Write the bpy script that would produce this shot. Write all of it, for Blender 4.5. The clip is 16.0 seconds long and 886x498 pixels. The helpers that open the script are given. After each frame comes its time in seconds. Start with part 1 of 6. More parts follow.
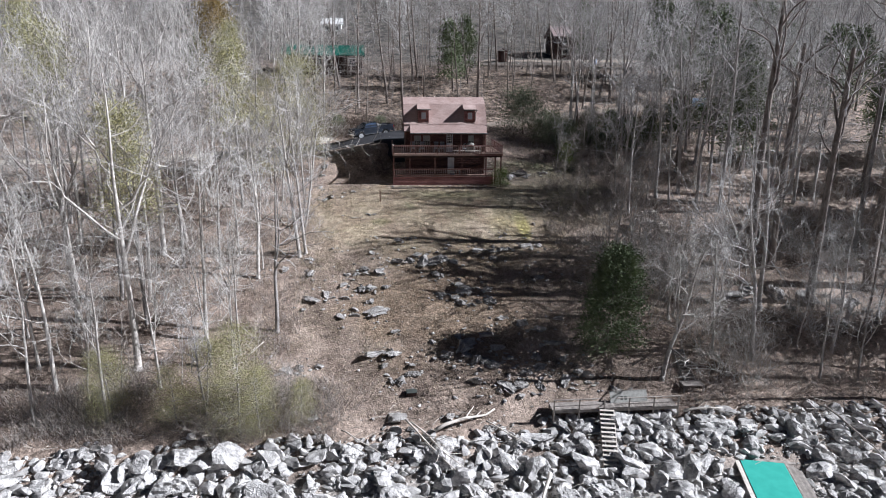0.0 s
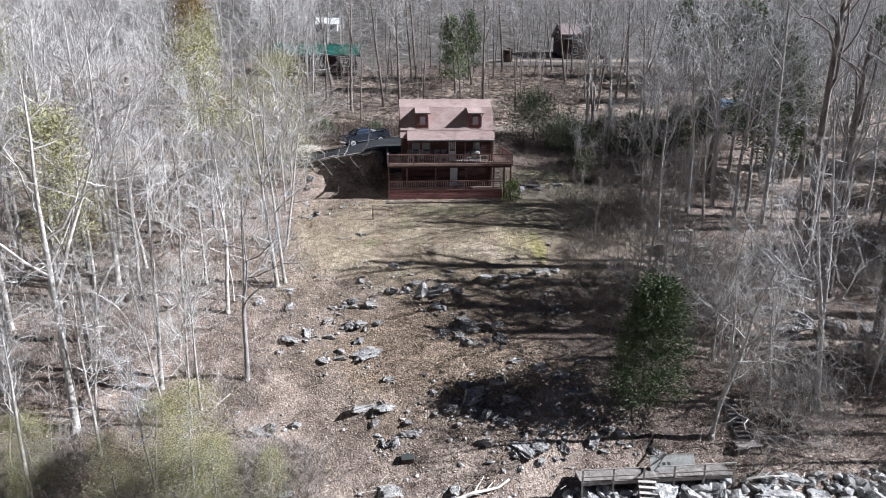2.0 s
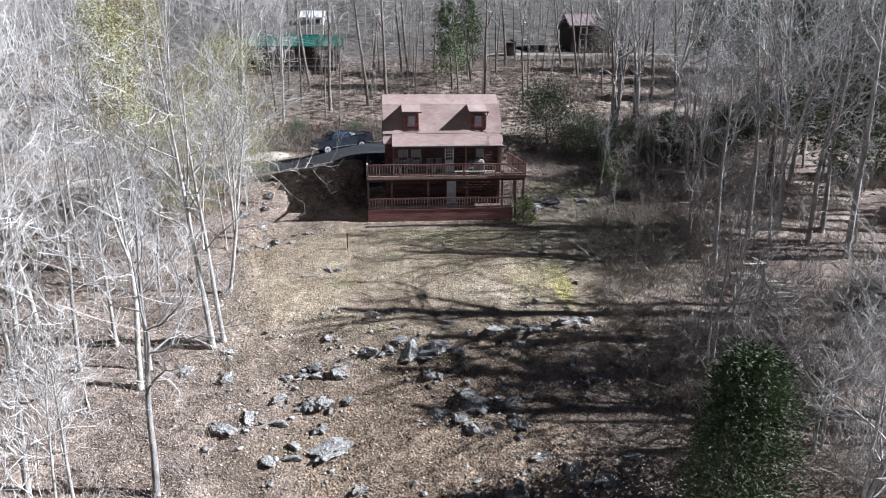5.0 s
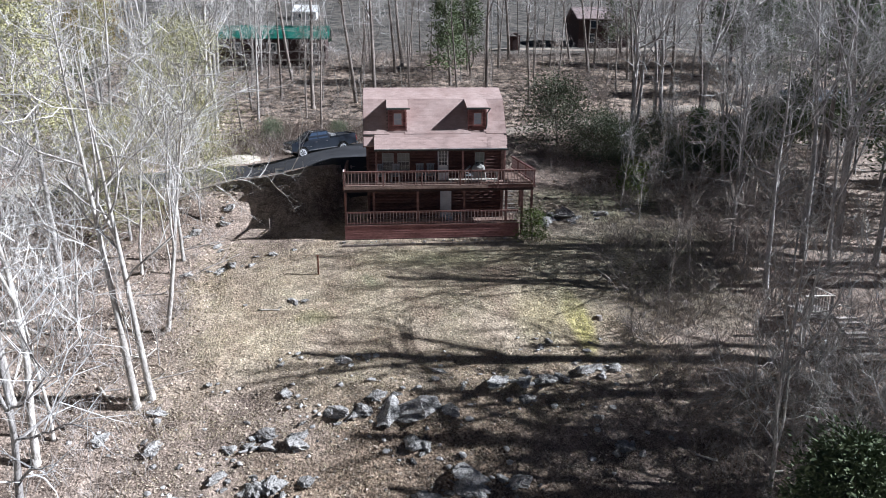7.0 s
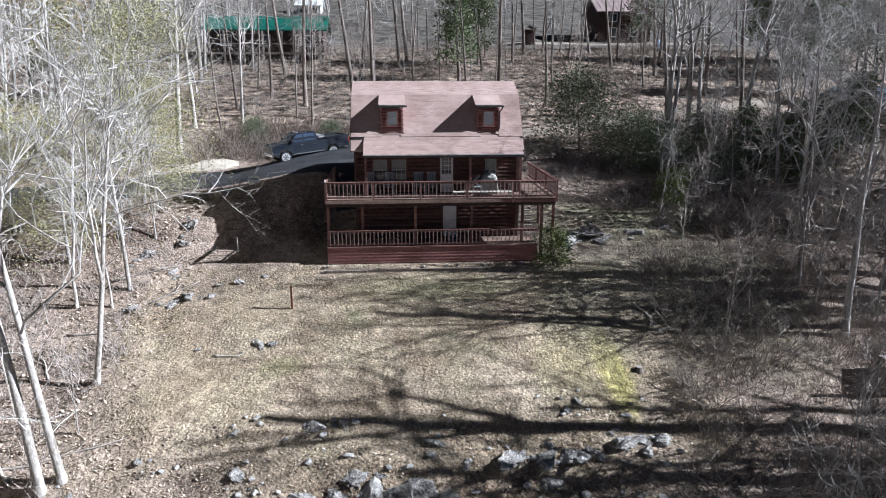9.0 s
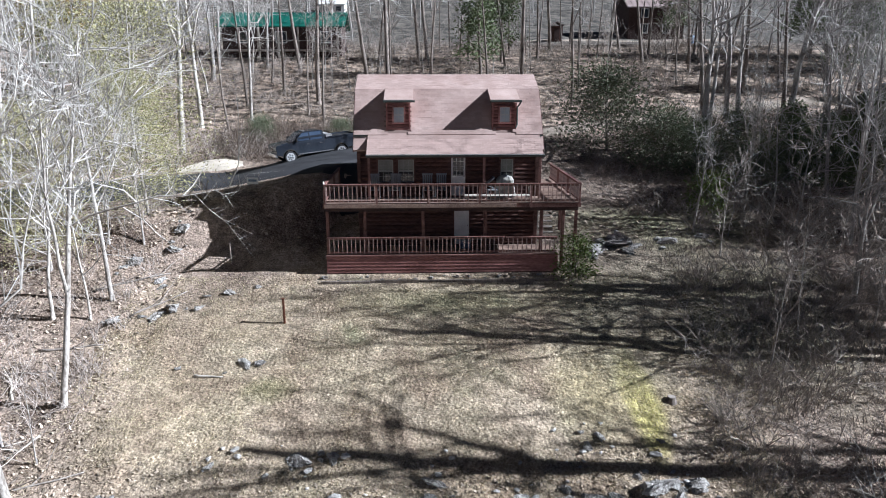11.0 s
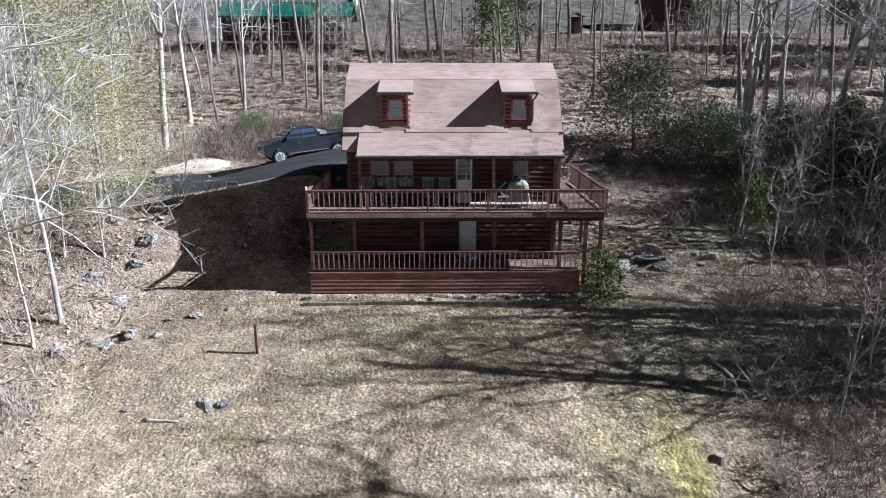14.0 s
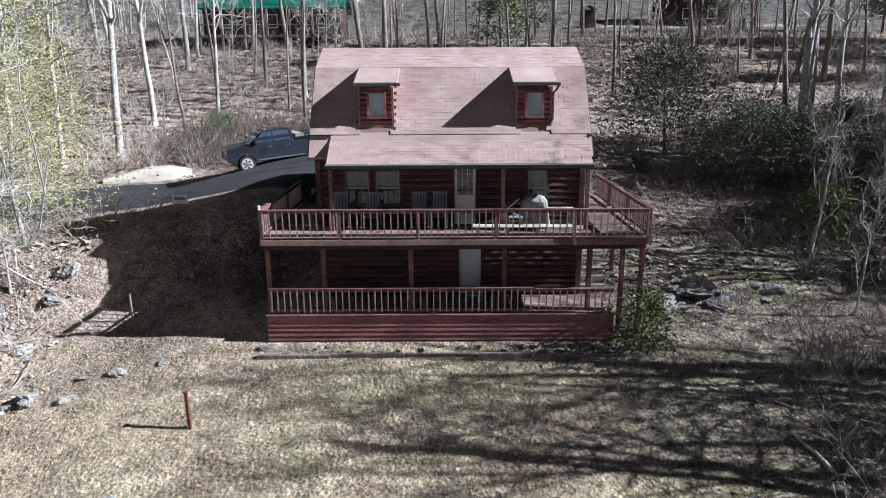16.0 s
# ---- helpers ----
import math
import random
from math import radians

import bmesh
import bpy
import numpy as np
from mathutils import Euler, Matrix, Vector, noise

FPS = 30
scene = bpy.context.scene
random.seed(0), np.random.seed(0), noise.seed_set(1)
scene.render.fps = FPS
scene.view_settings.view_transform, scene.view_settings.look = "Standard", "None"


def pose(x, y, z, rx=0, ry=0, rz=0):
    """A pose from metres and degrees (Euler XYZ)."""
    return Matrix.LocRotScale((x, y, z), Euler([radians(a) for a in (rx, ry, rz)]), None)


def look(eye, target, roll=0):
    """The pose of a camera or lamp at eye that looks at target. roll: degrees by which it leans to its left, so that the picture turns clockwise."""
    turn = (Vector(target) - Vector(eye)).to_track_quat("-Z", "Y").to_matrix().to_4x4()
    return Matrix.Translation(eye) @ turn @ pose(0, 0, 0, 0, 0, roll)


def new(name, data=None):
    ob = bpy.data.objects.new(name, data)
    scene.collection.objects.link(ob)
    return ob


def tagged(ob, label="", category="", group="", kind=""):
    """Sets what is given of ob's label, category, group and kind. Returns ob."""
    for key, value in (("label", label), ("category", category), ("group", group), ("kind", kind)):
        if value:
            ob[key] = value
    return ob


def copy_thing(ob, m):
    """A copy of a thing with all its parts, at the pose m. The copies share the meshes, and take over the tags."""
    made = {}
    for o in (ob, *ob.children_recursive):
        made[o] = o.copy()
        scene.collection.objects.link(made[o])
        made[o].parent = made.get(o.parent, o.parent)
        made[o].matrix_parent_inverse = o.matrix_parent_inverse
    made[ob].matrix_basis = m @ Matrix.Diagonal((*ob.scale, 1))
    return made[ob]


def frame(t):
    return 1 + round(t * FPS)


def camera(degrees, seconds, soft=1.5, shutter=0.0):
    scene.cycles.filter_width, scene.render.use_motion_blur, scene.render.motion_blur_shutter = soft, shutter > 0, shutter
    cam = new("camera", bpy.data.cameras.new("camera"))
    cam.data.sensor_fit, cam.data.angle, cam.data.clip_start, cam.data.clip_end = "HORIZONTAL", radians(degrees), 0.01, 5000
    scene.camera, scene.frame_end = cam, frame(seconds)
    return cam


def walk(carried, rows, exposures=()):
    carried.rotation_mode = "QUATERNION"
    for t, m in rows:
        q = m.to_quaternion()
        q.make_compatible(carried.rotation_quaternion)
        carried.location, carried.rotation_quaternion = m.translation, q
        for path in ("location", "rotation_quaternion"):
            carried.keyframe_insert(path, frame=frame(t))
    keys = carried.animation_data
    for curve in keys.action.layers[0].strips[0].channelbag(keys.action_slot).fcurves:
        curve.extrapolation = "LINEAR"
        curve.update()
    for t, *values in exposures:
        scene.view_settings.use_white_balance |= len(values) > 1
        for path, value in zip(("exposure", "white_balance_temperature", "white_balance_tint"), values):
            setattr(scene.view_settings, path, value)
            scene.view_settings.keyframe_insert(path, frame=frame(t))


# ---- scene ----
cam = camera(68.0, 16.0, soft=1.0)
PATH = [
    (0, (-6.543, -1.428, 11.942), (-6.355, 0.494, 11.424), 0.6),
    (0.5, (-6.451, 0.764, 11.942), (-6.259, 2.685, 11.422), 0.6),
    (1, (-6.214, 3.0, 11.879), (-6.025, 4.922, 11.36), 0.5),
    (1.5, (-5.95, 5.247, 11.722), (-5.765, 7.171, 11.209), 0.5),
    (2, (-5.666, 7.532, 11.521), (-5.485, 9.457, 11.012), 0.3),
    (2.5, (-5.4, 9.802, 11.293), (-5.221, 11.729, 10.788), 0.2),
    (3, (-5.228, 12.082, 11.071), (-5.046, 14.009, 10.569), 0.3),
    (3.5, (-5.036, 14.418, 10.925), (-4.852, 16.345, 10.423), 0.3),
    (4, (-4.848, 16.72, 10.806), (-4.658, 18.647, 10.303), 0.2),
    (4.2, (-4.743, 17.637, 10.787), (-4.55, 19.562, 10.28), 0.0),
    (6.5, (-3.108, 27.483, 9.986), (-2.925, 29.41, 9.484), 0.1),
    (7, (-2.787, 29.48, 9.868), (-2.604, 31.407, 9.365), -0.0),
    (7.5, (-2.519, 31.41, 9.793), (-2.349, 33.338, 9.29), 0.1),
    (8, (-2.271, 33.289, 9.709), (-2.104, 35.217, 9.204), 0.1),
    (8.5, (-1.988, 35.047, 9.604), (-1.829, 36.976, 9.098), 0.1),
    (9, (-1.656, 36.705, 9.474), (-1.507, 38.635, 8.968), 0.1),
    (9.2, (-1.553, 37.24, 9.44), (-1.409, 39.171, 8.938), 0.1),
    (11.3, (-0.479, 40.027, 9.006), (-0.425, 41.962, 8.504), -0.2),
    (11.5, (-0.427, 40.17, 8.997), (-0.379, 42.104, 8.491), -0.3),
    (12, (-0.327, 40.409, 8.918), (-0.29, 42.343, 8.41), -0.2),
    (12.5, (-0.269, 40.858, 8.848), (-0.237, 42.792, 8.339), -0.1),
    (13, (-0.111, 41.535, 8.818), (-0.084, 43.469, 8.31), -0.2),
    (13.5, (0.02, 42.718, 8.791), (0.041, 44.652, 8.283), -0.2),
    (14, (0.146, 44.244, 8.71), (0.161, 46.178, 8.199), -0.1),
    (14.5, (0.24, 45.877, 8.589), (0.25, 47.811, 8.079), -0.2),
    (15, (0.35, 47.463, 8.48), (0.354, 49.396, 7.967), -0.3),
    (15.5, (0.422, 48.952, 8.34), (0.424, 50.886, 7.831), -0.2),
    (16, (0.538, 50.358, 8.214), (0.536, 52.293, 7.708), -0.3),
]
EXPOSURE = [(0, 0.97, 5530, 13.5), (1.5, 1.18, 5480, 12.8), (4, 1.26, 5400, 12), (8, 1.27, 5350, 11), (16, 1.32, 5320, 10)]
walk(cam, [(t, look(eye, target, roll)) for t, eye, target, roll in PATH], EXPOSURE)

# ---- light ----
SUN_EL, SUN_AZ = radians(31.0), radians(-4.5)
TO_SUN = Vector((math.cos(SUN_EL) * math.cos(SUN_AZ), math.cos(SUN_EL) * math.sin(SUN_AZ), math.sin(SUN_EL)))
world = bpy.data.worlds.new("sky")
scene.world = world
world.use_nodes = True
wn, wl = world.node_tree.nodes, world.node_tree.links
sky = wn.new("ShaderNodeTexSky")
sky.sky_type = "NISHITA"
sky.sun_disc = False
sky.sun_elevation, sky.sun_rotation = SUN_EL, radians(97)
wl.new(sky.outputs[0], wn["Background"].inputs[0])
wn["Background"].inputs[1].default_value = 0.0108
sky.altitude, sky.air_density, sky.dust_density, sky.ozone_density = 800, 0.25, 0.05, 4.0
sun = new("sun", bpy.data.lights.new("sun", "SUN"))
sun.data.energy, sun.data.angle, sun.data.color = 5.0, radians(0.42), (1.0, 0.957, 0.885)
sun.matrix_world = look((60, 40, 60), Vector((60, 40, 60)) - TO_SUN)


# ---- materials ----
def material(name, low, high, scale=4.0, fine=40.0, rough=0.85, metal=0.0, bump=0.3, bump_scale=None, depth=0.01, vary=0.0,
             spread=(0.35, 0.65), stretch=(1, 1, 1), spec=0.3, island=False):
    """A surface of two mixed tones: broad stains, fine grain, relief, and a tone of its own for each object or piece."""
    m = bpy.data.materials.new(name)
    m.use_nodes = True
    n, l = m.node_tree.nodes, m.node_tree.links
    b = n["Principled BSDF"]
    b.inputs["Roughness"].default_value, b.inputs["Metallic"].default_value = rough, metal
    b.inputs["Specular IOR Level"].default_value = spec
    co, mp = n.new("ShaderNodeTexCoord"), n.new("ShaderNodeMapping")
    mp.inputs["Scale"].default_value = stretch
    l.new(co.outputs["Object"], mp.inputs[0])
    big, small = n.new("ShaderNodeTexNoise"), n.new("ShaderNodeTexNoise")
    big.inputs["Scale"].default_value, big.inputs["Detail"].default_value = scale, 4
    small.inputs["Scale"].default_value, small.inputs["Detail"].default_value = fine, 3
    l.new(mp.outputs[0], big.inputs[0])
    l.new(mp.outputs[0], small.inputs[0])
    mean = n.new("ShaderNodeMath")
    mean.operation = "ADD"
    half = n.new("ShaderNodeMath")
    half.operation = "MULTIPLY"
    half.inputs[1].default_value = 0.5
    l.new(big.outputs[0], mean.inputs[0])
    l.new(small.outputs[0], mean.inputs[1])
    l.new(mean.outputs[0], half.inputs[0])
    ramp = n.new("ShaderNodeValToRGB")
    ramp.color_ramp.elements[0].position, ramp.color_ramp.elements[1].position = spread
    ramp.color_ramp.elements[0].color, ramp.color_ramp.elements[1].color = (*low, 1), (*high, 1)
    l.new(half.outputs[0], ramp.inputs[0])
    out = ramp.outputs[0]
    if vary:
        hsv = n.new("ShaderNodeHueSaturation")
        rnd = n.new("ShaderNodeNewGeometry") if island else n.new("ShaderNodeObjectInfo")
        span = n.new("ShaderNodeMapRange")
        span.inputs["To Min"].default_value, span.inputs["To Max"].default_value = 1 - vary, 1 + vary
        l.new(rnd.outputs["Random Per Island" if island else "Random"], span.inputs[0])
        l.new(span.outputs[0], hsv.inputs["Value"])
        l.new(out, hsv.inputs["Color"])
        out = hsv.outputs[0]
    l.new(out, b.inputs["Base Color"])
    if bump:
        bp = n.new("ShaderNodeBump")
        bp.inputs["Strength"].default_value, bp.inputs["Distance"].default_value = bump, depth
        src = half
        if bump_scale:
            src = n.new("ShaderNodeTexNoise")
            src.inputs["Scale"].default_value, src.inputs["Detail"].default_value = bump_scale, 4
            l.new(mp.outputs[0], src.inputs[0])
        l.new(src.outputs[0], bp.inputs["Height"])
        l.new(bp.outputs[0], b.inputs["Normal"])
    return m


def glass_material(name, tint=(0.5, 0.55, 0.6)):
    m = bpy.data.materials.new(name)
    m.use_nodes = True
    b = m.node_tree.nodes["Principled BSDF"]
    b.inputs["Base Color"].default_value = (*tint, 1)
    b.inputs["Roughness"].default_value, b.inputs["Specular IOR Level"].default_value = 0.04, 0.8
    return m


M = {}
M["pale_bark"] = material("pale_bark", (0.19, 0.165, 0.14), (0.60, 0.565, 0.52), 2.2, 14, 0.8, bump=0.4, vary=0.2, stretch=(1, 1, 0.4))
M["grey_bark"] = material("grey_bark", (0.14, 0.125, 0.115), (0.46, 0.43, 0.40), 3, 18, 0.9, bump=0.5, vary=0.25, stretch=(1, 1, 0.3))
M["dark_bark"] = material("dark_bark", (0.07, 0.058, 0.05), (0.30, 0.255, 0.22), 3, 18, 0.9, bump=0.6, vary=0.2, stretch=(1, 1, 0.3))
M["twig_pale"] = material("twig_pale", (0.29, 0.27, 0.245), (0.64, 0.61, 0.57), 1.5, 9, 0.85, bump=0, vary=0.18)
M["twig_grey"] = material("twig_grey", (0.29, 0.28, 0.27), (0.66, 0.64, 0.615), 1.5, 9, 0.85, bump=0, vary=0.2)
M["twig_brush"] = material("twig_brush", (0.15, 0.125, 0.11), (0.50, 0.44, 0.39), 2, 9, 0.9, bump=0, vary=0.25)
M["twig_brown"] = material("twig_brown", (0.075, 0.054, 0.042), (0.27, 0.205, 0.16), 2, 9, 0.9, bump=0, vary=0.3)
M["cedar_leaf"] = material("cedar_leaf", (0.045, 0.066, 0.03), (0.17, 0.205, 0.095), 0.8, 6, 0.75, bump=0, vary=0.15)
M["pine_leaf"] = material("pine_leaf", (0.19, 0.18, 0.08), (0.48, 0.45, 0.235), 0.7, 6, 0.8, bump=0, vary=0.15)
M["rust_leaf"] = material("rust_leaf", (0.14, 0.10, 0.03), (0.30, 0.21, 0.07), 0.7, 6, 0.8, bump=0, vary=0.15)
M["laurel_leaf"] = material("laurel_leaf", (0.06, 0.078, 0.045), (0.20, 0.225, 0.135), 1.0, 7, 0.7, bump=0, vary=0.15)
M["shrub_leaf"] = material("shrub_leaf", (0.06, 0.09, 0.02), (0.19, 0.235, 0.06), 1.2, 8, 0.6, bump=0, vary=0.2)
M["rock"] = material("rock", (0.105, 0.098, 0.092), (0.50, 0.475, 0.445), 1.5, 13, 0.95, bump=1.0, bump_scale=6, depth=0.12, vary=0.16, spread=(0.36, 0.6))
M["bank_rock"] = material("bank_rock", (0.13, 0.125, 0.12), (0.66, 0.635, 0.605), 1.6, 19, 0.9, bump=1.0, bump_scale=7, depth=0.13, vary=0.14, spread=(0.36, 0.58))
M["cobble"] = material("cobble", (0.2, 0.19, 0.185), (0.55, 0.53, 0.5), 1.6, 11, 0.9, bump=0.6, bump_scale=9, depth=0.04, vary=0.25, spread=(0.36, 0.6), island=True)
M["asphalt"] = material("asphalt", (0.022, 0.022, 0.025), (0.055, 0.055, 0.06), 0.5, 30, 0.8, bump=0.3, bump_scale=70, depth=0.006)
M["dirt"] = material("dirt", (0.2, 0.165, 0.13), (0.42, 0.355, 0.29), 0.5, 9, 0.95, bump=0.5, bump_scale=12, depth=0.04)
M["gravel"] = material("gravel", (0.36, 0.315, 0.255), (0.64, 0.575, 0.48), 0.7, 22, 0.95, bump=0.6, bump_scale=25, depth=0.03)
M["leaf_litter"] = material("leaf_litter", (0.175, 0.135, 0.10), (0.52, 0.435, 0.34), 0.6, 5, 0.85, bump=0, vary=0.55, island=True)
M["straw"] = material("straw", (0.30, 0.255, 0.155), (0.66, 0.58, 0.385), 0.5, 4, 0.85, bump=0, vary=0.4, island=True)
M["dead_grass_leaf"] = material("dead_grass_leaf", (0.28, 0.225, 0.145), (0.64, 0.54, 0.38), 0.6, 5, 0.85, bump=0, vary=0.4, island=True)
# One red-brown stain in two tones: darkened for porch shade, brightened for sunlit faces.
M["shade_tone_wood"] = material("shade_tone_wood", (0.04, 0.019, 0.016), (0.15, 0.078, 0.064), 2.5, 20, 0.7, bump=0.35, vary=0.14, stretch=(0.25, 1, 1.4))
M["sun_tone_wood"] = material("sun_tone_wood", (0.15, 0.062, 0.055), (0.36, 0.175, 0.155), 2.5, 20, 0.7, bump=0.35, vary=0.14, stretch=(0.25, 1, 1.4))
M["rail_wood"] = material("rail_wood", (0.09, 0.041, 0.035), (0.26, 0.145, 0.122), 4, 30, 0.75, bump=0.3, vary=0.14)
M["baluster"] = material("baluster", (0.2, 0.125, 0.11), (0.46, 0.34, 0.305), 4, 30, 0.7, bump=0.2, vary=0.16)
M["deck_wood"] = material("deck_wood", (0.17, 0.11, 0.085), (0.36, 0.26, 0.21), 3, 22, 0.75, bump=0.3, vary=0.16)
M["old_wood"] = material("old_wood", (0.15, 0.13, 0.115), (0.40, 0.36, 0.32), 3, 22, 0.9, bump=0.5, vary=0.2)
M["bare_wood"] = material("bare_wood", (0.40, 0.36, 0.31), (0.70, 0.65, 0.58), 3, 22, 0.85, bump=0.4, vary=0.12)
M["shingle"] = material("shingle", (0.29, 0.20, 0.175), (0.47, 0.36, 0.325), 0.9, 60, 0.95, bump=0.5, bump_scale=120, depth=0.004, vary=0.09)
M["shingle_rest"] = material("shingle_rest", (0.29, 0.20, 0.175), (0.47, 0.36, 0.325), 0.9, 60, 0.95, bump=0.5, bump_scale=120, depth=0.004, vary=0.09, island=True)
M["shingle_gap"] = material("shingle_gap", (0.16, 0.112, 0.098), (0.27, 0.195, 0.172), 0.9, 60, 0.95, bump=0.2)
M["trim"] = material("trim", (0.045, 0.05, 0.045), (0.09, 0.10, 0.09), 2, 20, 0.5, bump=0.1)
M["white_paint"] = material("white_paint", (0.60, 0.60, 0.58), (0.78, 0.78, 0.76), 2, 20, 0.5, bump=0.1)
M["door_paint"] = material("door_paint", (0.68, 0.67, 0.65), (0.82, 0.81, 0.79), 2, 16, 0.5, bump=0.1)
M["glass"] = glass_material("glass", (0.03, 0.035, 0.04))
M["car_glass"] = glass_material("car_glass", (0.05, 0.07, 0.11))
# Pale blue of reflected sky, painted on a sheet across the dormer panes.
M["sky_reflection"] = material("sky_reflection", (0.36, 0.42, 0.47), (0.52, 0.58, 0.62), 3, 14, 0.8, bump=0.1, stretch=(1, 1, 0.2))
M["pale_sash"] = material("pale_sash", (0.44, 0.46, 0.46), (0.62, 0.64, 0.64), 2, 20, 0.5, bump=0.1)
M["sash_paint"] = material("sash_paint", (0.26, 0.27, 0.25), (0.40, 0.41, 0.38), 2, 20, 0.5, bump=0.1)
M["blind"] = material("blind", (0.20, 0.21, 0.19), (0.32, 0.32, 0.28), 2, 20, 0.8, bump=0)
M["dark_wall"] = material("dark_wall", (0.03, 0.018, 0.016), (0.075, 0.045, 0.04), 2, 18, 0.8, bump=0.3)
M["teal_carpet"] = material("teal_carpet", (0.035, 0.31, 0.25), (0.06, 0.41, 0.33), 1.2, 50, 0.95, bump=0.2)
M["green_metal"] = material("green_metal", (0.01, 0.09, 0.065), (0.02, 0.145, 0.11), 1, 12, 0.45, bump=0.1)
M["roof_brown"] = material("roof_brown", (0.20, 0.15, 0.14), (0.34, 0.27, 0.26), 0.8, 16, 0.9, bump=0.3)
M["chair_paint"] = material("chair_paint", (0.15, 0.16, 0.17), (0.32, 0.33, 0.34), 3, 20, 0.6, bump=0.1)
M["cloth_grey"] = material("cloth_grey", (0.24, 0.24, 0.22), (0.45, 0.44, 0.40), 4, 30, 0.95, bump=0.4)
M["truck_paint"] = material("truck_paint", (0.02, 0.024, 0.034), (0.032, 0.038, 0.05), 0.6, 8, 0.24, metal=0.1, bump=0, spec=0.6)
M["chrome"] = material("chrome", (0.55, 0.56, 0.58), (0.75, 0.76, 0.78), 3, 20, 0.25, metal=0.9, bump=0)
M["alloy"] = material("alloy", (0.5, 0.5, 0.51), (0.72, 0.72, 0.73), 3, 20, 0.35, metal=0.3, bump=0)
M["rubber"] = material("rubber", (0.015, 0.015, 0.016), (0.035, 0.035, 0.036), 4, 30, 0.85, bump=0.3)
M["lamp_glass"] = glass_material("lamp_glass", (0.6, 0.6, 0.62))
M["red_lens"] = glass_material("red_lens", (0.3, 0.02, 0.02))
M["rust_metal"] = material("rust_metal", (0.10, 0.04, 0.025), (0.22, 0.10, 0.06), 6, 40, 0.8, metal=0.2, bump=0.3)
M["blue_tarp"] = material("blue_tarp", (0.10, 0.14, 0.20), (0.18, 0.235, 0.32), 1, 12, 0.5, bump=0.3)


# ---- mesh tools ----
class Shape:
    """Collects corners and faces for one mesh."""

    def __init__(self):
        self.v, self.f = [], []

    def box(self, x0, x1, y0, y1, z0, z1, m=None):
        k = len(self.v)
        pts = [(x, y, z) for z in (z0, z1) for x, y in ((x0, y0), (x1, y0), (x1, y1), (x0, y1))]
        self.v += [tuple(m @ Vector(p)) for p in pts] if m else pts
        self.f += [tuple(k + i for i in q) for q in ((3, 2, 1, 0), (4, 5, 6, 7), (0, 1, 5, 4), (1, 2, 6, 5), (2, 3, 7, 6), (3, 0, 4, 7))]
        return self

    def tube(self, pts, radii, sides=6, cap=True):
        k, n = len(self.v), len(pts)
        for i, p in enumerate(pts):
            d = (pts[min(i + 1, n - 1)] - pts[max(i - 1, 0)])
            d = d.normalized() if d.length > 1e-9 else Vector((0, 0, 1))
            a = d.cross(Vector((0.31, 0.95, 0.02)) if abs(d.z) > 0.7 else Vector((0, 0, 1))).normalized()
            b = d.cross(a)
            for s in range(sides):
                t = 2 * math.pi * s / sides
                q = p + (a * math.cos(t) + b * math.sin(t)) * radii[i]
                self.v.append((q.x, q.y, q.z))
        for i in range(n - 1):
            for s in range(sides):
                t = (s + 1) % sides
                self.f.append((k + i * sides + s, k + (i + 1) * sides + s, k + (i + 1) * sides + t, k + i * sides + t))
        if cap:
            self.f.append(tuple(k + s for s in range(sides)))
            self.f.append(tuple(k + (n - 1) * sides + s for s in reversed(range(sides))))
        return self

    def spike(self, pts, radii, sides=3):
        """A stem that ends in a point."""
        self.tube(pts[:-1], radii[:-1], sides, False)
        k, n = len(self.v) - sides, len(self.v)
        p = pts[-1]
        self.v.append((p.x, p.y, p.z))
        self.f += [(k + s, n, k + (s + 1) % sides) for s in range(sides)]
        return self

    def prism(self, outline, y0, y1, swap=None):
        """An outline in x and z, drawn out along y (or along x where swap is set: outline in y and z)."""
        k, n = len(self.v), len(outline)
        for y in (y0, y1):
            self.v += [((y, a, b) if swap else (a, y, b)) for a, b in outline]
        self.f.append(tuple(range(k, k + n)))
        self.f.append(tuple(reversed(range(k + n, k + 2 * n))))
        for i in range(n):
            j = (i + 1) % n
            self.f.append((k + j, k + i, k + n + i, k + n + j))
        return self

    def face(self, *pts):
        k = len(self.v)
        self.v += [tuple(p) for p in pts]
        self.f.append(tuple(range(k, k + len(pts))))
        return self

    def mesh(self, name, mat, smooth=False, fix=True):
        me = bpy.data.meshes.new(name)
        me.from_pydata(self.v, [], self.f)
        if fix:
            bm = bmesh.new()
            bm.from_mesh(me)
            bmesh.ops.recalc_face_normals(bm, faces=bm.faces)
            bm.to_mesh(me)
            bm.free()
        if smooth:
            me.polygons.foreach_set("use_smooth", [True] * len(me.polygons))
        me.materials.append(mat)
        me.update()
        return me


def part(name, shape, mat, parent=None, label="", bevel=0.0, smooth=False, fix=True, at=None):
    """One mesh object, under a thing or a part where parent is given."""
    me = shape if isinstance(shape, bpy.types.Mesh) else shape.mesh(name, mat, smooth, fix)
    if bevel:
        bm = bmesh.new()
        bm.from_mesh(me)
        bmesh.ops.bevel(bm, geom=list(bm.edges), offset=bevel, segments=1, affect="EDGES", clamp_overlap=True)
        bm.to_mesh(me)
        bm.free()
    ob = new(name, me)
    if at is not None:
        ob.matrix_basis = at
    if parent:
        ob.parent = parent
    if label:
        tagged(ob, label)
    return ob


def thing(name, label, category, group="", kind="", at=None):
    ob = new(name)
    ob.empty_display_size = 0.2
    if at is not None:
        ob.matrix_basis = at
    return tagged(ob, label, category, group, kind)


def box(*a):
    return Shape().box(*a)


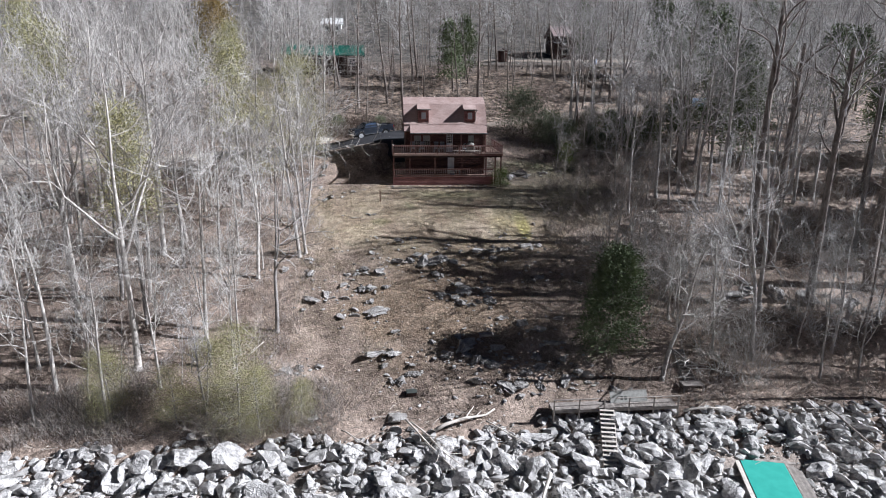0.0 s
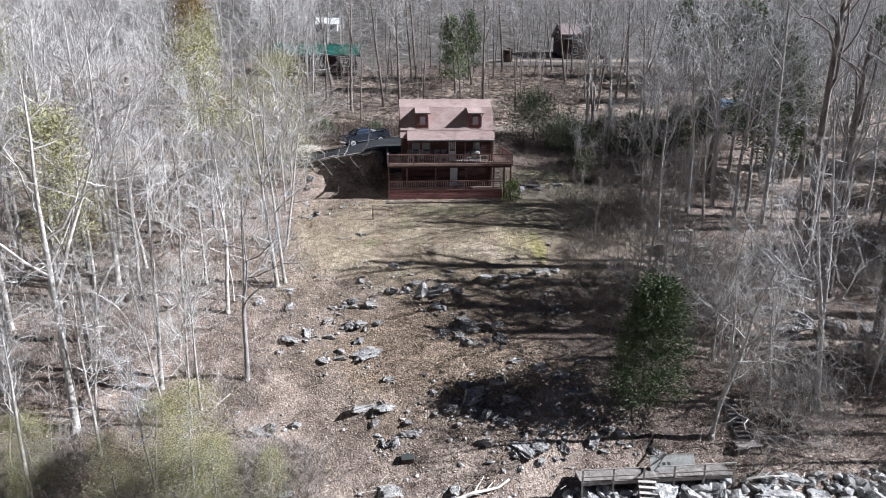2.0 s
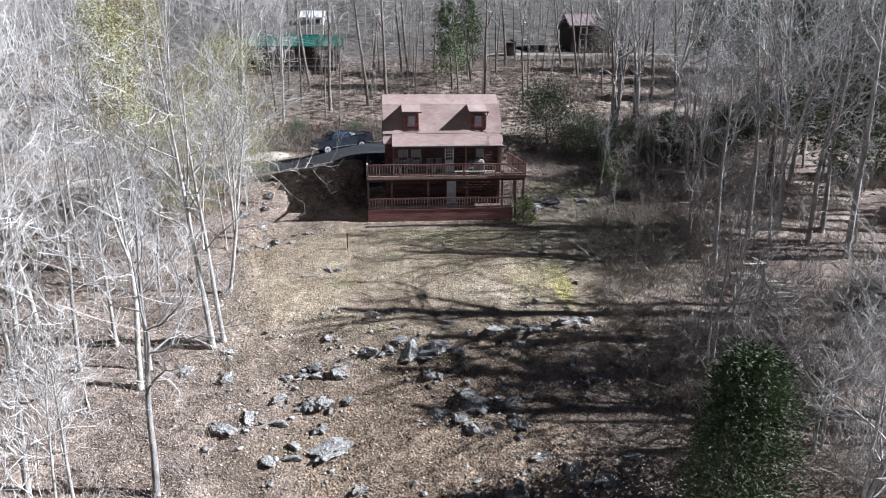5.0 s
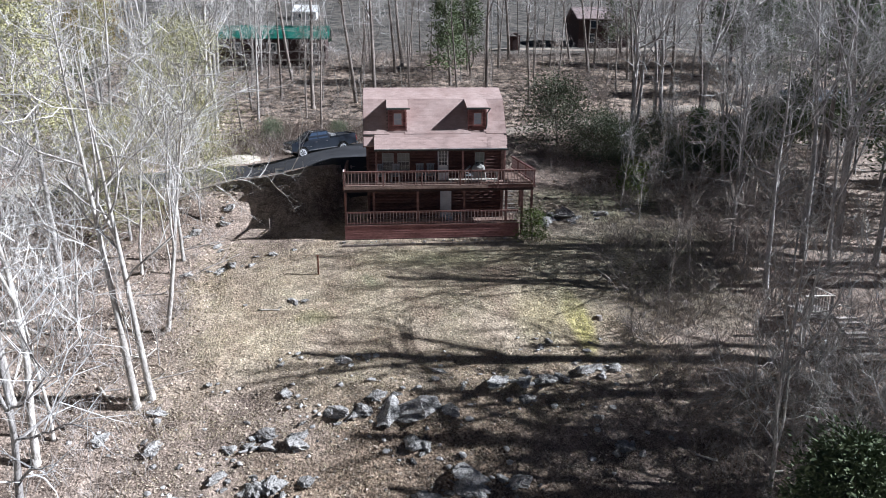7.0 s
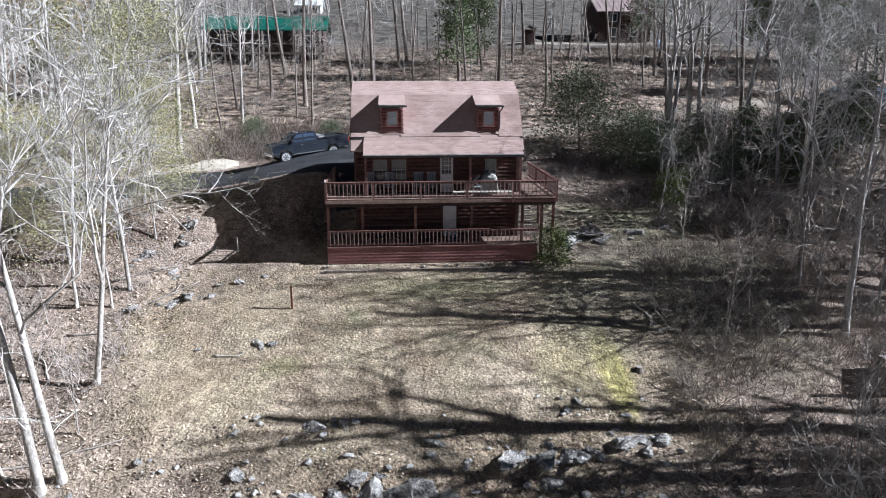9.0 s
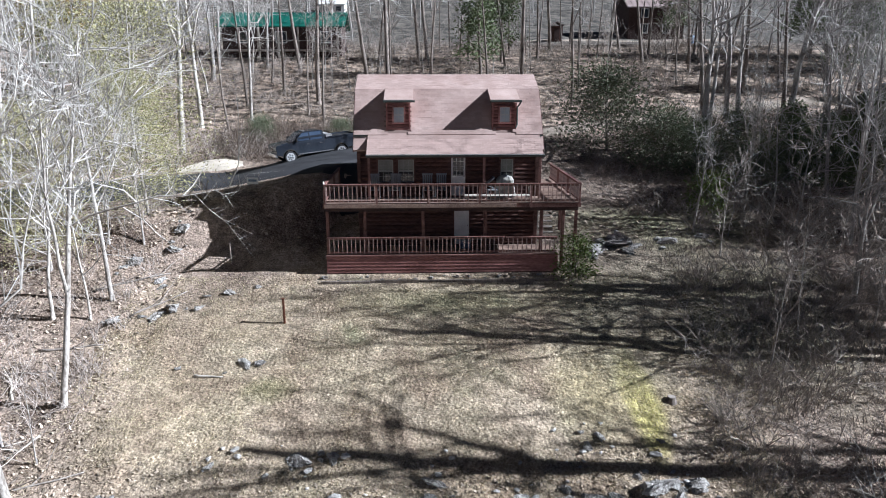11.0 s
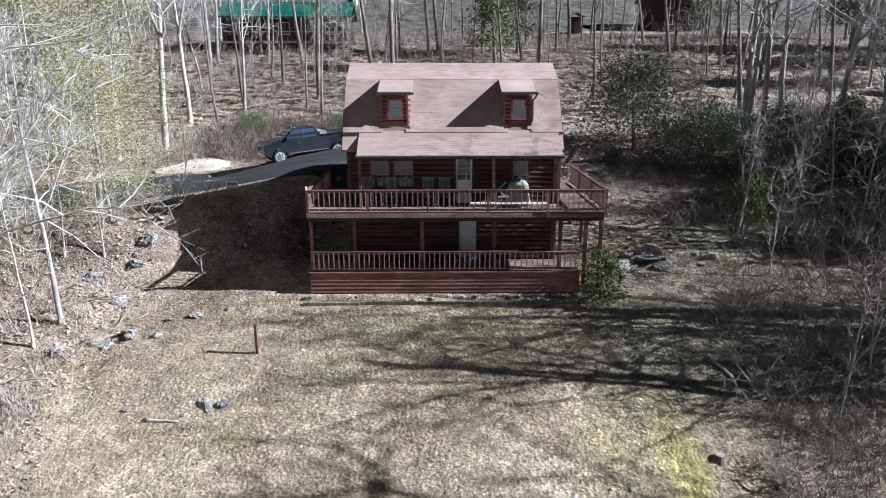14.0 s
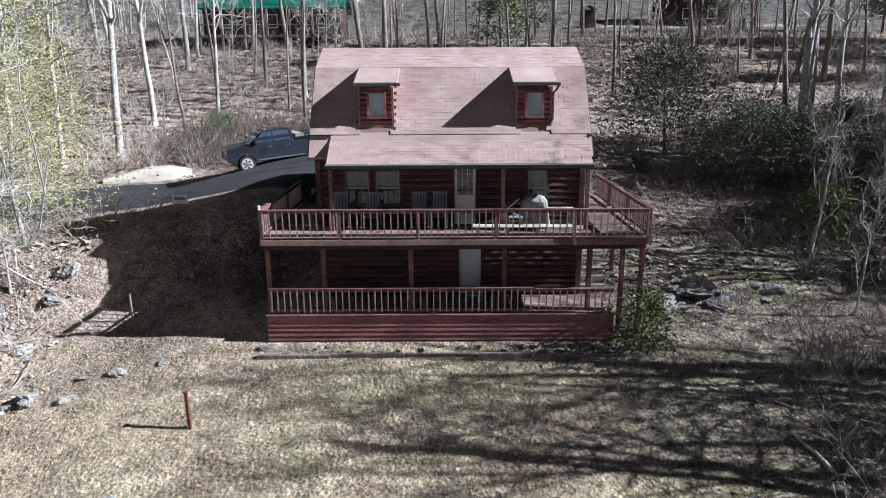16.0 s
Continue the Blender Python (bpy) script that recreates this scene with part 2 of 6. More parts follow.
# ---- the lie of the land ----
LINE_Y = [-300, 20, 30, 36, 38, 40.5, 43.5, 46.3, 48, 51.8, 55, 58, 61.5, 64.5, 66.9, 70, 72, 75, 80, 90, 100, 110, 118, 130, 150, 200, 260, 350, 500, 900]
LINE_Z = [-18.5, -18, -17, -15.2, -14.2, -12.8, -11.4, -9.8, -9.1, -7.4, -5.9, -4.3, -2.9, -2.0, -1.1, -0.02, 0.6, 1.5, 2.7, 4.7, 6.8, 9.4, 11.5, 13.2, 15.2, 25, 39, 58, 72, 80]
DRIVE_X = [-60, -40, -26, -17, -12, -8, -6, -5, 0]
DRIVE_Y = [74, 74.5, 75, 75.8, 77.5, 80.0, 81.2, 82.2, 82.5]
DRIVE_W = [1.6, 1.7, 1.8, 2.4, 3.1, 3.9, 3.9, 3.3, 3.2]
DRIVE_Z = [1.5, 1.7, 1.9, 2.3, 2.98, 4.02, 4.34, 4.45, 4.6]


def on_drive(x, y, spare=0.0):
    """Whether a place lies on the paved way."""
    mid = float(np.interp(x, [-60, -26, -19, -12, -5], [76, 78.5, 79.6, 80.6, 80.7]))
    return x < -1.5 and abs(y - mid) < float(np.interp(x, [-26, -12, -5], [2.3, 3.6, 4.6])) + spare


def ramp01(a, b, v):
    t = min(max((v - a) / (b - a), 0.0), 1.0)
    return t * t * (3 - 2 * t)


def ground(x, y, rough=True):
    z = float(np.interp(y, LINE_Y, LINE_Z))
    flat = 0.0
    if x < 2 and 68 < y < 95:
        yc, w, zd = (float(np.interp(x, DRIVE_X, q)) for q in (DRIVE_Y, DRIVE_W, DRIVE_Z))
        off = abs(y - yc)
        flat = (1 - ramp01(w + 0.4, w + (3.4 if y < yc else 6.0), off)) * (1 - ramp01(-3.0, 0.5, x))
        zd += (0.10 if y < yc else 0.03) * min(max(y - yc, -w), w)
        z += (zd - z) * flat
    if rough:
        keep = (1 - flat) * (0.15 if (-6 < x < 8 and 69 < y < 80) else 1.0) * (0.5 if y > 62 and -12 < x < 11 and y < 72 else 1.0)
        z += keep * (0.30 * noise.noise((x * 0.16, y * 0.16, 0.3)) + 0.16 * noise.noise((x * 0.5, y * 0.5, 4.1)) + 0.05 * noise.noise((x * 1.7, y * 1.7, 9.0)))
    return z


# ---- ground ----
def spaced(stops):
    out = []
    for a, b, step in stops:
        out += list(np.arange(a, b, step))
    return out + [stops[-1][1]]


def sheet(name, xs, ys, lift=0.0, rough=True, mat=None, inside=None):
    v = [(x, y, ground(x, y, rough) + lift) for y in ys for x in xs]
    n = len(xs)
    f = []
    for j in range(len(ys) - 1):
        for i in range(n - 1):
            f.append((j * n + i, j * n + i + 1, (j + 1) * n + i + 1, (j + 1) * n + i))
    s = Shape()
    s.v, s.f = v, f
    return s


def ground_material():
    m = material("forest_floor", (0.10, 0.072, 0.056), (0.46, 0.365, 0.295), 0.35, 15, 0.95, bump=0.9, bump_scale=8, depth=0.11, spread=(0.39, 0.62))
    n, l = m.node_tree.nodes, m.node_tree.links
    b = n["Principled BSDF"]
    floor = b.inputs["Base Color"].links[0].from_socket
    pos = n.new("ShaderNodeNewGeometry")
    sep = n.new("ShaderNodeSeparateXYZ")
    l.new(pos.outputs["Position"], sep.inputs[0])
    wob = n.new("ShaderNodeTexNoise")
    wob.inputs["Scale"].default_value, wob.inputs["Detail"].default_value = 0.22, 5
    l.new(pos.outputs["Position"], wob.inputs[0])

    def calc(op, a, c, clamp=False):
        k = n.new("ShaderNodeMath")
        k.operation, k.use_clamp = op, clamp
        for i, q in enumerate((a, c)):
            if isinstance(q, (int, float)):
                k.inputs[i].default_value = q
            else:
                l.new(q, k.inputs[i])
        return k.outputs[0]

    def oval(cx, cy, rx, ry, ragged, sharp):
        dx = calc("DIVIDE", calc("SUBTRACT", sep.outputs[0], cx), rx)
        dy = calc("DIVIDE", calc("SUBTRACT", sep.outputs[1], cy), ry)
        d = calc("ADD", calc("MULTIPLY", dx, dx), calc("MULTIPLY", dy, dy))
        d = calc("ADD", d, calc("MULTIPLY", calc("SUBTRACT", wob.outputs[0], 0.5), ragged))
        return calc("MULTIPLY", calc("SUBTRACT", 1.0, d), sharp, True)

    def tone(low, high, scale, at=(0.38, 0.62)):
        t = n.new("ShaderNodeTexNoise")
        t.inputs["Scale"].default_value, t.inputs["Detail"].default_value = scale, 8
        l.new(pos.outputs["Position"], t.inputs[0])
        r = n.new("ShaderNodeValToRGB")
        r.color_ramp.elements[0].position, r.color_ramp.elements[1].position = at
        r.color_ramp.elements[0].color, r.color_ramp.elements[1].color = (*low, 1), (*high, 1)
        l.new(t.outputs[0], r.inputs[0])
        return r.outputs[0]

    def over(fac, under, top):
        k = n.new("ShaderNodeMix")
        k.data_type = "RGBA"
        l.new(fac, k.inputs[0])
        l.new(under, k.inputs[6])
        l.new(top, k.inputs[7])
        return k.outputs[2]

    out = over(oval(-1.0, 63.5, 14.5, 8.8, 1.8, 1.1), floor, tone((0.21, 0.165, 0.11), (0.66, 0.55, 0.40), 13.0, (0.34, 0.66)))
    patch = n.new("ShaderNodeTexNoise")
    patch.inputs["Scale"].default_value, patch.inputs["Detail"].default_value = 0.45, 6
    l.new(pos.outputs["Position"], patch.inputs[0])
    worn = calc("MULTIPLY", calc("MULTIPLY", calc("SUBTRACT", patch.outputs[0], 0.47), 7.0, True), oval(-1.0, 63.5, 14.5, 9.0, 1.6, 2.0))
    out = over(worn, out, tone((0.13, 0.095, 0.068), (0.46, 0.36, 0.26), 11.0, (0.34, 0.66)))
    mossy = calc("MULTIPLY", calc("MULTIPLY", calc("SUBTRACT", 0.40, patch.outputs[0]), 6.0, True), oval(-1.0, 64.5, 14.0, 7.0, 1.6, 1.5))
    out = over(mossy, out, tone((0.16, 0.15, 0.09), (0.47, 0.44, 0.29), 11.0, (0.34, 0.66)))
    out = over(oval(-1.5, 51.5, 9.5, 7.5, 1.8, 1.6), out, tone((0.085, 0.058, 0.04), (0.44, 0.33, 0.235), 9.0, (0.34, 0.66)))
    out = over(oval(7.7, 62.0, 0.8, 2.9, 2.4, 1.3), out, tone((0.28, 0.25, 0.075), (0.54, 0.48, 0.17), 5.0))
    out = over(oval(6.6, 62.4, 2.9, 2.6, 2.2, 0.45), out, tone((0.26, 0.22, 0.10), (0.64, 0.54, 0.30), 6.0))
    out = over(oval(1.0, 68.0, 6.0, 1.3, 1.8, 0.5), out, tone((0.14, 0.15, 0.07), (0.36, 0.34, 0.18), 1.5))
    out = over(oval(13.0, 67.0, 8.0, 6.5, 1.8, 1.0), out, tone((0.09, 0.085, 0.055), (0.44, 0.385, 0.275), 12.0, (0.36, 0.66)))
    out = over(oval(12.5, 74.5, 6.5, 3.5, 1.8, 0.7), out, tone((0.09, 0.10, 0.05), (0.33, 0.32, 0.19), 3.0))
    out = over(oval(-6.4, 63.0, 1.2, 0.9, 1.6, 0.35), out, tone((0.17, 0.21, 0.08), (0.34, 0.36, 0.15), 1.5))
    out = over(oval(0.0, 20.0, 200, 19.0, 0.5, 3.0), out, tone((0.24, 0.22, 0.20), (0.52, 0.49, 0.45), 1.2))
    # Brown litter; the strong contrast also paints sun patches and shade bars.
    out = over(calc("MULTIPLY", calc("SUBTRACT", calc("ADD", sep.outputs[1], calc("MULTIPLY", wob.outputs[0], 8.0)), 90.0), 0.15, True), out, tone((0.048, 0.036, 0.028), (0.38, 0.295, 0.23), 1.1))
    # Floor darkened further for the shade of the far woods.
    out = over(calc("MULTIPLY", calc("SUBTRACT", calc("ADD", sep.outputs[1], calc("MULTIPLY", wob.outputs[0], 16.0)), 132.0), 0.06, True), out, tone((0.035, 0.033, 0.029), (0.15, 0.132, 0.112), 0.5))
    # clumps of thatch and single leaves
    clump = n.new("ShaderNodeTexNoise")
    clump.inputs["Scale"].default_value, clump.inputs["Detail"].default_value, clump.inputs["Roughness"].default_value = 2.2, 8, 0.72
    l.new(pos.outputs["Position"], clump.inputs[0])
    thatch = n.new("ShaderNodeMapRange")
    thatch.inputs["From Min"].default_value, thatch.inputs["From Max"].default_value = 0.33, 0.67
    thatch.inputs["To Min"].default_value, thatch.inputs["To Max"].default_value = 0.45, 1.5
    l.new(clump.outputs[0], thatch.inputs[0])
    cells = n.new("ShaderNodeTexVoronoi")
    cells.inputs["Scale"].default_value = 15.0
    l.new(pos.outputs["Position"], cells.inputs["Vector"])
    one = n.new("ShaderNodeSeparateColor")
    l.new(cells.outputs["Color"], one.inputs[0])
    leaf = n.new("ShaderNodeMapRange")
    leaf.inputs["To Min"].default_value, leaf.inputs["To Max"].default_value = 0.78, 1.24
    l.new(one.outputs[0], leaf.inputs[0])
    hsv = n.new("ShaderNodeHueSaturation")
    l.new(calc("MULTIPLY", thatch.outputs[0], leaf.outputs[0]), hsv.inputs["Value"])
    l.new(out, hsv.inputs["Color"])
    l.new(hsv.outputs[0], b.inputs["Base Color"])
    return m


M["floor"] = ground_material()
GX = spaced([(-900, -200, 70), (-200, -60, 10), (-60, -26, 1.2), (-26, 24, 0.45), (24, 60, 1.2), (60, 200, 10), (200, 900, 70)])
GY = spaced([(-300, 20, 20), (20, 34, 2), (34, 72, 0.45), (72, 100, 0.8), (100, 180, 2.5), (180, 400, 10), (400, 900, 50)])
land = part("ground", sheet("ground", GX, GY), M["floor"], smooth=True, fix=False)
tagged(land, "sloping ground of dry grass, brown leaf litter and soil", "ground", kind="structure")


def strip(name, pts, widths, mat, lift, label, rough=True, step=0.6, across=8):
    """A way laid over the ground along a line of points."""
    s = Shape()
    line = []
    for (a, wa), (c, wc) in zip(zip(pts, widths), zip(pts[1:], widths[1:])):
        k = max(2, int((Vector(c) - Vector(a)).length / step))
        line += [((Vector(a).lerp(Vector(c), i / k)), wa + (wc - wa) * i / k) for i in range(k)]
    line.append((Vector(pts[-1]), widths[-1]))
    for i, (p, w) in enumerate(line):
        d = (line[min(i + 1, len(line) - 1)][0] - line[max(i - 1, 0)][0]).normalized()
        nrm = Vector((-d.y, d.x))
        for k in range(across + 1):
            u = 2 * k / across - 1
            q = p + nrm * w * (u + 0.10 * noise.noise((p.x * 0.6, p.y * 0.6, u * 2)) * abs(u))
            s.v.append((q.x, q.y, ground(q.x, q.y, rough) + lift - (0.30 if abs(u) > 0.99 else 0)))
    m = across + 1
    for i in range(len(line) - 1):
        for k in range(across):
            s.f.append((i * m + k, i * m + k + 1, (i + 1) * m + k + 1, (i + 1) * m + k))
    ob = part(name, s, mat, smooth=True)
    return tagged(ob, label, name.replace("_", " "), kind="structure")


strip("driveway", [(-2.5, 80.9), (-5, 80.7), (-6.5, 80.7), (-8.5, 80.6), (-12, 80.6), (-15, 80.3), (-19, 79.6), (-26, 78.5)], [5.0, 5.0, 4.2, 3.8, 3.4, 3.0, 2.6, 2.2], M["asphalt"], 0.16, "dark asphalt driveway sloping down beside the cabin")
strip("gravel_track", [(-25.4, 78.6), (-30, 78.0), (-40, 77.0), (-60, 76)], [2.0, 1.9, 1.7, 1.6], M["gravel"], 0.12, "pale gravel track leaving the driveway")
strip("gravel_road", [(-3, 86.5), (8, 90.5), (20.8, 96.0), (27.4, 98.6), (38.4, 101), (60, 106)], [1.4, 1.3, 1.2, 1.2, 1.2, 1.2], M["dirt"], 0.08, "pale gravel road climbing behind the cabin")
strip("gravel_verge", [(-12.6, 84.7), (-13.6, 84.5), (-14.8, 84.1), (-16.6, 83.2)], [0.15, 0.7, 0.8, 0.15], M["gravel"], 0.17, "patch of pale gravel on the driveway verge")
strip("yard", [(14, 141), (30, 144), (52, 146)], [2.2, 3.0, 2.6], M["dirt"], 0.12, "pale cleared yard in front of the far house")


# ---- cabin ----
# plan: walls from x -3.60 to 5.15 and y 72.10 to 76.60; decks round it out to x -5.10, x 6.93 and y 69.95
WX0, WX1, WY0, WY1 = -3.60, 5.15, 72.10, 76.60
F1, F2 = 0.92, 3.40
RX0, RX1 = -3.83, 5.40
RIDGE, BREAK, MID, LOW = (75.39, 9.23), (73.75, 8.52), (72.17, 6.41), (71.72, 5.72)

cabin = thing("cabin", "red-brown log cabin with gambrel shingle roof and two decks", "house")


def log_course(z, h, x0, x1, y, parent, out=0.085):
    """One rounded log of a wall facing the lawn."""
    prof = [(y, z), (y - out, z + 0.012), (y - out * 1.05, z + h * 0.22), (y - out * 0.85, z + h * 0.55), (y - out * 0.35, z + h * 0.88), (y, z + h)]
    return part("log", Shape().prism(prof, x0, x1, swap=True), M["shade_tone_wood"], parent)


def log_wall(z0, z1, x0, x1, y, holes, parent, h=0.2):
    n = max(1, round((z1 - z0) / h))
    h = (z1 - z0) / n
    for i in range(n):
        z = z0 + i * h
        a = x0
        for hx0, hx1, hz0, hz1 in sorted(holes):
            if z + h > hz0 + 0.03 and z < hz1 - 0.03:
                if hx0 - a > 0.02:
                    log_course(z, h, a, hx0, y, parent)
                a = hx1
        if x1 - a > 0.02:
            log_course(z, h, a, x1, y, parent)


UP_HOLES = [(-2.72, -1.90, 4.02, 5.28), (-1.74, -0.88, 4.02, 5.28), (0.86, 1.66, F2, 5.50), (3.28, 4.04, 3.95, 5.28)]
LOW_HOLES = [(1.02, 1.86, F1, 2.98)]


def holed(x0, x1, z0, z1, y0, y1, holes):
    """A wall slab with openings through it, in one skin."""
    s, seen = Shape(), {}
    xs = sorted({x0, x1, *[q for h in holes for q in h[:2]]})
    zs = sorted({z0, z1, *[q for h in holes for q in h[2:]]})

    def solid(i, k):
        if not (0 <= i < len(xs) - 1 and 0 <= k < len(zs) - 1):
            return False
        cx, cz = (xs[i] + xs[i + 1]) / 2, (zs[k] + zs[k + 1]) / 2
        return not any(h[0] < cx < h[1] and h[2] < cz < h[3] for h in holes)

    def corner(i, k, y):
        if (i, k, y) not in seen:
            seen[i, k, y] = len(s.v)
            s.v.append((xs[i], y, zs[k]))
        return seen[i, k, y]

    for i in range(len(xs) - 1):
        for k in range(len(zs) - 1):
            if not solid(i, k):
                continue
            ring = ((i, k), (i + 1, k), (i + 1, k + 1), (i, k + 1))
            s.f.append(tuple(corner(*q, y0) for q in ring))
            s.f.append(tuple(corner(*q, y1) for q in reversed(ring)))
            for (di, dk), a, c in (((0, -1), ring[0], ring[1]), ((1, 0), ring[1], ring[2]), ((0, 1), ring[2], ring[3]), ((-1, 0), ring[3], ring[0])):
                if not solid(i + di, k + dk):
                    s.f.append((corner(*c, y0), corner(*a, y0), corner(*a, y1), corner(*c, y1)))
    return s


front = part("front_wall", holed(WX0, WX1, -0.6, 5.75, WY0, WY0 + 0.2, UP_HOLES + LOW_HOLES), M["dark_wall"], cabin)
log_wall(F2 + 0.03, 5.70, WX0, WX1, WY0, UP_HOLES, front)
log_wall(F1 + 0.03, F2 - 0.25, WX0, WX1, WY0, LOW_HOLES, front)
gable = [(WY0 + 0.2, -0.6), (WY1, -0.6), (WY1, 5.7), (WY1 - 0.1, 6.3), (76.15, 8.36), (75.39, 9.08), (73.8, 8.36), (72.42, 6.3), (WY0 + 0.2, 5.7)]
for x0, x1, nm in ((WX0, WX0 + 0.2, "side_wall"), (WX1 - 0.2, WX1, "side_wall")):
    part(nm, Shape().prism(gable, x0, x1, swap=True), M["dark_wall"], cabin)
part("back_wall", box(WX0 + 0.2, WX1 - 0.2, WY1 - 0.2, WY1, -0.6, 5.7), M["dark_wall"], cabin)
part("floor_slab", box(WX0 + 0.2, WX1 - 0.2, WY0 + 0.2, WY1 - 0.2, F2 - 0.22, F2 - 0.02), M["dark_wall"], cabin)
for x, sgn in ((WX0, -1), (WX1, 1)):
    for i in range(11):
        z = F2 + 0.05 + i * 0.21
        s = Shape().prism([(x, z), (x + sgn * 0.06, z + 0.04), (x + sgn * 0.07, z + 0.1), (x + sgn * 0.06, z + 0.16), (x, z + 0.2)], WY0, WY1)
        part("log", s, M["shade_tone_wood"], cabin)
    part("corner_board", box(x - 0.09, x + 0.09, WY0 - 0.12, WY0 + 0.05, F1, 5.7), M["shade_tone_wood"], cabin, bevel=0.01)


# roof slabs with shingles laid on them
def slab(a, c, x0, x1, t=0.14):
    (ya, za), (yc, zc) = a, c
    d = Vector((0, yc - ya, zc - za)).normalized()
    nn = Vector((0, d.z, -d.y))
    if nn.z > 0:
        nn = -nn
    o = nn * t
    return Shape().prism([(ya, za), (yc, zc), (yc + o.y, zc + o.z), (ya + o.y, za + o.z)], x0, x1, swap=True)


# Unseen rear slopes; profile and overhang are shaped for the shadow on the driveway.
BACK = [RIDGE, (76.25, 8.52), (76.62, 6.41), (78.3, 5.72)]


TAB = Shape().box(-0.1625, 0.1625, -0.02, 0.14, 0.0, 0.027).mesh("shingle", M["shingle"])
tab_count = [0]


def shingles(top, bottom, x0, x1, parent, limit, gaps=(), step=0.135, wide=0.33):
    """Courses of tabs up a slope; the first of them are pieces, the others one joined mesh."""
    (yt, zt), (yb, zb) = top, bottom
    run = Vector((0, yt - yb, zt - zb))
    n = int(run.length / step)
    ang = math.atan2(run.z, run.y)
    up = Vector((0, -math.sin(ang), math.cos(ang)))
    rest, rng = Shape(), random.Random(int(yt * 100))
    for i in range(n):
        p = Vector((0, yb, zb)) + run * (i / n)
        shift = (i % 2) * wide / 2
        k = 0
        while True:
            x = x0 + wide / 2 + k * wide - shift
            k += 1
            if x > x1 + 0.05:
                break
            if any(g0 < x < g1 and p.z < gz for g0, g1, gz in gaps):
                continue
            m = Matrix.Translation(Vector((min(max(x, x0 + 0.1645), x1 - 0.1645), p.y, p.z)) + up * (0.006 + rng.random() * 0.006)) @ Euler((ang - 0.015, 0, rng.uniform(-0.01, 0.01))).to_matrix().to_4x4()
            if tab_count[0] < limit:
                tab_count[0] += 1
                part("shingle", TAB, None, parent, at=m)
            else:
                rest.box(-0.1625, 0.1625, -0.02, 0.14, 0.0, 0.027, m)
    if rest.v:
        tagged(part("shingle_field", rest, M["shingle_rest"], parent), kind="stuff")


main_roof = part("roof", slab(RIDGE, BREAK, RX0, RX1), M["shingle_gap"], cabin, "faded red-brown asphalt shingles")
lower_roof = part("roof", slab(BREAK, MID, RX0, RX1), M["shingle_gap"], cabin)
part("roof", slab((72.15, 6.36), LOW, RX0, RX1), M["shingle_rest"], cabin)
for a, c in zip(BACK, BACK[1:]):
    part("roof", slab(a, c, RX0, RX1), M["shingle_rest"], cabin)
part("ridge_cap", Shape().prism([(75.15, 9.135), (75.39, 9.26), (75.63, 9.135), (75.39, 9.235)], RX0, RX1, swap=True), M["shingle"], cabin)
for x in (RX0 - 0.03, RX1):
    for a, c in ((RIDGE, BREAK), (BREAK, MID), (MID, LOW)):
        part("rake_board", slab((a[0], a[1] - 0.03), (c[0], c[1] - 0.03), x, x + 0.03, 0.18), M["shade_tone_wood"], cabin)
part("transition_course", Shape().prism([(72.21, 6.47), (71.93, 6.15), (72.06, 6.17), (72.21, 6.30)], -3.14, 5.25, swap=True), M["shingle_rest"], cabin)
part("step_flashing", box(RX0, -3.16, 72.06, 72.16, 6.33, 6.37), M["trim"], cabin)
part("step_flashing", box(5.27, RX1, 72.06, 72.16, 6.33, 6.37), M["trim"], cabin)

# porch roof over the upper deck
PX0, PX1, PTOP, PEDGE = -3.16, 5.27, (72.32, 6.40), (71.10, 5.56)
porch = part("porch_roof", slab(PTOP, PEDGE, PX0, PX1, 0.08), M["shingle_gap"], cabin, "sun-bleached shingle porch roof")
gutter = Shape().prism([(71.10, 5.56), (70.98, 5.56), (70.98, 5.46), (71.01, 5.44), (71.10, 5.44)], PX0 - 0.02, PX1 + 0.05, swap=True)
part("gutter", gutter, M["trim"], cabin, "dark green metal gutter")
part("gutter_lip", box(PX0 - 0.02, PX1 + 0.05, 70.965, 70.985, 5.545, 5.575), M["white_paint"], cabin)
for x in (PX0 + 0.1, 2.45, PX1 - 0.12):
    part("porch_post", box(x - 0.06, x + 0.06, 71.12, 71.24, F2, 5.5), M["rail_wood"], cabin, bevel=0.008)
part("porch_beam", box(PX0, PX1, 71.10, 71.24, 5.40, 5.50), M["shade_tone_wood"], cabin)
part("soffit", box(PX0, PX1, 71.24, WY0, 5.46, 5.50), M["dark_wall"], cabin)


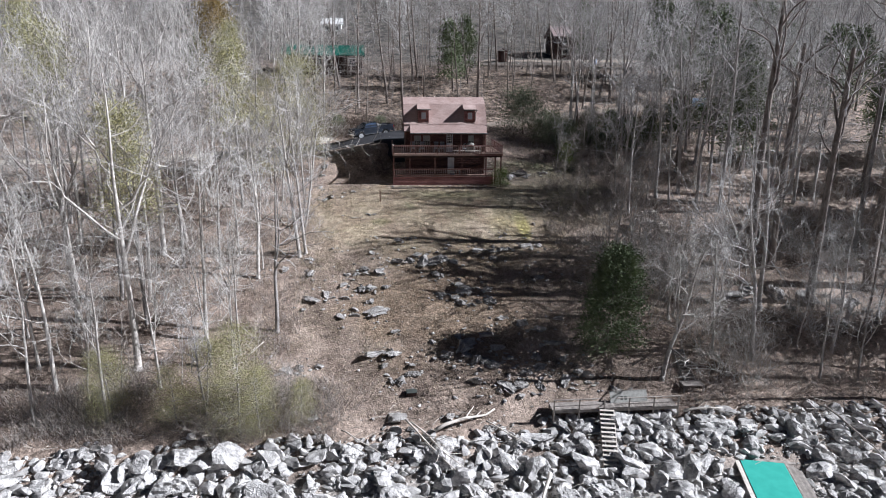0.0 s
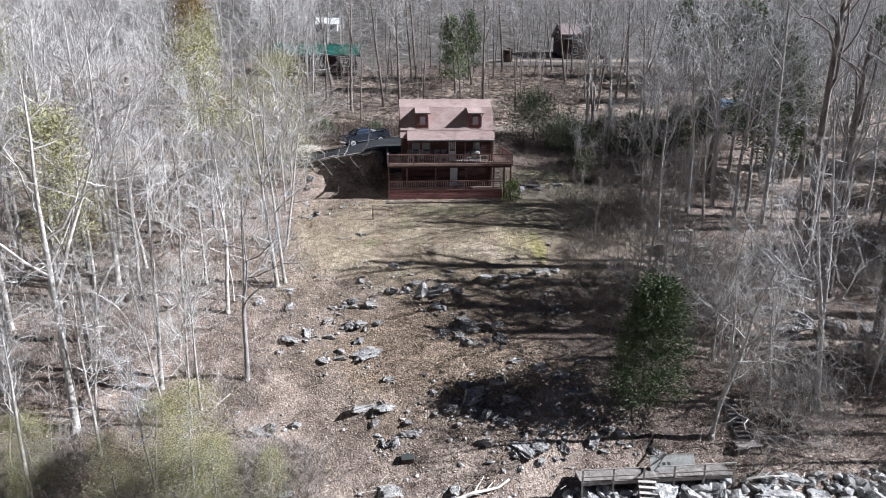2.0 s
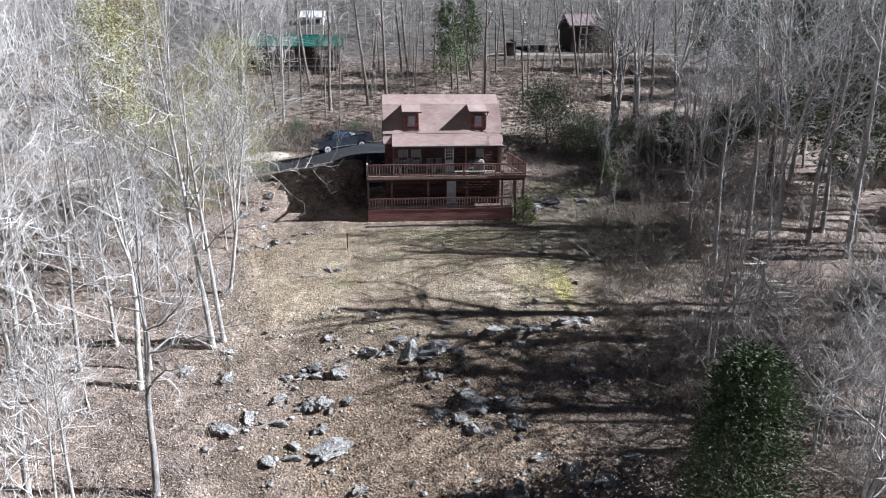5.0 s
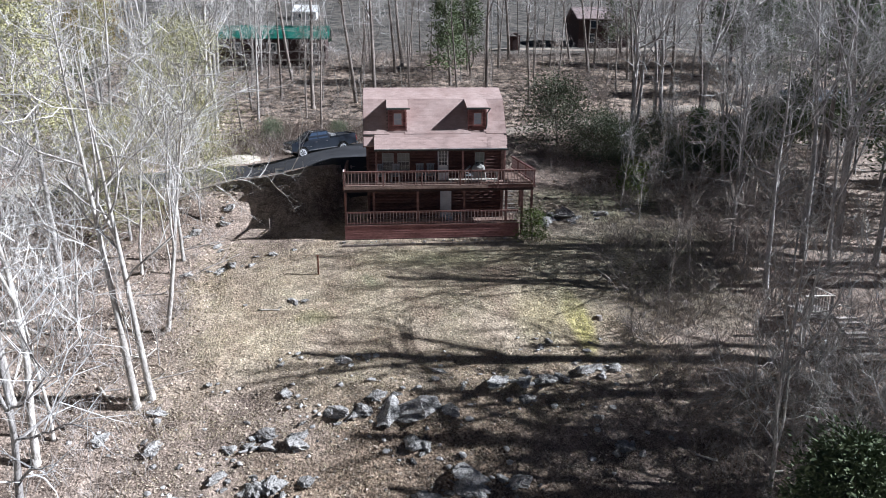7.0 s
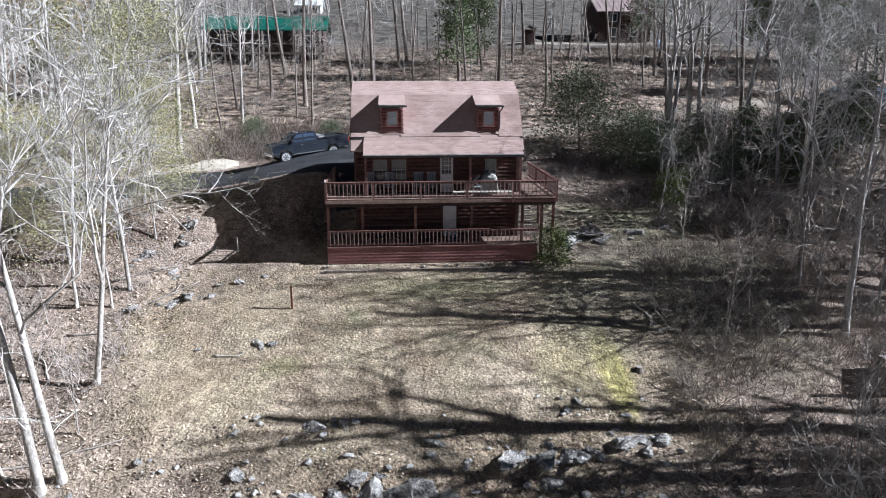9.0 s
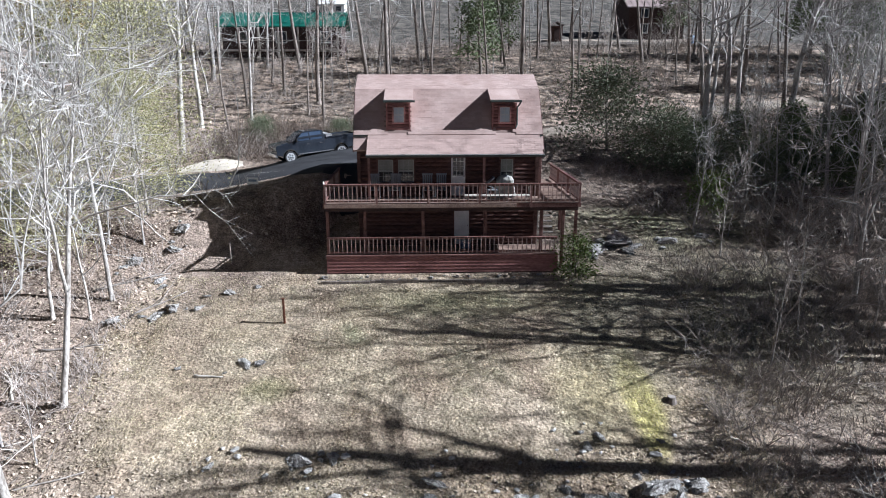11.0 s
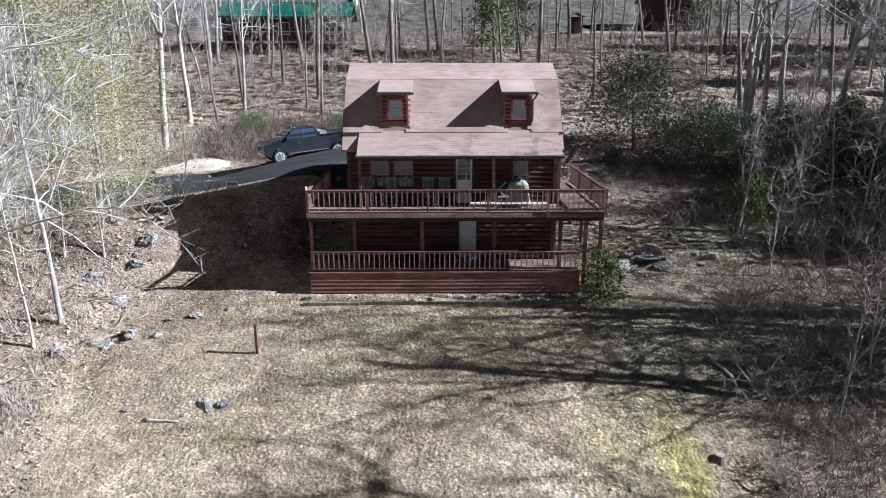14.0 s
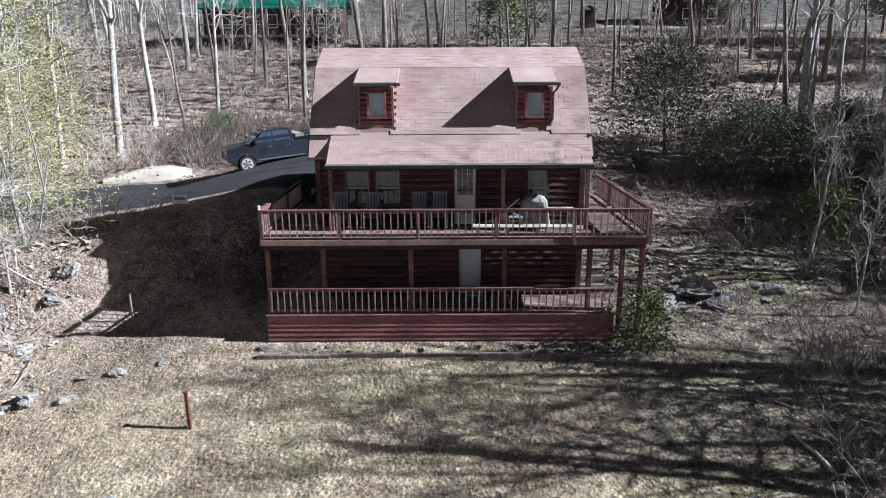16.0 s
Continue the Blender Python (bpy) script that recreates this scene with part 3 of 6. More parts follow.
# windows and doors
def window(x0, x1, z0, z1, y, cols, rows, parent, blinds=0.0, frame_mat="shade_tone_wood", blind_mat="blind", sash="sash_paint"):
    w = part("window", Shape().box(x0 - 0.07, x0, y - 0.10, y + 0.06, z0 - 0.07, z1 + 0.07).box(x1, x1 + 0.07, y - 0.10, y + 0.06, z0 - 0.07, z1 + 0.07)
             .box(x0, x1, y - 0.10, y + 0.06, z1, z1 + 0.07).box(x0, x1, y - 0.12, y + 0.06, z0 - 0.07, z0), M[frame_mat], parent)
    part("pane", box(x0, x1, y + 0.030, y + 0.036, z0, z1), M["glass"], w)
    s = Shape()
    zm = (z0 + z1) / 2
    for za, zb in ((z0, zm), (zm, z1)):
        s.box(x0, x0 + 0.04, y - 0.02, y + 0.03, za, zb).box(x1 - 0.04, x1, y - 0.02, y + 0.03, za, zb)
        s.box(x0 + 0.04, x1 - 0.04, y - 0.02, y + 0.03, za, za + 0.035).box(x0 + 0.04, x1 - 0.04, y - 0.02, y + 0.03, zb - 0.035, zb)
    part("sash", s, M[sash], w)
    g = Shape()
    for i in range(1, cols):
        x = x0 + (x1 - x0) * i / cols
        g.box(x - 0.009, x + 0.009, y + 0.005, y + 0.029, z0 + 0.03, z1 - 0.03)
    for k in range(1, rows):
        z = z0 + (z1 - z0) * k / rows
        g.box(x0 + 0.04, x1 - 0.04, y + 0.012, y + 0.028, z - 0.009, z + 0.009)
    part("muntins", g, M[sash], w)
    if blinds:
        part("blind", box(x0 + 0.02, x1 - 0.02, y + 0.022, y + 0.027, z1 - (z1 - z0) * blinds, z1), M[blind_mat], w, "pale blind and, in dormers, painted sky reflection")
    return w


window(-2.68, -1.94, 4.09, 5.21, WY0, 3, 4, front, 0.45)
window(-1.70, -0.92, 4.09, 5.21, WY0, 3, 4, front, 0.45)
window(3.35, 3.97, 4.02, 5.21, WY0, 2, 4, front, 0.5)


def door(x0, x1, z0, z1, y, lite, parent):
    d = part("door", box(x0 + 0.05, x1 - 0.05, y - 0.01, y + 0.04, z0 + 0.01, z1 - 0.05), M["door_paint"], parent, "off-white painted door", bevel=0.006)
    part("door_frame", Shape().box(x0, x0 + 0.045, y - 0.09, y + 0.06, z0, z1).box(x1 - 0.045, x1, y - 0.09, y + 0.06, z0, z1).box(x0 + 0.045, x1 - 0.045, y - 0.09, y + 0.06, z1 - 0.045, z1), M["shade_tone_wood"], d)
    part("knob", Shape().tube([Vector((x1 - 0.12, y - 0.075, z0 + 0.98)), Vector((x1 - 0.12, y - 0.045, z0 + 0.98)), Vector((x1 - 0.12, y - 0.011, z0 + 0.98))], [0.028, 0.03, 0.012], 8), M["chrome"], d)
    if lite:
        part("pane", box(x0 + 0.14, x1 - 0.14, y - 0.022, y - 0.012, z0 + 1.0, z1 - 0.16), M["glass"], d)
        g = Shape()
        for i in (1, 2):
            x = x0 + 0.14 + (x1 - x0 - 0.28) * i / 3
            g.box(x - 0.008, x + 0.008, y - 0.032, y - 0.023, z0 + 1.0, z1 - 0.16)
        for i in (1, 2, 3):
            z = z0 + 1.0 + (z1 - z0 - 1.16) * i / 4
            g.box(x0 + 0.14, x1 - 0.14, y - 0.032, y - 0.0235, z - 0.008, z + 0.008)
        part("muntins", g, M["white_paint"], d)
    else:
        for za, zb in ((z0 + 0.2, z0 + 0.9), (z0 + 1.05, z1 - 0.25)):
            for xa, xb in ((x0 + 0.15, (x0 + x1) / 2 - 0.05), ((x0 + x1) / 2 + 0.05, x1 - 0.15)):
                part("door_panel", box(xa, xb, y - 0.02, y - 0.008, za, zb), M["door_paint"], d, bevel=0.004)
    return d


door(0.86, 1.66, F2, 5.50, WY0, True, front)
door(1.02, 1.86, F1, 2.98, WY0, False, front)


# dormers
def dormer(x0, x1):
    """A shed dormer between its face edges x0 and x1."""
    # Dormer wood takes the tone brightened for sunlight.
    d = part("dormer", Shape().prism([(72.45, 6.55), (72.45, 7.90), (73.70, 8.28), (73.70, 7.90)], x0, x1, swap=True), M["sun_tone_wood"], cabin, "log-sided shed dormer")
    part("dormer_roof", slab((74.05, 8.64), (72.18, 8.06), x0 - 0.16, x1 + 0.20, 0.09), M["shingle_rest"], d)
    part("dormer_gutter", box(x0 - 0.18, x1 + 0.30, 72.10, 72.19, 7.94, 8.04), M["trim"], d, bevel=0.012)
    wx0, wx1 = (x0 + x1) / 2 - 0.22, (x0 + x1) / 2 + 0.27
    # Full-height sheet gives the panes their painted sky reflection.
    window(wx0, wx1, 6.98, 7.70, 72.36, 2, 4, d, 1.0, "sun_tone_wood", "sky_reflection", "pale_sash")
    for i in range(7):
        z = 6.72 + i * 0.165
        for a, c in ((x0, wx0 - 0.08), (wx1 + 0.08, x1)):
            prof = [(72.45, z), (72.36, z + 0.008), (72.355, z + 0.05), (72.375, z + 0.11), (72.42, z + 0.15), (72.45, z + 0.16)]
            part("log", Shape().prism(prof, a, c, swap=True), M["sun_tone_wood"], d)
    part("log", Shape().prism([(72.45, 6.73), (72.36, 6.738), (72.365, 6.84), (72.45, 6.885)], wx0 - 0.08, wx1 + 0.08, swap=True), M["sun_tone_wood"], d)
    part("corner_board", box(x1 - 0.01, x1 + 0.07, 72.30, 72.44, 6.60, 7.92), M["sun_tone_wood"], d)
    part("corner_board", box(x0 - 0.07, x0 + 0.01, 72.30, 72.44, 6.60, 7.92), M["sun_tone_wood"], d)
    part("base_board", box(x0 + 0.012, x1 - 0.012, 72.325, 72.44, 6.58, 6.716), M["sun_tone_wood"], d)
    return d


dormer(-2.18, -1.14)
right_dormer = dormer(2.97, 4.04)
pipe = [Vector((4.28, 72.16, 7.95)), Vector((4.22, 72.24, 7.81)), Vector((4.14, 72.30, 7.71)), Vector((4.14, 72.30, 6.86)), Vector((4.06, 72.24, 6.70))]
part("downspout", Shape().tube(pipe, [0.04] * 5, 8), M["trim"], right_dormer, "dark metal downspout")


# decks
def deck_boards(name, x0, x1, y0, y1, z, parent, across=True, w=0.14):
    n = int((y1 - y0) / w) if across else int((x1 - x0) / w)
    for i in range(n):
        if across:
            s = box(x0, x1, y0 + i * w, y0 + i * w + w - 0.008, z - 0.035, z)
        else:
            s = box(x0 + i * w, x0 + i * w + w - 0.008, y0, y1, z - 0.035, z)
        part("deck_board", s, M["deck_wood"], parent)


BAL = Shape().box(-0.019, 0.019, -0.019, 0.019, 0.0, 1.0).mesh("baluster", M["baluster"])


def railing(p, q, z, h, parent, step=0.205, post_every=None, low=0.12):
    """A rail from p to q (x, y) with balusters, on a floor at height z."""
    a, c = Vector((*p, 0)), Vector((*q, 0))
    d = c - a
    ang = math.degrees(math.atan2(d.y, d.x))
    at = pose(a.x, a.y, z, 0, 0, ang)
    L = d.length
    top = part("top_rail", Shape().box(0, L, -0.07, 0.07, h - 0.04, h), M["rail_wood"], parent, at=at, bevel=0.006)
    part("sub_rail", Shape().box(0, L, -0.02, 0.02, h - 0.13, h - 0.045), M["rail_wood"], top)
    part("bottom_rail", Shape().box(0, L, -0.02, 0.02, low - 0.04, low + 0.04), M["rail_wood"], top)
    n = int(L / step)
    rng = random.Random(int(L * 1000))
    for i in range(n):
        x = (i + 0.5) * L / n
        part("baluster", BAL, None, top, at=Matrix.Translation((x, -0.045, low - 0.06)) @ Euler((0, rng.uniform(-0.012, 0.012), 0)).to_matrix().to_4x4() @ Matrix.Diagonal((1, 1, h - low + 0.01, 1)))
    if post_every:
        for i in range(int(L / post_every) + 1):
            x = min(i * post_every + 0.05, L - 0.05)
            part("rail_post", box(x - 0.05, x + 0.05, -0.06, 0.04, -0.2, h + 0.01), M["rail_wood"], top, bevel=0.006)
    return top


DX0, DX1, DY0 = -5.10, 6.90, 69.98
upper = part("upper_deck", box(DX0, DX1, DY0, DY0 + 0.045, 3.20, 3.40), M["rail_wood"], cabin, "stained wooden deck with baluster railing")
deck_boards("deck_board", DX0, DX1, DY0 + 0.05, WY0 - 0.12, F2, upper)
deck_boards("deck_board", DX0, WX0 - 0.10, WY0 - 0.05, 76.0, F2, upper)
deck_boards("deck_board", WX1 + 0.10, DX1, WY0 - 0.05, 77.6, F2, upper)
for x in np.arange(DX0 + 0.1, DX1, 0.6):
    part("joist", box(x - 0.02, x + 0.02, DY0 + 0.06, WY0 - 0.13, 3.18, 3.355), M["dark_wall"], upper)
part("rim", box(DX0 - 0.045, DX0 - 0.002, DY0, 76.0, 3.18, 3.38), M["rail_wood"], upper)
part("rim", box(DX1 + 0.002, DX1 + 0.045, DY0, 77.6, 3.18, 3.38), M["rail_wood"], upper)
# Paler board stops at x 3.9, painting the sunlit part of the rim.
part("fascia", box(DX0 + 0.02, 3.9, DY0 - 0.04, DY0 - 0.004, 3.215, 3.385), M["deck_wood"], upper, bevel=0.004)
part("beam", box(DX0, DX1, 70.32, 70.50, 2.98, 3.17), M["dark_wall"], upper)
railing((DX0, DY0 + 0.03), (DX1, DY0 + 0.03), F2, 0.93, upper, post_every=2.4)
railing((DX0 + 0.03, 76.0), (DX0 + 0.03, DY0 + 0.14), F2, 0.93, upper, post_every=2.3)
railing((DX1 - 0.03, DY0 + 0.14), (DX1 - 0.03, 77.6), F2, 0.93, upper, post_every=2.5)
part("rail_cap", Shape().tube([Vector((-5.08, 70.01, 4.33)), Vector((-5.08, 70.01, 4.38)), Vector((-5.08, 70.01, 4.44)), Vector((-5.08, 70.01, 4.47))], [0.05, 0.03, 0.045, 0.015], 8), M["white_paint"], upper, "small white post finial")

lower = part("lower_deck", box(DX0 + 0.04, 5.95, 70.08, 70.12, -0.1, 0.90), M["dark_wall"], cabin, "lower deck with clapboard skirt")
deck_boards("deck_board", DX0 + 0.05, 5.90, 70.13, WY0 - 0.12, F1, lower)
for i in range(5):
    z = 0.05 + i * 0.165
    prof = [(70.08, z), (70.03, z), (70.06, z + 0.155), (70.08, z + 0.16)]
    part("skirt_board", Shape().prism(prof, DX0, 5.95, swap=True), M["sun_tone_wood"], lower)
    sp = [(DX0 + 0.04, z), (DX0 - 0.01, z), (DX0 + 0.02, z + 0.155), (DX0 + 0.04, z + 0.16)]
    part("skirt_board", Shape().prism(sp, 70.12, WY0), M["sun_tone_wood"], lower)
part("skirt_cap", box(DX0 - 0.02, 5.97, 70.0, 70.10, 0.875, 0.918), M["rail_wood"], lower)
railing((DX0 + 0.06, 70.16), (3.4, 70.16), F1, 0.86, lower, post_every=None)
railing((3.45, 70.16), (5.9, 70.16), F1, 0.82, lower, post_every=None)
for x in (-5.02, -3.26, -0.5, 2.46, 5.16):
    part("post", box(x - 0.075, x + 0.075, 70.34, 70.49, F1, 2.98), M["rail_wood"], cabin, bevel=0.01)
for x, y in ((6.20, 70.42), (6.82, 70.42), (6.82, 74.0), (6.82, 77.3)):
    part("post", box(x - 0.07, x + 0.07, y - 0.07, y + 0.07, ground(x, y) - 0.2, 3.19), M["rail_wood"], cabin, bevel=0.01)
stair = part("stair", box(5.35, 5.40, 72.6, 72.65, 1.0, 3.3), M["old_wood"], cabin, "wooden steps under the deck")
for i in range(9):
    part("tread", box(5.35, 6.2, 72.3 + i * 0.25, 72.58 + i * 0.25, 1.1 + i * 0.24, 1.14 + i * 0.24), M["old_wood"], stair)
for i in range(5):
    a = -5.3 + i * 2.3
    tagged(part("landscape_timber", box(a, a + 2.28, 69.30 + 0.03 * (i % 3), 69.42 + 0.03 * (i % 3), -0.5, -0.14 + 0.03 * (i % 2)), M["dark_bark"], bevel=0.012), "weathered timber edging a bed below the cabin skirt", "timber", "timbers edging the bed")

shingles(PTOP, PEDGE, PX0, PX1, porch, 250)
shingles(BREAK, MID, RX0, RX1, lower_roof, 0, gaps=((-2.2, -1.12, 8.45), (2.95, 4.06, 8.45)))
shingles(RIDGE, BREAK, RX0, RX1, main_roof, 0)


# ---- trees ----
def shoot(shape, rng, p, d, length, r, n, sides, up=0.08, wob=0.16, tip=0.3, cap=False, point=False):
    """A bent, tapering stem; returns its points, radii and directions."""
    pts, rad, way = [p.copy()], [r], [d.copy()]
    for i in range(n):
        d = (d + Vector((rng.gauss(0, wob), rng.gauss(0, wob), rng.gauss(0, wob) + up))).normalized()
        p = p + d * (length / n)
        pts.append(p)
        rad.append(r * (1 - (1 - tip) * (i + 1) / n))
        way.append(d)
    if point:
        shape.spike(pts, rad, sides)
    else:
        shape.tube(pts, rad, sides, cap)
    return pts, rad, way


def side_way(rng, d, spread):
    a = d.orthogonal().normalized()
    a.rotate(Matrix.Rotation(rng.uniform(0, 2 * math.pi), 3, d))
    return (d * math.cos(spread) + a * math.sin(spread)).normalized()


def bare_tree(seed, h, r, limbs=12, boughs=7, twigs=7, clear=0.35, fork=0.8, fine=1, lsides=4, bend=0.035, thin=False, fib=0.012, lead=0.0, tip=0.12):
    """A leafless tree: a trunk, which may part into two leaders, with main limbs, and a crown of boughs and twigs."""
    rng = random.Random(seed)
    trunk, crown = Shape(), Shape()
    lean = Vector((rng.gauss(0, 0.02), rng.gauss(0, 0.02), 1)).normalized()
    pts, rad, way = shoot(trunk, rng, Vector((0, 0, -0.4)), lean, h * 0.93, r, 12, 7, 0.04, bend, tip)
    trunk.tube([Vector((0, 0, -0.5)), Vector((0, 0, 0.35))], [r * 1.5, r * 0.98], 7)
    stems = [(pts, rad, way, clear)]
    if lead:
        k = int(lead * 12)
        d = side_way(rng, way[k], 0.42)
        lp, lr, lw = shoot(trunk, rng, pts[k], d, h * 0.9 * (1 - lead), rad[k] * 0.75, 12, 6, 0.05, bend * 1.6, 0.15)
        stems.append((lp, lr, lw, 0.12))
    for i in range(limbs):
        sp, sr, sw, c = stems[i % len(stems)]
        u = c + (0.96 - c) * (i + rng.random() * 0.8) / limbs
        k = min(int(u * 12), 11)
        f = u * 12 - k
        p = sp[k].lerp(sp[k + 1], f)
        L = h * (0.52 - 0.32 * u) * rng.uniform(0.5, 1.4) * (0.75 if c < clear else 1.0)
        lr = max(sr[k] * rng.uniform(0.36, 0.66), 0.022)
        d = side_way(rng, sw[k], rng.uniform(0.65, 1.25) * fork)
        lp, lrad, lw = shoot(crown if thin else trunk, rng, p, d, L, lr, 7, lsides, 0.07, 0.25, 0.2)
        for j in range(boughs):
            v = 0.2 + 0.8 * (j + rng.random()) / boughs
            q = min(int(v * 7), 6)
            bp = lp[q].lerp(lp[q + 1], v * 7 - q)
            bl = L * (0.62 - 0.27 * v) * rng.uniform(0.5, 1.5)
            bd = side_way(rng, lw[q], rng.uniform(0.5, 1.25))
            cp, crad, cw = shoot(crown, rng, bp, bd, bl, max(lrad[q] * 0.55, fib * 1.8), 3, 3, 0.06, 0.28, 0.3, False, True)
            for t in range(twigs):
                w = 0.15 + 0.85 * (t + rng.random()) / twigs
                e = min(int(w * 3), 2)
                tp = cp[e].lerp(cp[e + 1], w * 3 - e)
                shoot(crown, rng, tp, side_way(rng, cw[e], rng.uniform(0.4, 1.2)), max(bl * 0.5, 0.5) * rng.uniform(0.4, 1.4), fib, fine, 3, 0.14, 0.2, 0.35, False, True)
    return trunk, crown


def tree_model(name, seed, h, r, bark, twig, label, **kw):
    t = thing(name, label, "tree", at=pose(0, 0, -200))
    trunk, crown = bare_tree(seed, h, r, **kw)
    part("trunk", trunk, bark, t, smooth=True, fix=False)
    part("crown", crown, twig, t, fix=False)
    return t


def leafy_tree(name, seed, h, r, wide, leaf, bark, label, sprays=260, tufts=14, size=0.17, low=0.08, shape=1.0, clump=0.42, category="tree"):
    """An evergreen: a trunk, drooping limbs and many small flat sprays in clumps."""
    rng = random.Random(seed)
    t = thing(name, label, category, at=pose(0, 0, -200))
    trunk, crown = Shape(), Shape()
    pts, rad, way = shoot(trunk, rng, Vector((0, 0, -0.3)), Vector((0.02, 0.01, 1)), h * 0.97, r, 8, 7, 0.1, 0.03, 0.1)
    for i in range(sprays):
        u = low + (1 - low) * rng.random() ** 0.85
        k = min(int(u * 8), 7)
        base = pts[k].lerp(pts[k + 1], u * 8 - k)
        a = rng.uniform(0, 2 * math.pi)
        reach = wide * (1 - u) ** shape * rng.uniform(0.45, 1.05) * (0.8 + 0.3 * math.sin(3 * a + seed)) + 0.12
        out = Vector((math.cos(a), math.sin(a), rng.uniform(-0.15, 0.5)))
        tip = base + out * reach
        if i % 3 == 0:
            trunk.tube([base, base.lerp(tip, 0.5) + Vector((0, 0, -0.05)), tip], [r * 0.16, r * 0.1, 0.008], 4, False)
        for j in range(tufts):
            c = tip + Vector((rng.gauss(0, clump), rng.gauss(0, clump), rng.gauss(0, clump * 0.7)))
            d = (c - base).normalized()
            d = (d + Vector((rng.gauss(0, 0.5), rng.gauss(0, 0.5), rng.gauss(0, 0.5)))).normalized()
            s = d.orthogonal().normalized()
            s.rotate(Matrix.Rotation(rng.uniform(0, 6.3), 3, d))
            L = size * rng.uniform(0.6, 1.6)
            crown.face(c - d * L, c + s * L * 0.34, c + d * L, c - s * L * 0.34)
    part("trunk", trunk, bark, t, smooth=True, fix=False)
    part("crown", crown, leaf, t, fix=False)
    return t


def brush_model(name, seed, h, stems, twig, label):
    rng = random.Random(seed)
    t = thing(name, label, "shrub", at=pose(0, 0, -200))
    s, fine = Shape(), Shape()
    for i in range(stems):
        a = rng.uniform(0, 6.3)
        p = Vector((math.cos(a), math.sin(a), 0)) * rng.uniform(0, 0.5) + Vector((0, 0, -0.15))
        d = Vector((math.cos(a) * rng.uniform(0.1, 1), math.sin(a) * rng.uniform(0.1, 1), 1)).normalized()
        L = h * rng.uniform(0.5, 1.1)
        pp, rr, ww = shoot(s, rng, p, d, L, rng.uniform(0.012, 0.026), 5, 4, 0.0, 0.3, 0.25)
        for j in range(7):
            v = 0.2 + 0.8 * (j + rng.random()) / 7
            q = min(int(v * 5), 4)
            bp = pp[q].lerp(pp[q + 1], v * 5 - q)
            cp, cr, cw = shoot(fine, rng, bp, side_way(rng, ww[q], rng.uniform(0.5, 1.1)), L * rng.uniform(0.2, 0.5), 0.013, 2, 3, 0.04, 0.2, 0.4, False, True)
            for k in range(3):
                shoot(fine, rng, cp[1 + k % 2], side_way(rng, cw[1], rng.uniform(0.4, 1.0)), L * rng.uniform(0.12, 0.3), 0.010, 1, 3, 0.04, 0.2, 0.4, False, True)
    part("stem", s, twig, t, fix=False)
    part("crown", fine, twig, t, fix=False)
    return t


PALE = [tree_model("bare_tree", 11 + i, h, r, M["pale_bark"], M["twig_pale"], "leafless tree with pale bark and fine bright twigs", limbs=l, boughs=8, twigs=8, clear=c, fork=f, fib=0.0135, lead=q)
        for i, (h, r, l, c, f, q) in enumerate(((22, 0.26, 14, 0.38, 1.0, 0.45), (18, 0.19, 13, 0.34, 0.95, 0.5), (16, 0.14, 11, 0.34, 0.85, 0), (20, 0.22, 14, 0.42, 1.05, 0.4), (13, 0.10, 10, 0.3, 0.8, 0)))]
GREY = [tree_model("bare_tree", 31 + i, h, r, M["grey_bark"], M["twig_grey"], "leafless tree with grey bark and tangled twigs", limbs=l, boughs=8, twigs=8, clear=c, fork=f, fib=0.012, lead=q)
        for i, (h, r, l, c, f, q) in enumerate(((21, 0.24, 13, 0.36, 1.0, 0.45), (17, 0.17, 12, 0.28, 1.05, 0.35), (14, 0.12, 11, 0.25, 1.0, 0), (19, 0.21, 12, 0.45, 0.95, 0.55)))]
DARK = [tree_model("bare_tree", 51 + i, h, r, M["dark_bark"], M["twig_grey"], "tall leafless tree with dark trunk in the woods", limbs=l, boughs=6, twigs=6, clear=c, fork=0.75, bend=0.025)
        for i, (h, r, l, c) in enumerate(((23, 0.25, 10, 0.5), (20, 0.17, 9, 0.5), (17, 0.12, 9, 0.45)))]
PALE_BRUSH = brush_model("bare_shrub", 78, 2.9, 12, M["twig_pale"], "pale tangled leafless thicket on the wooded slope")
STRAIGHT = [tree_model("bare_tree", 81 + i, h, r, M[bark], M[twig], label, limbs=l, boughs=6, twigs=6, clear=c, fork=f, bend=0.012, lead=q, tip=e)
            for i, (h, r, bark, twig, label, l, c, f, q, e) in enumerate((
                (18, 0.17, "pale_bark", "twig_pale", "slender leafless tree with pale straight trunk", 13, 0.36, 0.95, 0.5, 0.12),
                (30, 0.46, "dark_bark", "twig_grey", "very tall leafless tree with thick straight trunk", 9, 0.6, 0.8, 0, 0.45),
                (30, 0.30, "grey_bark", "twig_grey", "very tall leafless tree with straight grey trunk", 8, 0.62, 0.7, 0, 0.5)))]
FORKED = [tree_model("bare_tree", 151, 15, 0.13, M["pale_bark"], M["twig_pale"], "slender pale leafless tree with wide branching crown", limbs=15, boughs=9, twigs=9, clear=0.44, fork=0.85, fib=0.0135, bend=0.03, lead=0.4)]
CROOKED = [tree_model("bare_tree", 141 + i, h, r, M["pale_bark"], M["twig_pale"], "crooked leafless tree with pale spreading limbs", limbs=l, boughs=8, twigs=7, clear=c, fork=1.25, fib=0.013, bend=0.05, lead=q)
           for i, (h, r, l, c, q) in enumerate(((13, 0.17, 13, 0.16, 0.35), (10, 0.12, 12, 0.12, 0.3), (15, 0.2, 14, 0.22, 0.4)))]
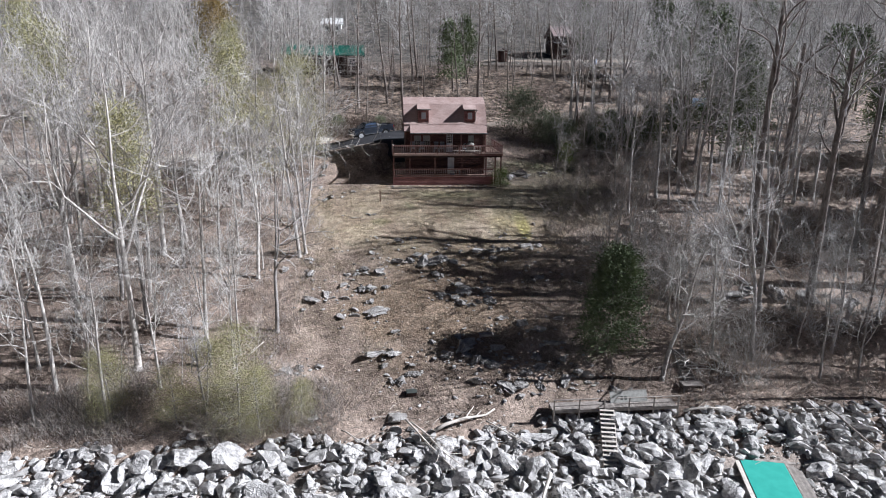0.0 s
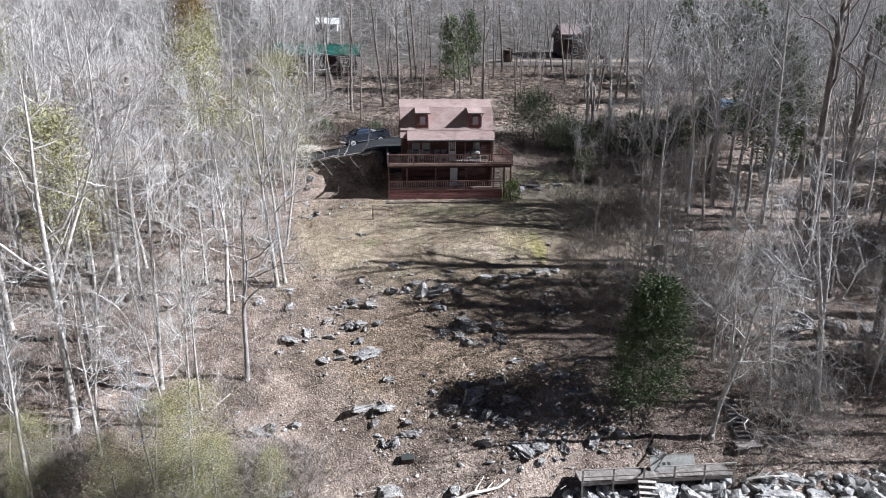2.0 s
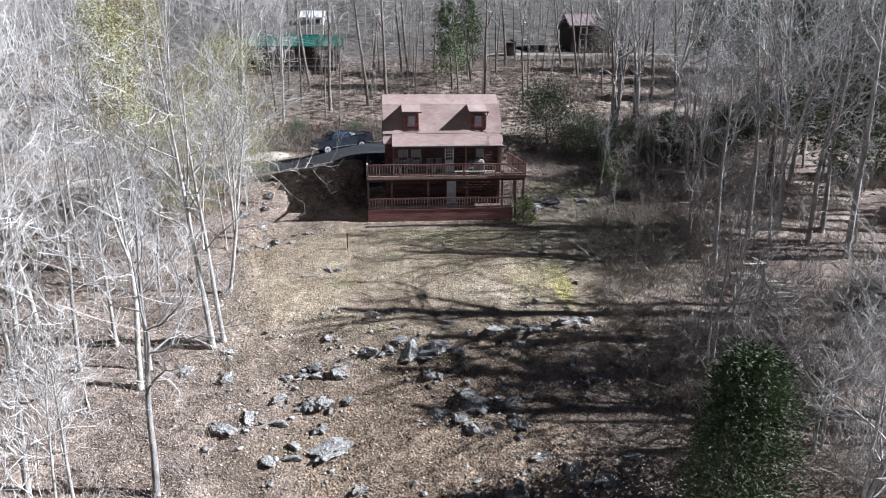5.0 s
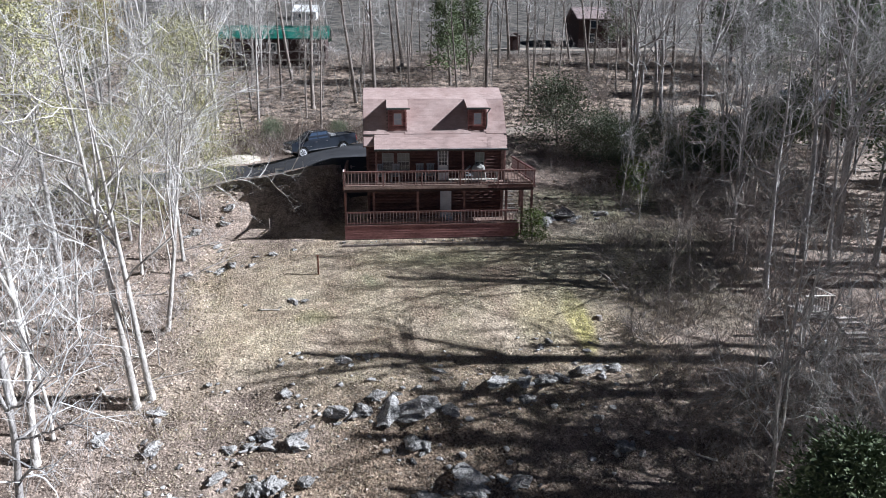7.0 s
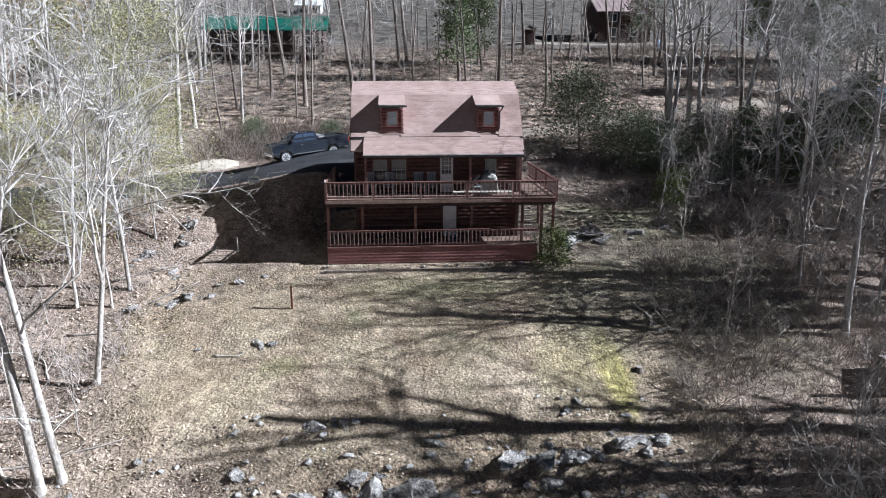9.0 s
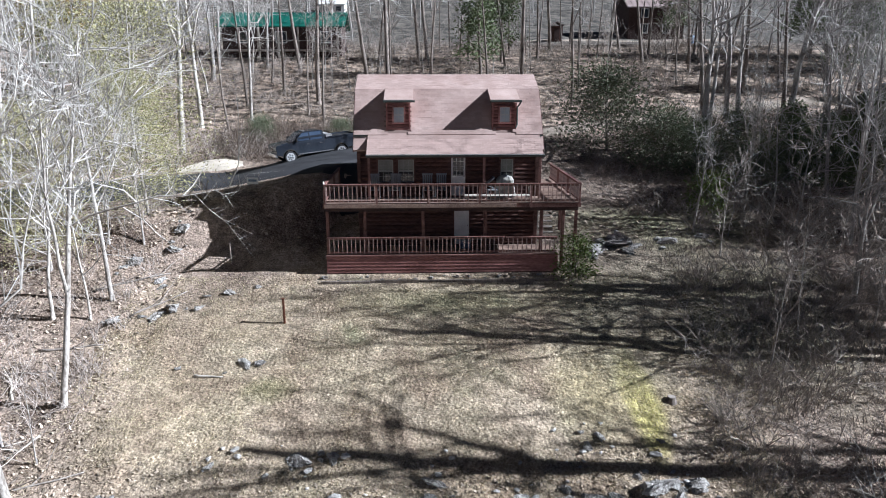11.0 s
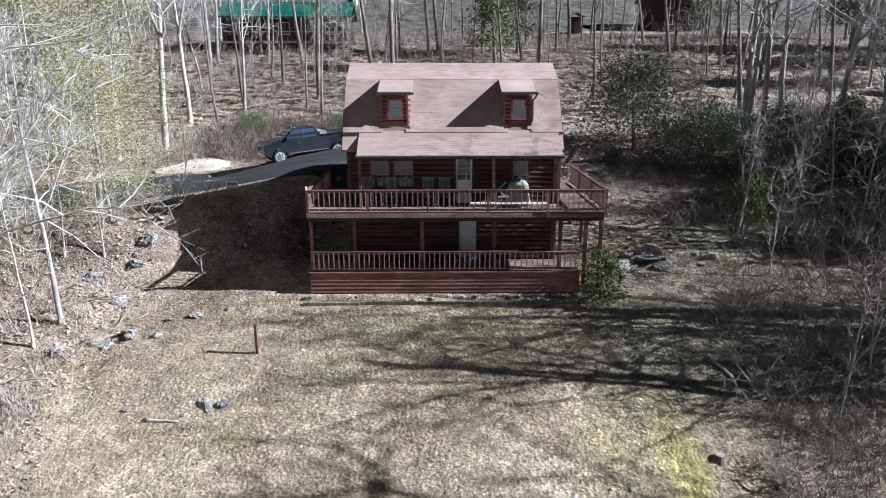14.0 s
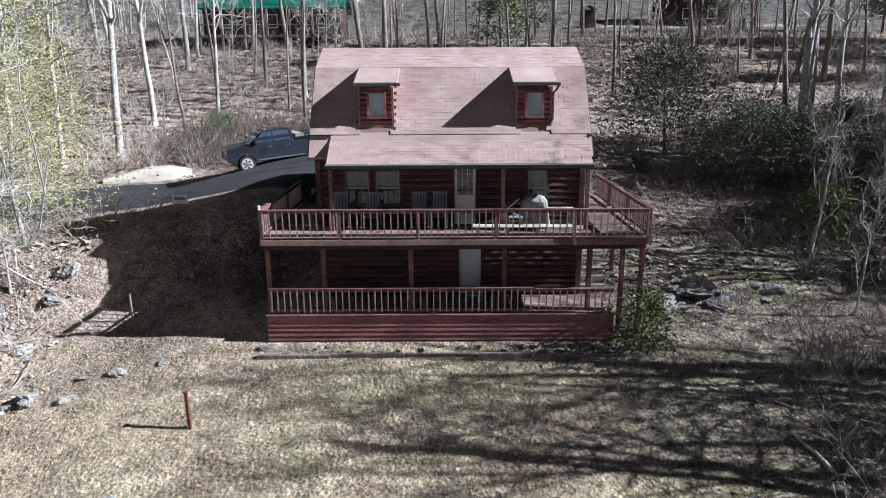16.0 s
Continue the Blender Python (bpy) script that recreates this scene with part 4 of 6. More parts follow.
SAPLING = [tree_model("sapling", 61 + i, h, 0.05, M["grey_bark"], M["twig_brush"], "thin leafless sapling in the undergrowth", limbs=l, boughs=5, twigs=4, clear=0.2, fork=0.7, lsides=3, thin=True) for i, (h, l) in enumerate(((6.5, 9), (8.5, 10)))]
BRUSH = [brush_model("bare_shrub", 71 + i, h, n, M["twig_brush"], "tangled leafless undergrowth shrub") for i, (h, n) in enumerate(((2.2, 9), (3.4, 9), (1.5, 10)))]

# (kind, x, y, scale, turn) of the trees that stand out one by one
LEFT_STAND = [
    (PALE, 0, -24.96, 46.26, 1.08, 40), (PALE, 1, -20.57, 49.11, 0.95, 200), (PALE, 2, -17.62, 47.33, 0.75, 10), (PALE, 1, -30.3, 44.72, 0.95, 75),
    (PALE, 2, -30.85, 42.21, 0.95, 120), (PALE, 2, -22.86, 44.45, 0.8, 300), (PALE, 0, -38.9, 55.3, 1.0, 20), (PALE, 1, -17.37, 55.25, 0.9, 160),
    (STRAIGHT, 0, -14.0, 57.6, 1.05, 250), (STRAIGHT, 0, -13.45, 58.0, 0.95, 80), (FORKED, 0, -13.85, 62.3, 1.0, 35), (PALE, 2, -14.6, 68.5, 0.8, 310), (PALE, 4, -16.6, 67.2, 0.85, 60),
]
FAR_LEFT_STAND = [
    (PALE, 4, -15.0, 67.2, 0.6, 190), (PALE, 2, -20.8, 56.2, 0.95, 100), (PALE, 2, -19.4, 57.9, 0.9, 340), (PALE, 1, -27.6, 63.0, 0.95, 220),
    (PALE, 2, -24.0, 65.1, 1.0, 15), (PALE, 4, -19.6, 46.2, 1.0, 260), (PALE, 4, -17.9, 46.1, 0.9, 130), (PALE, 4, -23.9, 47.0, 0.9, 50),
    (PALE, 3, -20.3, 74.9, 0.8, 70), (PALE, 0, -31.0, 51.0, 0.95, 330), (PALE, 3, -34.0, 60.0, 0.95, 140),
    (PALE, 4, -18.2, 62.3, 0.8, 95), (PALE, 4, -17.1, 56.3, 0.85, 205),
]
RIGHT_STAND = [
    (CROOKED, 2, 15.3, 43.9, 0.95, 30), (CROOKED, 0, 14.6, 54.6, 0.85, 140), (CROOKED, 1, 13.4, 52.6, 0.9, 60), (CROOKED, 1, 17.2, 57.2, 1.0, 250), (CROOKED, 1, 18.0, 49.6, 1.0, 310), (CROOKED, 0, 20.4, 46.2, 0.85, 200), (STRAIGHT, 1, 29.6, 57.6, 0.84, 10), (STRAIGHT, 2, 40.4, 57.7, 0.84, 200), (STRAIGHT, 2, 29.2, 63.9, 0.72, 100), (STRAIGHT, 1, 30.6, 55.6, 0.74, 40), (STRAIGHT, 1, 31.7, 51.0, 0.8, 70),
    (GREY, 3, 26.6, 50.3, 1.05, 250), (GREY, 2, 14.0, 73.7, 0.55, 150),
    (GREY, 2, 19.5, 76.0, 0.55, 220), (GREY, 0, 25.0, 95.0, 0.95, 20),
    (GREY, 3, 23.5, 67.0, 1.0, 200), (GREY, 0, 26.4, 68.0, 1.0, 90),
]
FAR_RIGHT_STAND = [
    (GREY, 1, 19.0, 67.4, 0.75, 120), (GREY, 2, 18.6, 50.0, 0.9, 45), 
    (GREY, 2, 21.8, 65.3, 0.6, 20), (STRAIGHT, 1, 38.5, 52.8, 1.0, 75), (GREY, 1, 24.5, 65.8, 0.8, 30), (DARK, 0, 28.3, 72.9, 0.9, 15),
]
BACK_STAND = [
    (DARK, 0, -9.6, 100.0, 0.9, 40), (DARK, 1, -13.2, 103.0, 0.9, 140), (DARK, 1, 12.7, 116.7, 0.9, 200), (DARK, 1, 32.3, 120.9, 0.95, 10),
    (DARK, 2, 4.2, 120.5, 0.95, 100), (DARK, 1, 26.7, 120.8, 0.9, 50), (DARK, 2, 16.1, 111.3, 0.9, 210), (DARK, 2, 25.1, 106.9, 0.8, 330),
    (DARK, 2, -3.8, 116.6, 1.0, 270), (DARK, 0, 30.1, 103.1, 0.95, 190),
]
LEANING = {(-13.85, 62.3): 5, (-14.0, 57.6): -5, (-13.45, 58.0): -5}
STAND = LEFT_STAND + FAR_LEFT_STAND + RIGHT_STAND + FAR_RIGHT_STAND + BACK_STAND


def plant(kinds, i, x, y, s, turn, group, tilt=0.0):
    m = pose(x, y, ground(x, y), 0, LEANING.get((x, y), 0), 0) @ pose(0, 0, 0, tilt, 0, turn) @ Matrix.Scale(s, 4)
    return tagged(copy_thing(kinds[i], m), group=group)


placed = []
for kinds, i, x, y, s, turn in STAND:
    plant(kinds, i, x, y, s, turn, "leafless trees round the clearing")
    placed.append((x, y))

wood_rng = random.Random(7)


def open_ground(x, y):
    """Whether the place is kept free of trees."""
    if -13.2 < x < 12.5 and 36 < y < 92 or on_drive(x, y, 0.9):
        return True
    if x <= 0 and abs(y - float(np.interp(x, DRIVE_X, DRIVE_Y))) < float(np.interp(x, DRIVE_X, DRIVE_W)) + 1.4:
        return True
    if 0 <= x < 60 and abs(y - (89.0 + 0.30 * x)) < 2.6:
        return True
    if 12 < x < 54 and 133 < y < 160:
        return True
    if -24 < x < -8 and 113.5 < y < 125:
        return True
    if 8 < x < 17 and 74 < y < 88:
        return True
    if 10 < x < 44 and (57.6 < y < 63.2 or (68.4 < y < 70.6 and x < 31)):
        return True
    return y < 41.5 or (12 < x < 19 and y < 48)


def clear_of_bank(x, y):
    """Keeps the thin stand of single trees beside the lawn open."""
    return not (-22.5 < x < -13 and 50 < y < 77)


def scatter(n, x0, x1, y0, y1, apart, kinds, sizes, group, keep=None):
    made = tries = 0
    while made < n and tries < n * 30:
        tries += 1
        x, y = wood_rng.uniform(x0, x1), wood_rng.uniform(y0, y1)
        if open_ground(x, y) or (keep and not keep(x, y)) or any((x - a) ** 2 + (y - c) ** 2 < apart * apart for a, c in placed):
            continue
        placed.append((x, y))
        plant(kinds, wood_rng.randrange(len(kinds)), x, y, wood_rng.uniform(*sizes), wood_rng.uniform(0, 360), group, wood_rng.uniform(-6, 6))
        made += 1


scatter(28, -46, -13, 42, 76, 2.2, PALE, (0.65, 1.0), "leafless trees round the clearing", clear_of_bank)
scatter(14, -46, -14, 42, 76, 2.0, GREY, (0.6, 1.0), "leafless trees round the clearing", clear_of_bank)
scatter(28, -50, -14, 78, 108, 2.8, PALE, (0.7, 1.0), "leafless trees round the clearing")
scatter(12, 17, 46, 41.5, 51.0, 2.4, GREY, (0.5, 0.85), "leafless trees round the clearing")
scatter(11, 18.5, 42, 63.6, 68.4, 2.2, GREY, (0.65, 1.0), "leafless trees round the clearing")
scatter(22, 17, 46, 72, 90, 2.2, GREY, (0.6, 1.0), "leafless trees round the clearing")
scatter(48, 33, 80, 42, 92, 2.6, DARK, (0.75, 1.1), "tall trees behind the cabin")
scatter(54, -16, 36, 91, 134, 2.8, DARK, (0.42, 1.0), "tall trees behind the cabin")
scatter(14, 34, 62, 88, 125, 3.5, GREY, (0.75, 1.0), "tall trees behind the cabin")
scatter(14, -50, -12, 108, 128, 3.5, GREY, (0.75, 1.0), "tall trees behind the cabin")


scatter(50, -30, 36, 87, 128, 1.6, SAPLING, (0.6, 1.15), "saplings")
scatter(30, 11, 26, 46, 90, 1.6, SAPLING, (0.5, 1.0), "saplings")
scatter(30, -34, -13, 42, 76, 1.5, SAPLING, (0.5, 1.0), "saplings")


# woods further up the hill, too many to count
def far_woods():
    models = []
    for k in range(4):
        tr, cr = bare_tree(90 + k, 19, 0.15, limbs=8, boughs=3, twigs=3, clear=0.42, fork=0.8, lsides=3, bend=0.03)
        tris = []
        for s in (tr, cr):
            tris.append((np.array(s.v), s.f))
        models.append(tris)
    for which, mat, nm in ((0, M["grey_bark"], "woods_trunks"), (1, M["twig_grey"], "woods_crowns")):
        vs, fs, base = [], [], 0
        rr = np.random.default_rng(12)
        for n in range(500):
            y = 112 + 206 * rr.random() ** 1.5
            x = (rr.random() * 2 - 1) * (85 + (y - 112) * 0.7) + 4
            k, s, a = rr.integers(4), rr.uniform(0.7, 1.15), rr.uniform(0, 6.28)
            if open_ground(x, y) or (y < 132 and -46 < x < 60) or (abs(x - 20) < 34 and y < 165 and rr.random() < 0.4):
                continue
            v, f = models[k][which]
            c, q = math.cos(a), math.sin(a)
            w = np.stack([v[:, 0] * c - v[:, 1] * q, v[:, 0] * q + v[:, 1] * c, v[:, 2]], 1) * s + (x, y, ground(x, y, False))
            vs.append(w)
            fs += [tuple(i + base for i in t) for t in f]
            base += len(v)
        me = bpy.data.meshes.new(nm)
        me.from_pydata(np.concatenate(vs).tolist(), [], fs)
        me.materials.append(mat)
        tagged(new(nm, me), "leafless woods covering the hillside behind", "woods", kind="stuff")


far_woods()

# evergreens and green shrubs
cedar = leafy_tree("cedar", 3, 9.2, 0.2, 2.75, M["cedar_leaf"], M["dark_bark"], "dark green cedar standing by the rocky slope", sprays=640, tufts=34, size=0.10, low=0.10, shape=0.34, clump=0.36)
pine = leafy_tree("pine", 5, 12, 0.2, 3.4, M["cedar_leaf"], M["dark_bark"], "dull green pine among the bare woods", sprays=280, tufts=20, size=0.17, low=0.2, shape=0.7, clump=0.5)
gold = leafy_tree("olive_tree", 8, 9, 0.12, 3.4, M["pine_leaf"], M["grey_bark"], "thin yellow-green tree among pale bare trees", sprays=380, tufts=52, size=0.046, low=0.06, shape=0.42, clump=0.62)
tall = leafy_tree("tall_pine", 10, 18, 0.18, 2.9, M["pine_leaf"], M["grey_bark"], "tall yellow-green pine above the bare trees", sprays=300, tufts=30, size=0.085, low=0.5, shape=0.55, clump=0.8)
rust = leafy_tree("cypress", 9, 18, 0.2, 4.6, M["rust_leaf"], M["grey_bark"], "tall rust-green conifer above the bare woods", sprays=420, tufts=24, size=0.11, low=0.42, shape=0.5, clump=0.7)
hemlock = leafy_tree("hemlock", 17, 9, 0.18, 3.0, M["cedar_leaf"], M["dark_bark"], "dense dark hemlock added to fill the shaded hollow", sprays=420, tufts=20, size=0.15, low=0.04, shape=0.5, clump=0.5)
laurel = leafy_tree("evergreen_shrub", 12, 3.4, 0.07, 2.0, M["laurel_leaf"], M["dark_bark"], "broad dark evergreen shrub beside the road", sprays=400, tufts=26, size=0.055, low=0.02, shape=0.4, clump=0.5, category="shrub")
holly = leafy_tree("green_shrub", 14, 2.3, 0.05, 0.9, M["shrub_leaf"], M["dark_bark"], "bright green leafy shrub in the undergrowth", sprays=110, tufts=20, size=0.07, low=0.1, shape=0.4, clump=0.28, category="shrub")

for model, x, y, s, turn in (
        (cedar, 11.35, 46.2, 1.0, 0),
        (gold, -16.6, 41.0, 0.88, 30), (gold, -15.2, 40.8, 0.6, 200), (gold, -19.2, 42.6, 0.65, 320), (gold, -21.0, 41.6, 0.5, 80), (gold, -25.5, 42.4, 0.6, 150), (gold, -12.4, 41.4, 0.4, 260), (gold, -15.9, 75.0, 1.3, 10), (gold, -14.6, 73.4, 0.8, 200), (gold, -18.2, 70.4, 0.9, 60), (gold, -21.0, 84.5, 0.9, 10), (gold, -21.5, 72.0, 0.8, 90),
        (tall, -25.5, 50.5, 1.0, 0), (tall, -36.0, 63.0, 1.05, 60), (tall, -45.0, 78.0, 1.1, 10), (tall, -25.0, 86.0, 0.8, 120),
        (tall, -20.5, 66.0, 0.95, 0), (rust, -27.6, 92.0, 0.95, 80), (pine, 5.6, 109.0, 0.95, 0), (pine, 8.5, 116.0, 0.9, 70), (pine, 44.5, 117.6, 1.3, 10), (pine, 49.5, 117.0, 1.3, 200),
        # Evergreens at x 46-66, y 47-76: added, mostly unseen, to cast shade.
        (pine, 56.0, 100.0, 1.1, 130), (pine, 50.0, 128.0, 1.0, 220), (pine, -34.0, 104.0, 0.8, 220), (tall, 46.5, 52.3, 1.55, 15), (pine, 51.0, 47.0, 1.5, 70), (pine, 53.0, 57.0, 1.5, 200), (pine, 58.0, 62.0, 1.3, 40), (pine, 61.0, 68.0, 1.4, 140), (pine, 56.0, 74.0, 1.2, 250), (pine, 66.0, 76.0, 1.4, 10), (pine, 42.0, 104.0, 1.0, 90), (pine, 52.0, 110.0, 1.2, 300), (pine, 63.0, 118.0, 1.3, 45), (pine, 34.0, 131.0, 1.1, 30), (pine, 58.0, 90.0, 1.2, 75), (pine, 62.0, 84.0, 1.0, 40), (pine, 70.0, 100.0, 1.1, 0),
        # These pines and hemlocks are added to darken the hollow beside the cabin.
        (pine, 36.0, 72.6, 1.1, 60), (pine, 36.8, 77.2, 1.26, 100), (pine, 37.5, 82.6, 1.4, 20), (hemlock, 24.5, 78.6, 0.5, 130), (hemlock, 22.5, 80.5, 0.55, 230), (hemlock, 28.5, 82.0, 0.6, 10), (hemlock, 34.0, 86.0, 0.7, 80),
        # Laurels from x 17 on are added to stand for the hollow's shade.
        (laurel, 12.8, 86.9, 1.75, 20), (laurel, 15.2, 82.4, 1.25, 140), (laurel, -12.0, 88.6, 0.6, 60), (laurel, -6.5, 88.8, 0.55, 200), (laurel, 17.5, 82.0, 1.0, 10), (laurel, 19.5, 79.0, 1.0, 250), (laurel, 21.0, 83.5, 1.1, 40), (laurel, 23.5, 80.5, 1.1, 120), (laurel, 26.5, 83.0, 1.1, 300),
        (holly, 15.7, 76.1, 1.2, 10), (holly, 6.75, 69.6, 1.0, 60)):
    m = pose(x, y, ground(x, y), 0, 0, turn) @ Matrix.Scale(s, 4)
    copy_thing(model, m)

brush_spots = [(BRUSH[wood_rng.randrange(3)], x, y) for x, y in ((-13.6, 74.4), (-12.2, 75.0), (-15.0, 73.5), (-10.8, 75.4), (14.5, 76), (16.5, 76.8), (19.5, 74.5), (12.4, 75.5), (11.5, 65), (12.5, 63), (13.5, 66.5), (11.0, 61.0), (12.0, 59.0), (10.8, 56.5), (12.6, 69.0), (15, 70))]
for n, (x0, x1, y0, y1) in ((26, (11, 24, 50, 88)), (22, (-28, -13.5, 40.5, 72)), (14, (24, 46, 42, 80)), (34, (-32, 2, 86, 112)), (40, (2, 36, 92, 128)), (16, (-34, -12, 78, 90)), (26, (-30, -9, 40, 45)), (14, (17, 36, 40, 44)), (30, (12, 34, 43, 58))):
    for k in range(n):
        x, y = wood_rng.uniform(x0, x1), wood_rng.uniform(y0, y1)
        if x < 0 and abs(y - float(np.interp(x, DRIVE_X, DRIVE_Y))) < float(np.interp(x, DRIVE_X, DRIVE_W)) + 0.6:
            continue
        if on_drive(x, y, 1.2) or x > 0 and abs(y - (89.0 + 0.30 * x)) < 2.0:
            continue
        brush_spots.append((BRUSH[wood_rng.randrange(3)], x, y))
for x, y, s, turn in ((17.6, 67.4, 1.6, 0), (19.6, 69.0, 1.9, 70), (18.2, 70.4, 1.7, 140), (21.6, 67.9, 2.0, 210)):
    tagged(copy_thing(BRUSH[1], pose(x, y, ground(x, y), 0, 0, turn) @ Matrix.Scale(s, 4)), "tall grey leafless thicket beside the lawn", group="undergrowth shrubs")
thicket = 0
while thicket < 84:
    x, y = (wood_rng.uniform(13.5, 42), wood_rng.uniform(43, 62)) if thicket < 40 else (wood_rng.uniform(24, 60), wood_rng.uniform(55, 84))
    if 55.5 < y and x < 16:
        continue
    thicket += 1
    tagged(copy_thing(PALE_BRUSH, pose(x, y, ground(x, y), 0, 0, wood_rng.uniform(0, 360)) @ Matrix.Scale(wood_rng.uniform(0.8, 1.5), 4)), group="pale thicket")
for model, x, y in brush_spots:
    tagged(copy_thing(model, pose(x, y, ground(x, y), 0, 0, wood_rng.uniform(0, 360)) @ Matrix.Scale(wood_rng.uniform(0.7, 1.25), 4)), group="undergrowth shrubs")


def undergrowth(nm, n, x0, x1, y0, y1, seed, tall, keep, mat="twig_brush"):
    """Low twiggy growth, too fine to count."""
    rng, s = random.Random(seed), Shape()
    made = 0
    while made < n:
        x, y = rng.uniform(x0, x1), rng.uniform(y0, y1)
        if not keep(x, y) or noise.noise((x * 0.16, y * 0.16, 3.0)) < rng.uniform(-0.5, 0.15):
            continue
        made += 1
        z = ground(x, y) - 0.05
        for k in range(13):
            a, b = rng.uniform(0, 6.3), rng.uniform(0.2, 1.2)
            L = tall * rng.uniform(0.4, 1.2)
            p = Vector((x + rng.gauss(0, 0.28), y + rng.gauss(0, 0.28), z))
            q = p + Vector((math.cos(a) * b, math.sin(a) * b, 1)).normalized() * L
            m = p.lerp(q, 0.55) + Vector((rng.gauss(0, 0.06), rng.gauss(0, 0.06), rng.gauss(0, 0.06)))
            s.spike([p, m], [0.016, 0.003], 3)
            s.spike([p.lerp(m, 0.7), q], [0.013, 0.002], 3)
            s.spike([m, m + Vector((rng.gauss(0, 0.3), rng.gauss(0, 0.3), rng.uniform(0.05, 0.5))) * L * 0.5], [0.011, 0.002], 3)
    tagged(part(nm, s, M[mat], fix=False), "tangled brown and grey leafless undergrowth", "undergrowth", kind="stuff")


def off_drive(x, y):
    if on_drive(x, y, 1.0):
        return False
    if x < 0 and abs(y - float(np.interp(x, DRIVE_X, DRIVE_Y))) < float(np.interp(x, DRIVE_X, DRIVE_W)) + 1.8:
        return False
    return not (x > -4 and abs(y - (87.5 + 0.33 * x)) < 1.6)


undergrowth("undergrowth", 900, -42, 44, 86, 130, 31, 1.5, off_drive)
undergrowth("undergrowth", 420, 11.0, 34, 42, 85, 32, 1.3, lambda x, y: not (x < 13 and 55 < y < 62) and y < 84)
undergrowth("undergrowth", 460, -40, -12.6, 40.5, 73, 33, 1.2, lambda x, y: True)
undergrowth("undergrowth", 130, -34, -10, 78, 90, 34, 1.3, off_drive)
undergrowth("undergrowth", 230, -15.5, -2.5, 85.0, 92.5, 37, 1.9, off_drive, "twig_brown")
undergrowth("undergrowth", 120, 13, 34, 88, 95, 38, 1.6, off_drive, "twig_brown")
undergrowth("undergrowth", 300, -34, -9.5, 39.4, 44.5, 36, 1.7, lambda x, y: y > 40.2 + 0.8 * math.sin(x * 0.8))
undergrowth("undergrowth", 620, 9.6, 22, 51, 72, 35, 0.8, lambda x, y: x > 10.2 + 1.3 * math.sin(y * 0.7) + (2.2 if y > 66 else 0))

for model in (*PALE, *GREY, *DARK, *CROOKED, *FORKED, *STRAIGHT, *SAPLING, *BRUSH, PALE_BRUSH, cedar, pine, gold, tall, rust, hemlock, laurel, holly):
    for o in (*model.children_recursive, model):
        bpy.data.objects.remove(o)


# ---- rocks ----
def rock_mesh(seed, mat, sub=2, flat=0.7, jag=0.10, cut=(0.34, 0.74), planes=10):
    """An angular boulder: a ball cut by planes and roughened."""
    rng = random.Random(seed)
    bm = bmesh.new()
    bmesh.ops.create_icosphere(bm, subdivisions=sub, radius=1.0)
    cuts = [(Vector((rng.gauss(0, 1), rng.gauss(0, 1), rng.gauss(0, 1))).normalized(), rng.uniform(*cut)) for k in range(planes)]
    for v in bm.verts:
        for nn, dd in cuts:
            e = v.co.dot(nn) - dd
            if e > 0:
                v.co -= nn * e
        v.co *= 1.25 + jag * noise.noise(v.co * 2.3 + Vector((seed, 0, 0))) + jag * 0.8 * noise.noise(v.co * 5.5 + Vector((0, seed, 0)))
        v.co.z *= flat
    me = bpy.data.meshes.new("boulder")
    bm.to_mesh(me)
    bm.free()
    me.materials.append(mat)
    return me




def ledge_mesh(seed, mat, flat, sub=3):
    """A weathered limestone block: planes, bedding steps, clefts and pitted faces."""
    me = rock_mesh(seed, mat, sub, 1.0, 0.10, (0.35, 0.8), 9)
    rng = random.Random(seed * 7)
    for v in me.vertices:
        c = v.co.copy()
        step = 0.13 * math.sin(c.z * 11.0 + 2.0 * noise.noise(c * 1.3 + Vector((seed, 1, 2))))
        cleft = abs(noise.noise(Vector((c.x * 2.1 + seed, c.y * 2.1, c.z * 0.7))))
        k = 1 + 0.55 * step * 0.6 - 0.45 * max(0.0, 0.14 - cleft) / 0.14 + 0.16 * noise.noise(c * 4.5) + 0.09 * noise.noise(c * 10.0 + Vector((0, seed, 3)))
        v.co = (c.x * k, c.y * k, c.z * flat * (0.6 + 0.4 * k))
    me.update()
    return me


BANK = [ledge_mesh(200 + i, M["bank_rock"], 0.62 + 0.06 * (i % 4), 3 if i % 3 == 0 else 2) for i in range(12)]
LAWN = [ledge_mesh(230 + i, M["rock"], 0.42 + 0.08 * (i % 4)) for i in range(10)]
PEBBLE = [rock_mesh(260 + i, M["cobble"], 1, 0.7) for i in range(5)]
rock_rng = random.Random(21)


def boulder(meshes, x, y, s, label, group, sink=0.3, name="boulder", low=1.0):
    k = rock_rng.uniform(0.75, 1.3)
    m = pose(x, y, ground(x, y) + s * (0.55 - sink), rock_rng.uniform(-14, 14), rock_rng.uniform(-14, 14), rock_rng.uniform(0, 360)) @ Matrix.Diagonal((s * k, s / k, s * low * rock_rng.uniform(0.8, 1.15), 1))
    ob = new(name, meshes[rock_rng.randrange(len(meshes))])
    ob.matrix_basis = m
    return tagged(ob, label, "rock", group)


bank = []
tries = 0
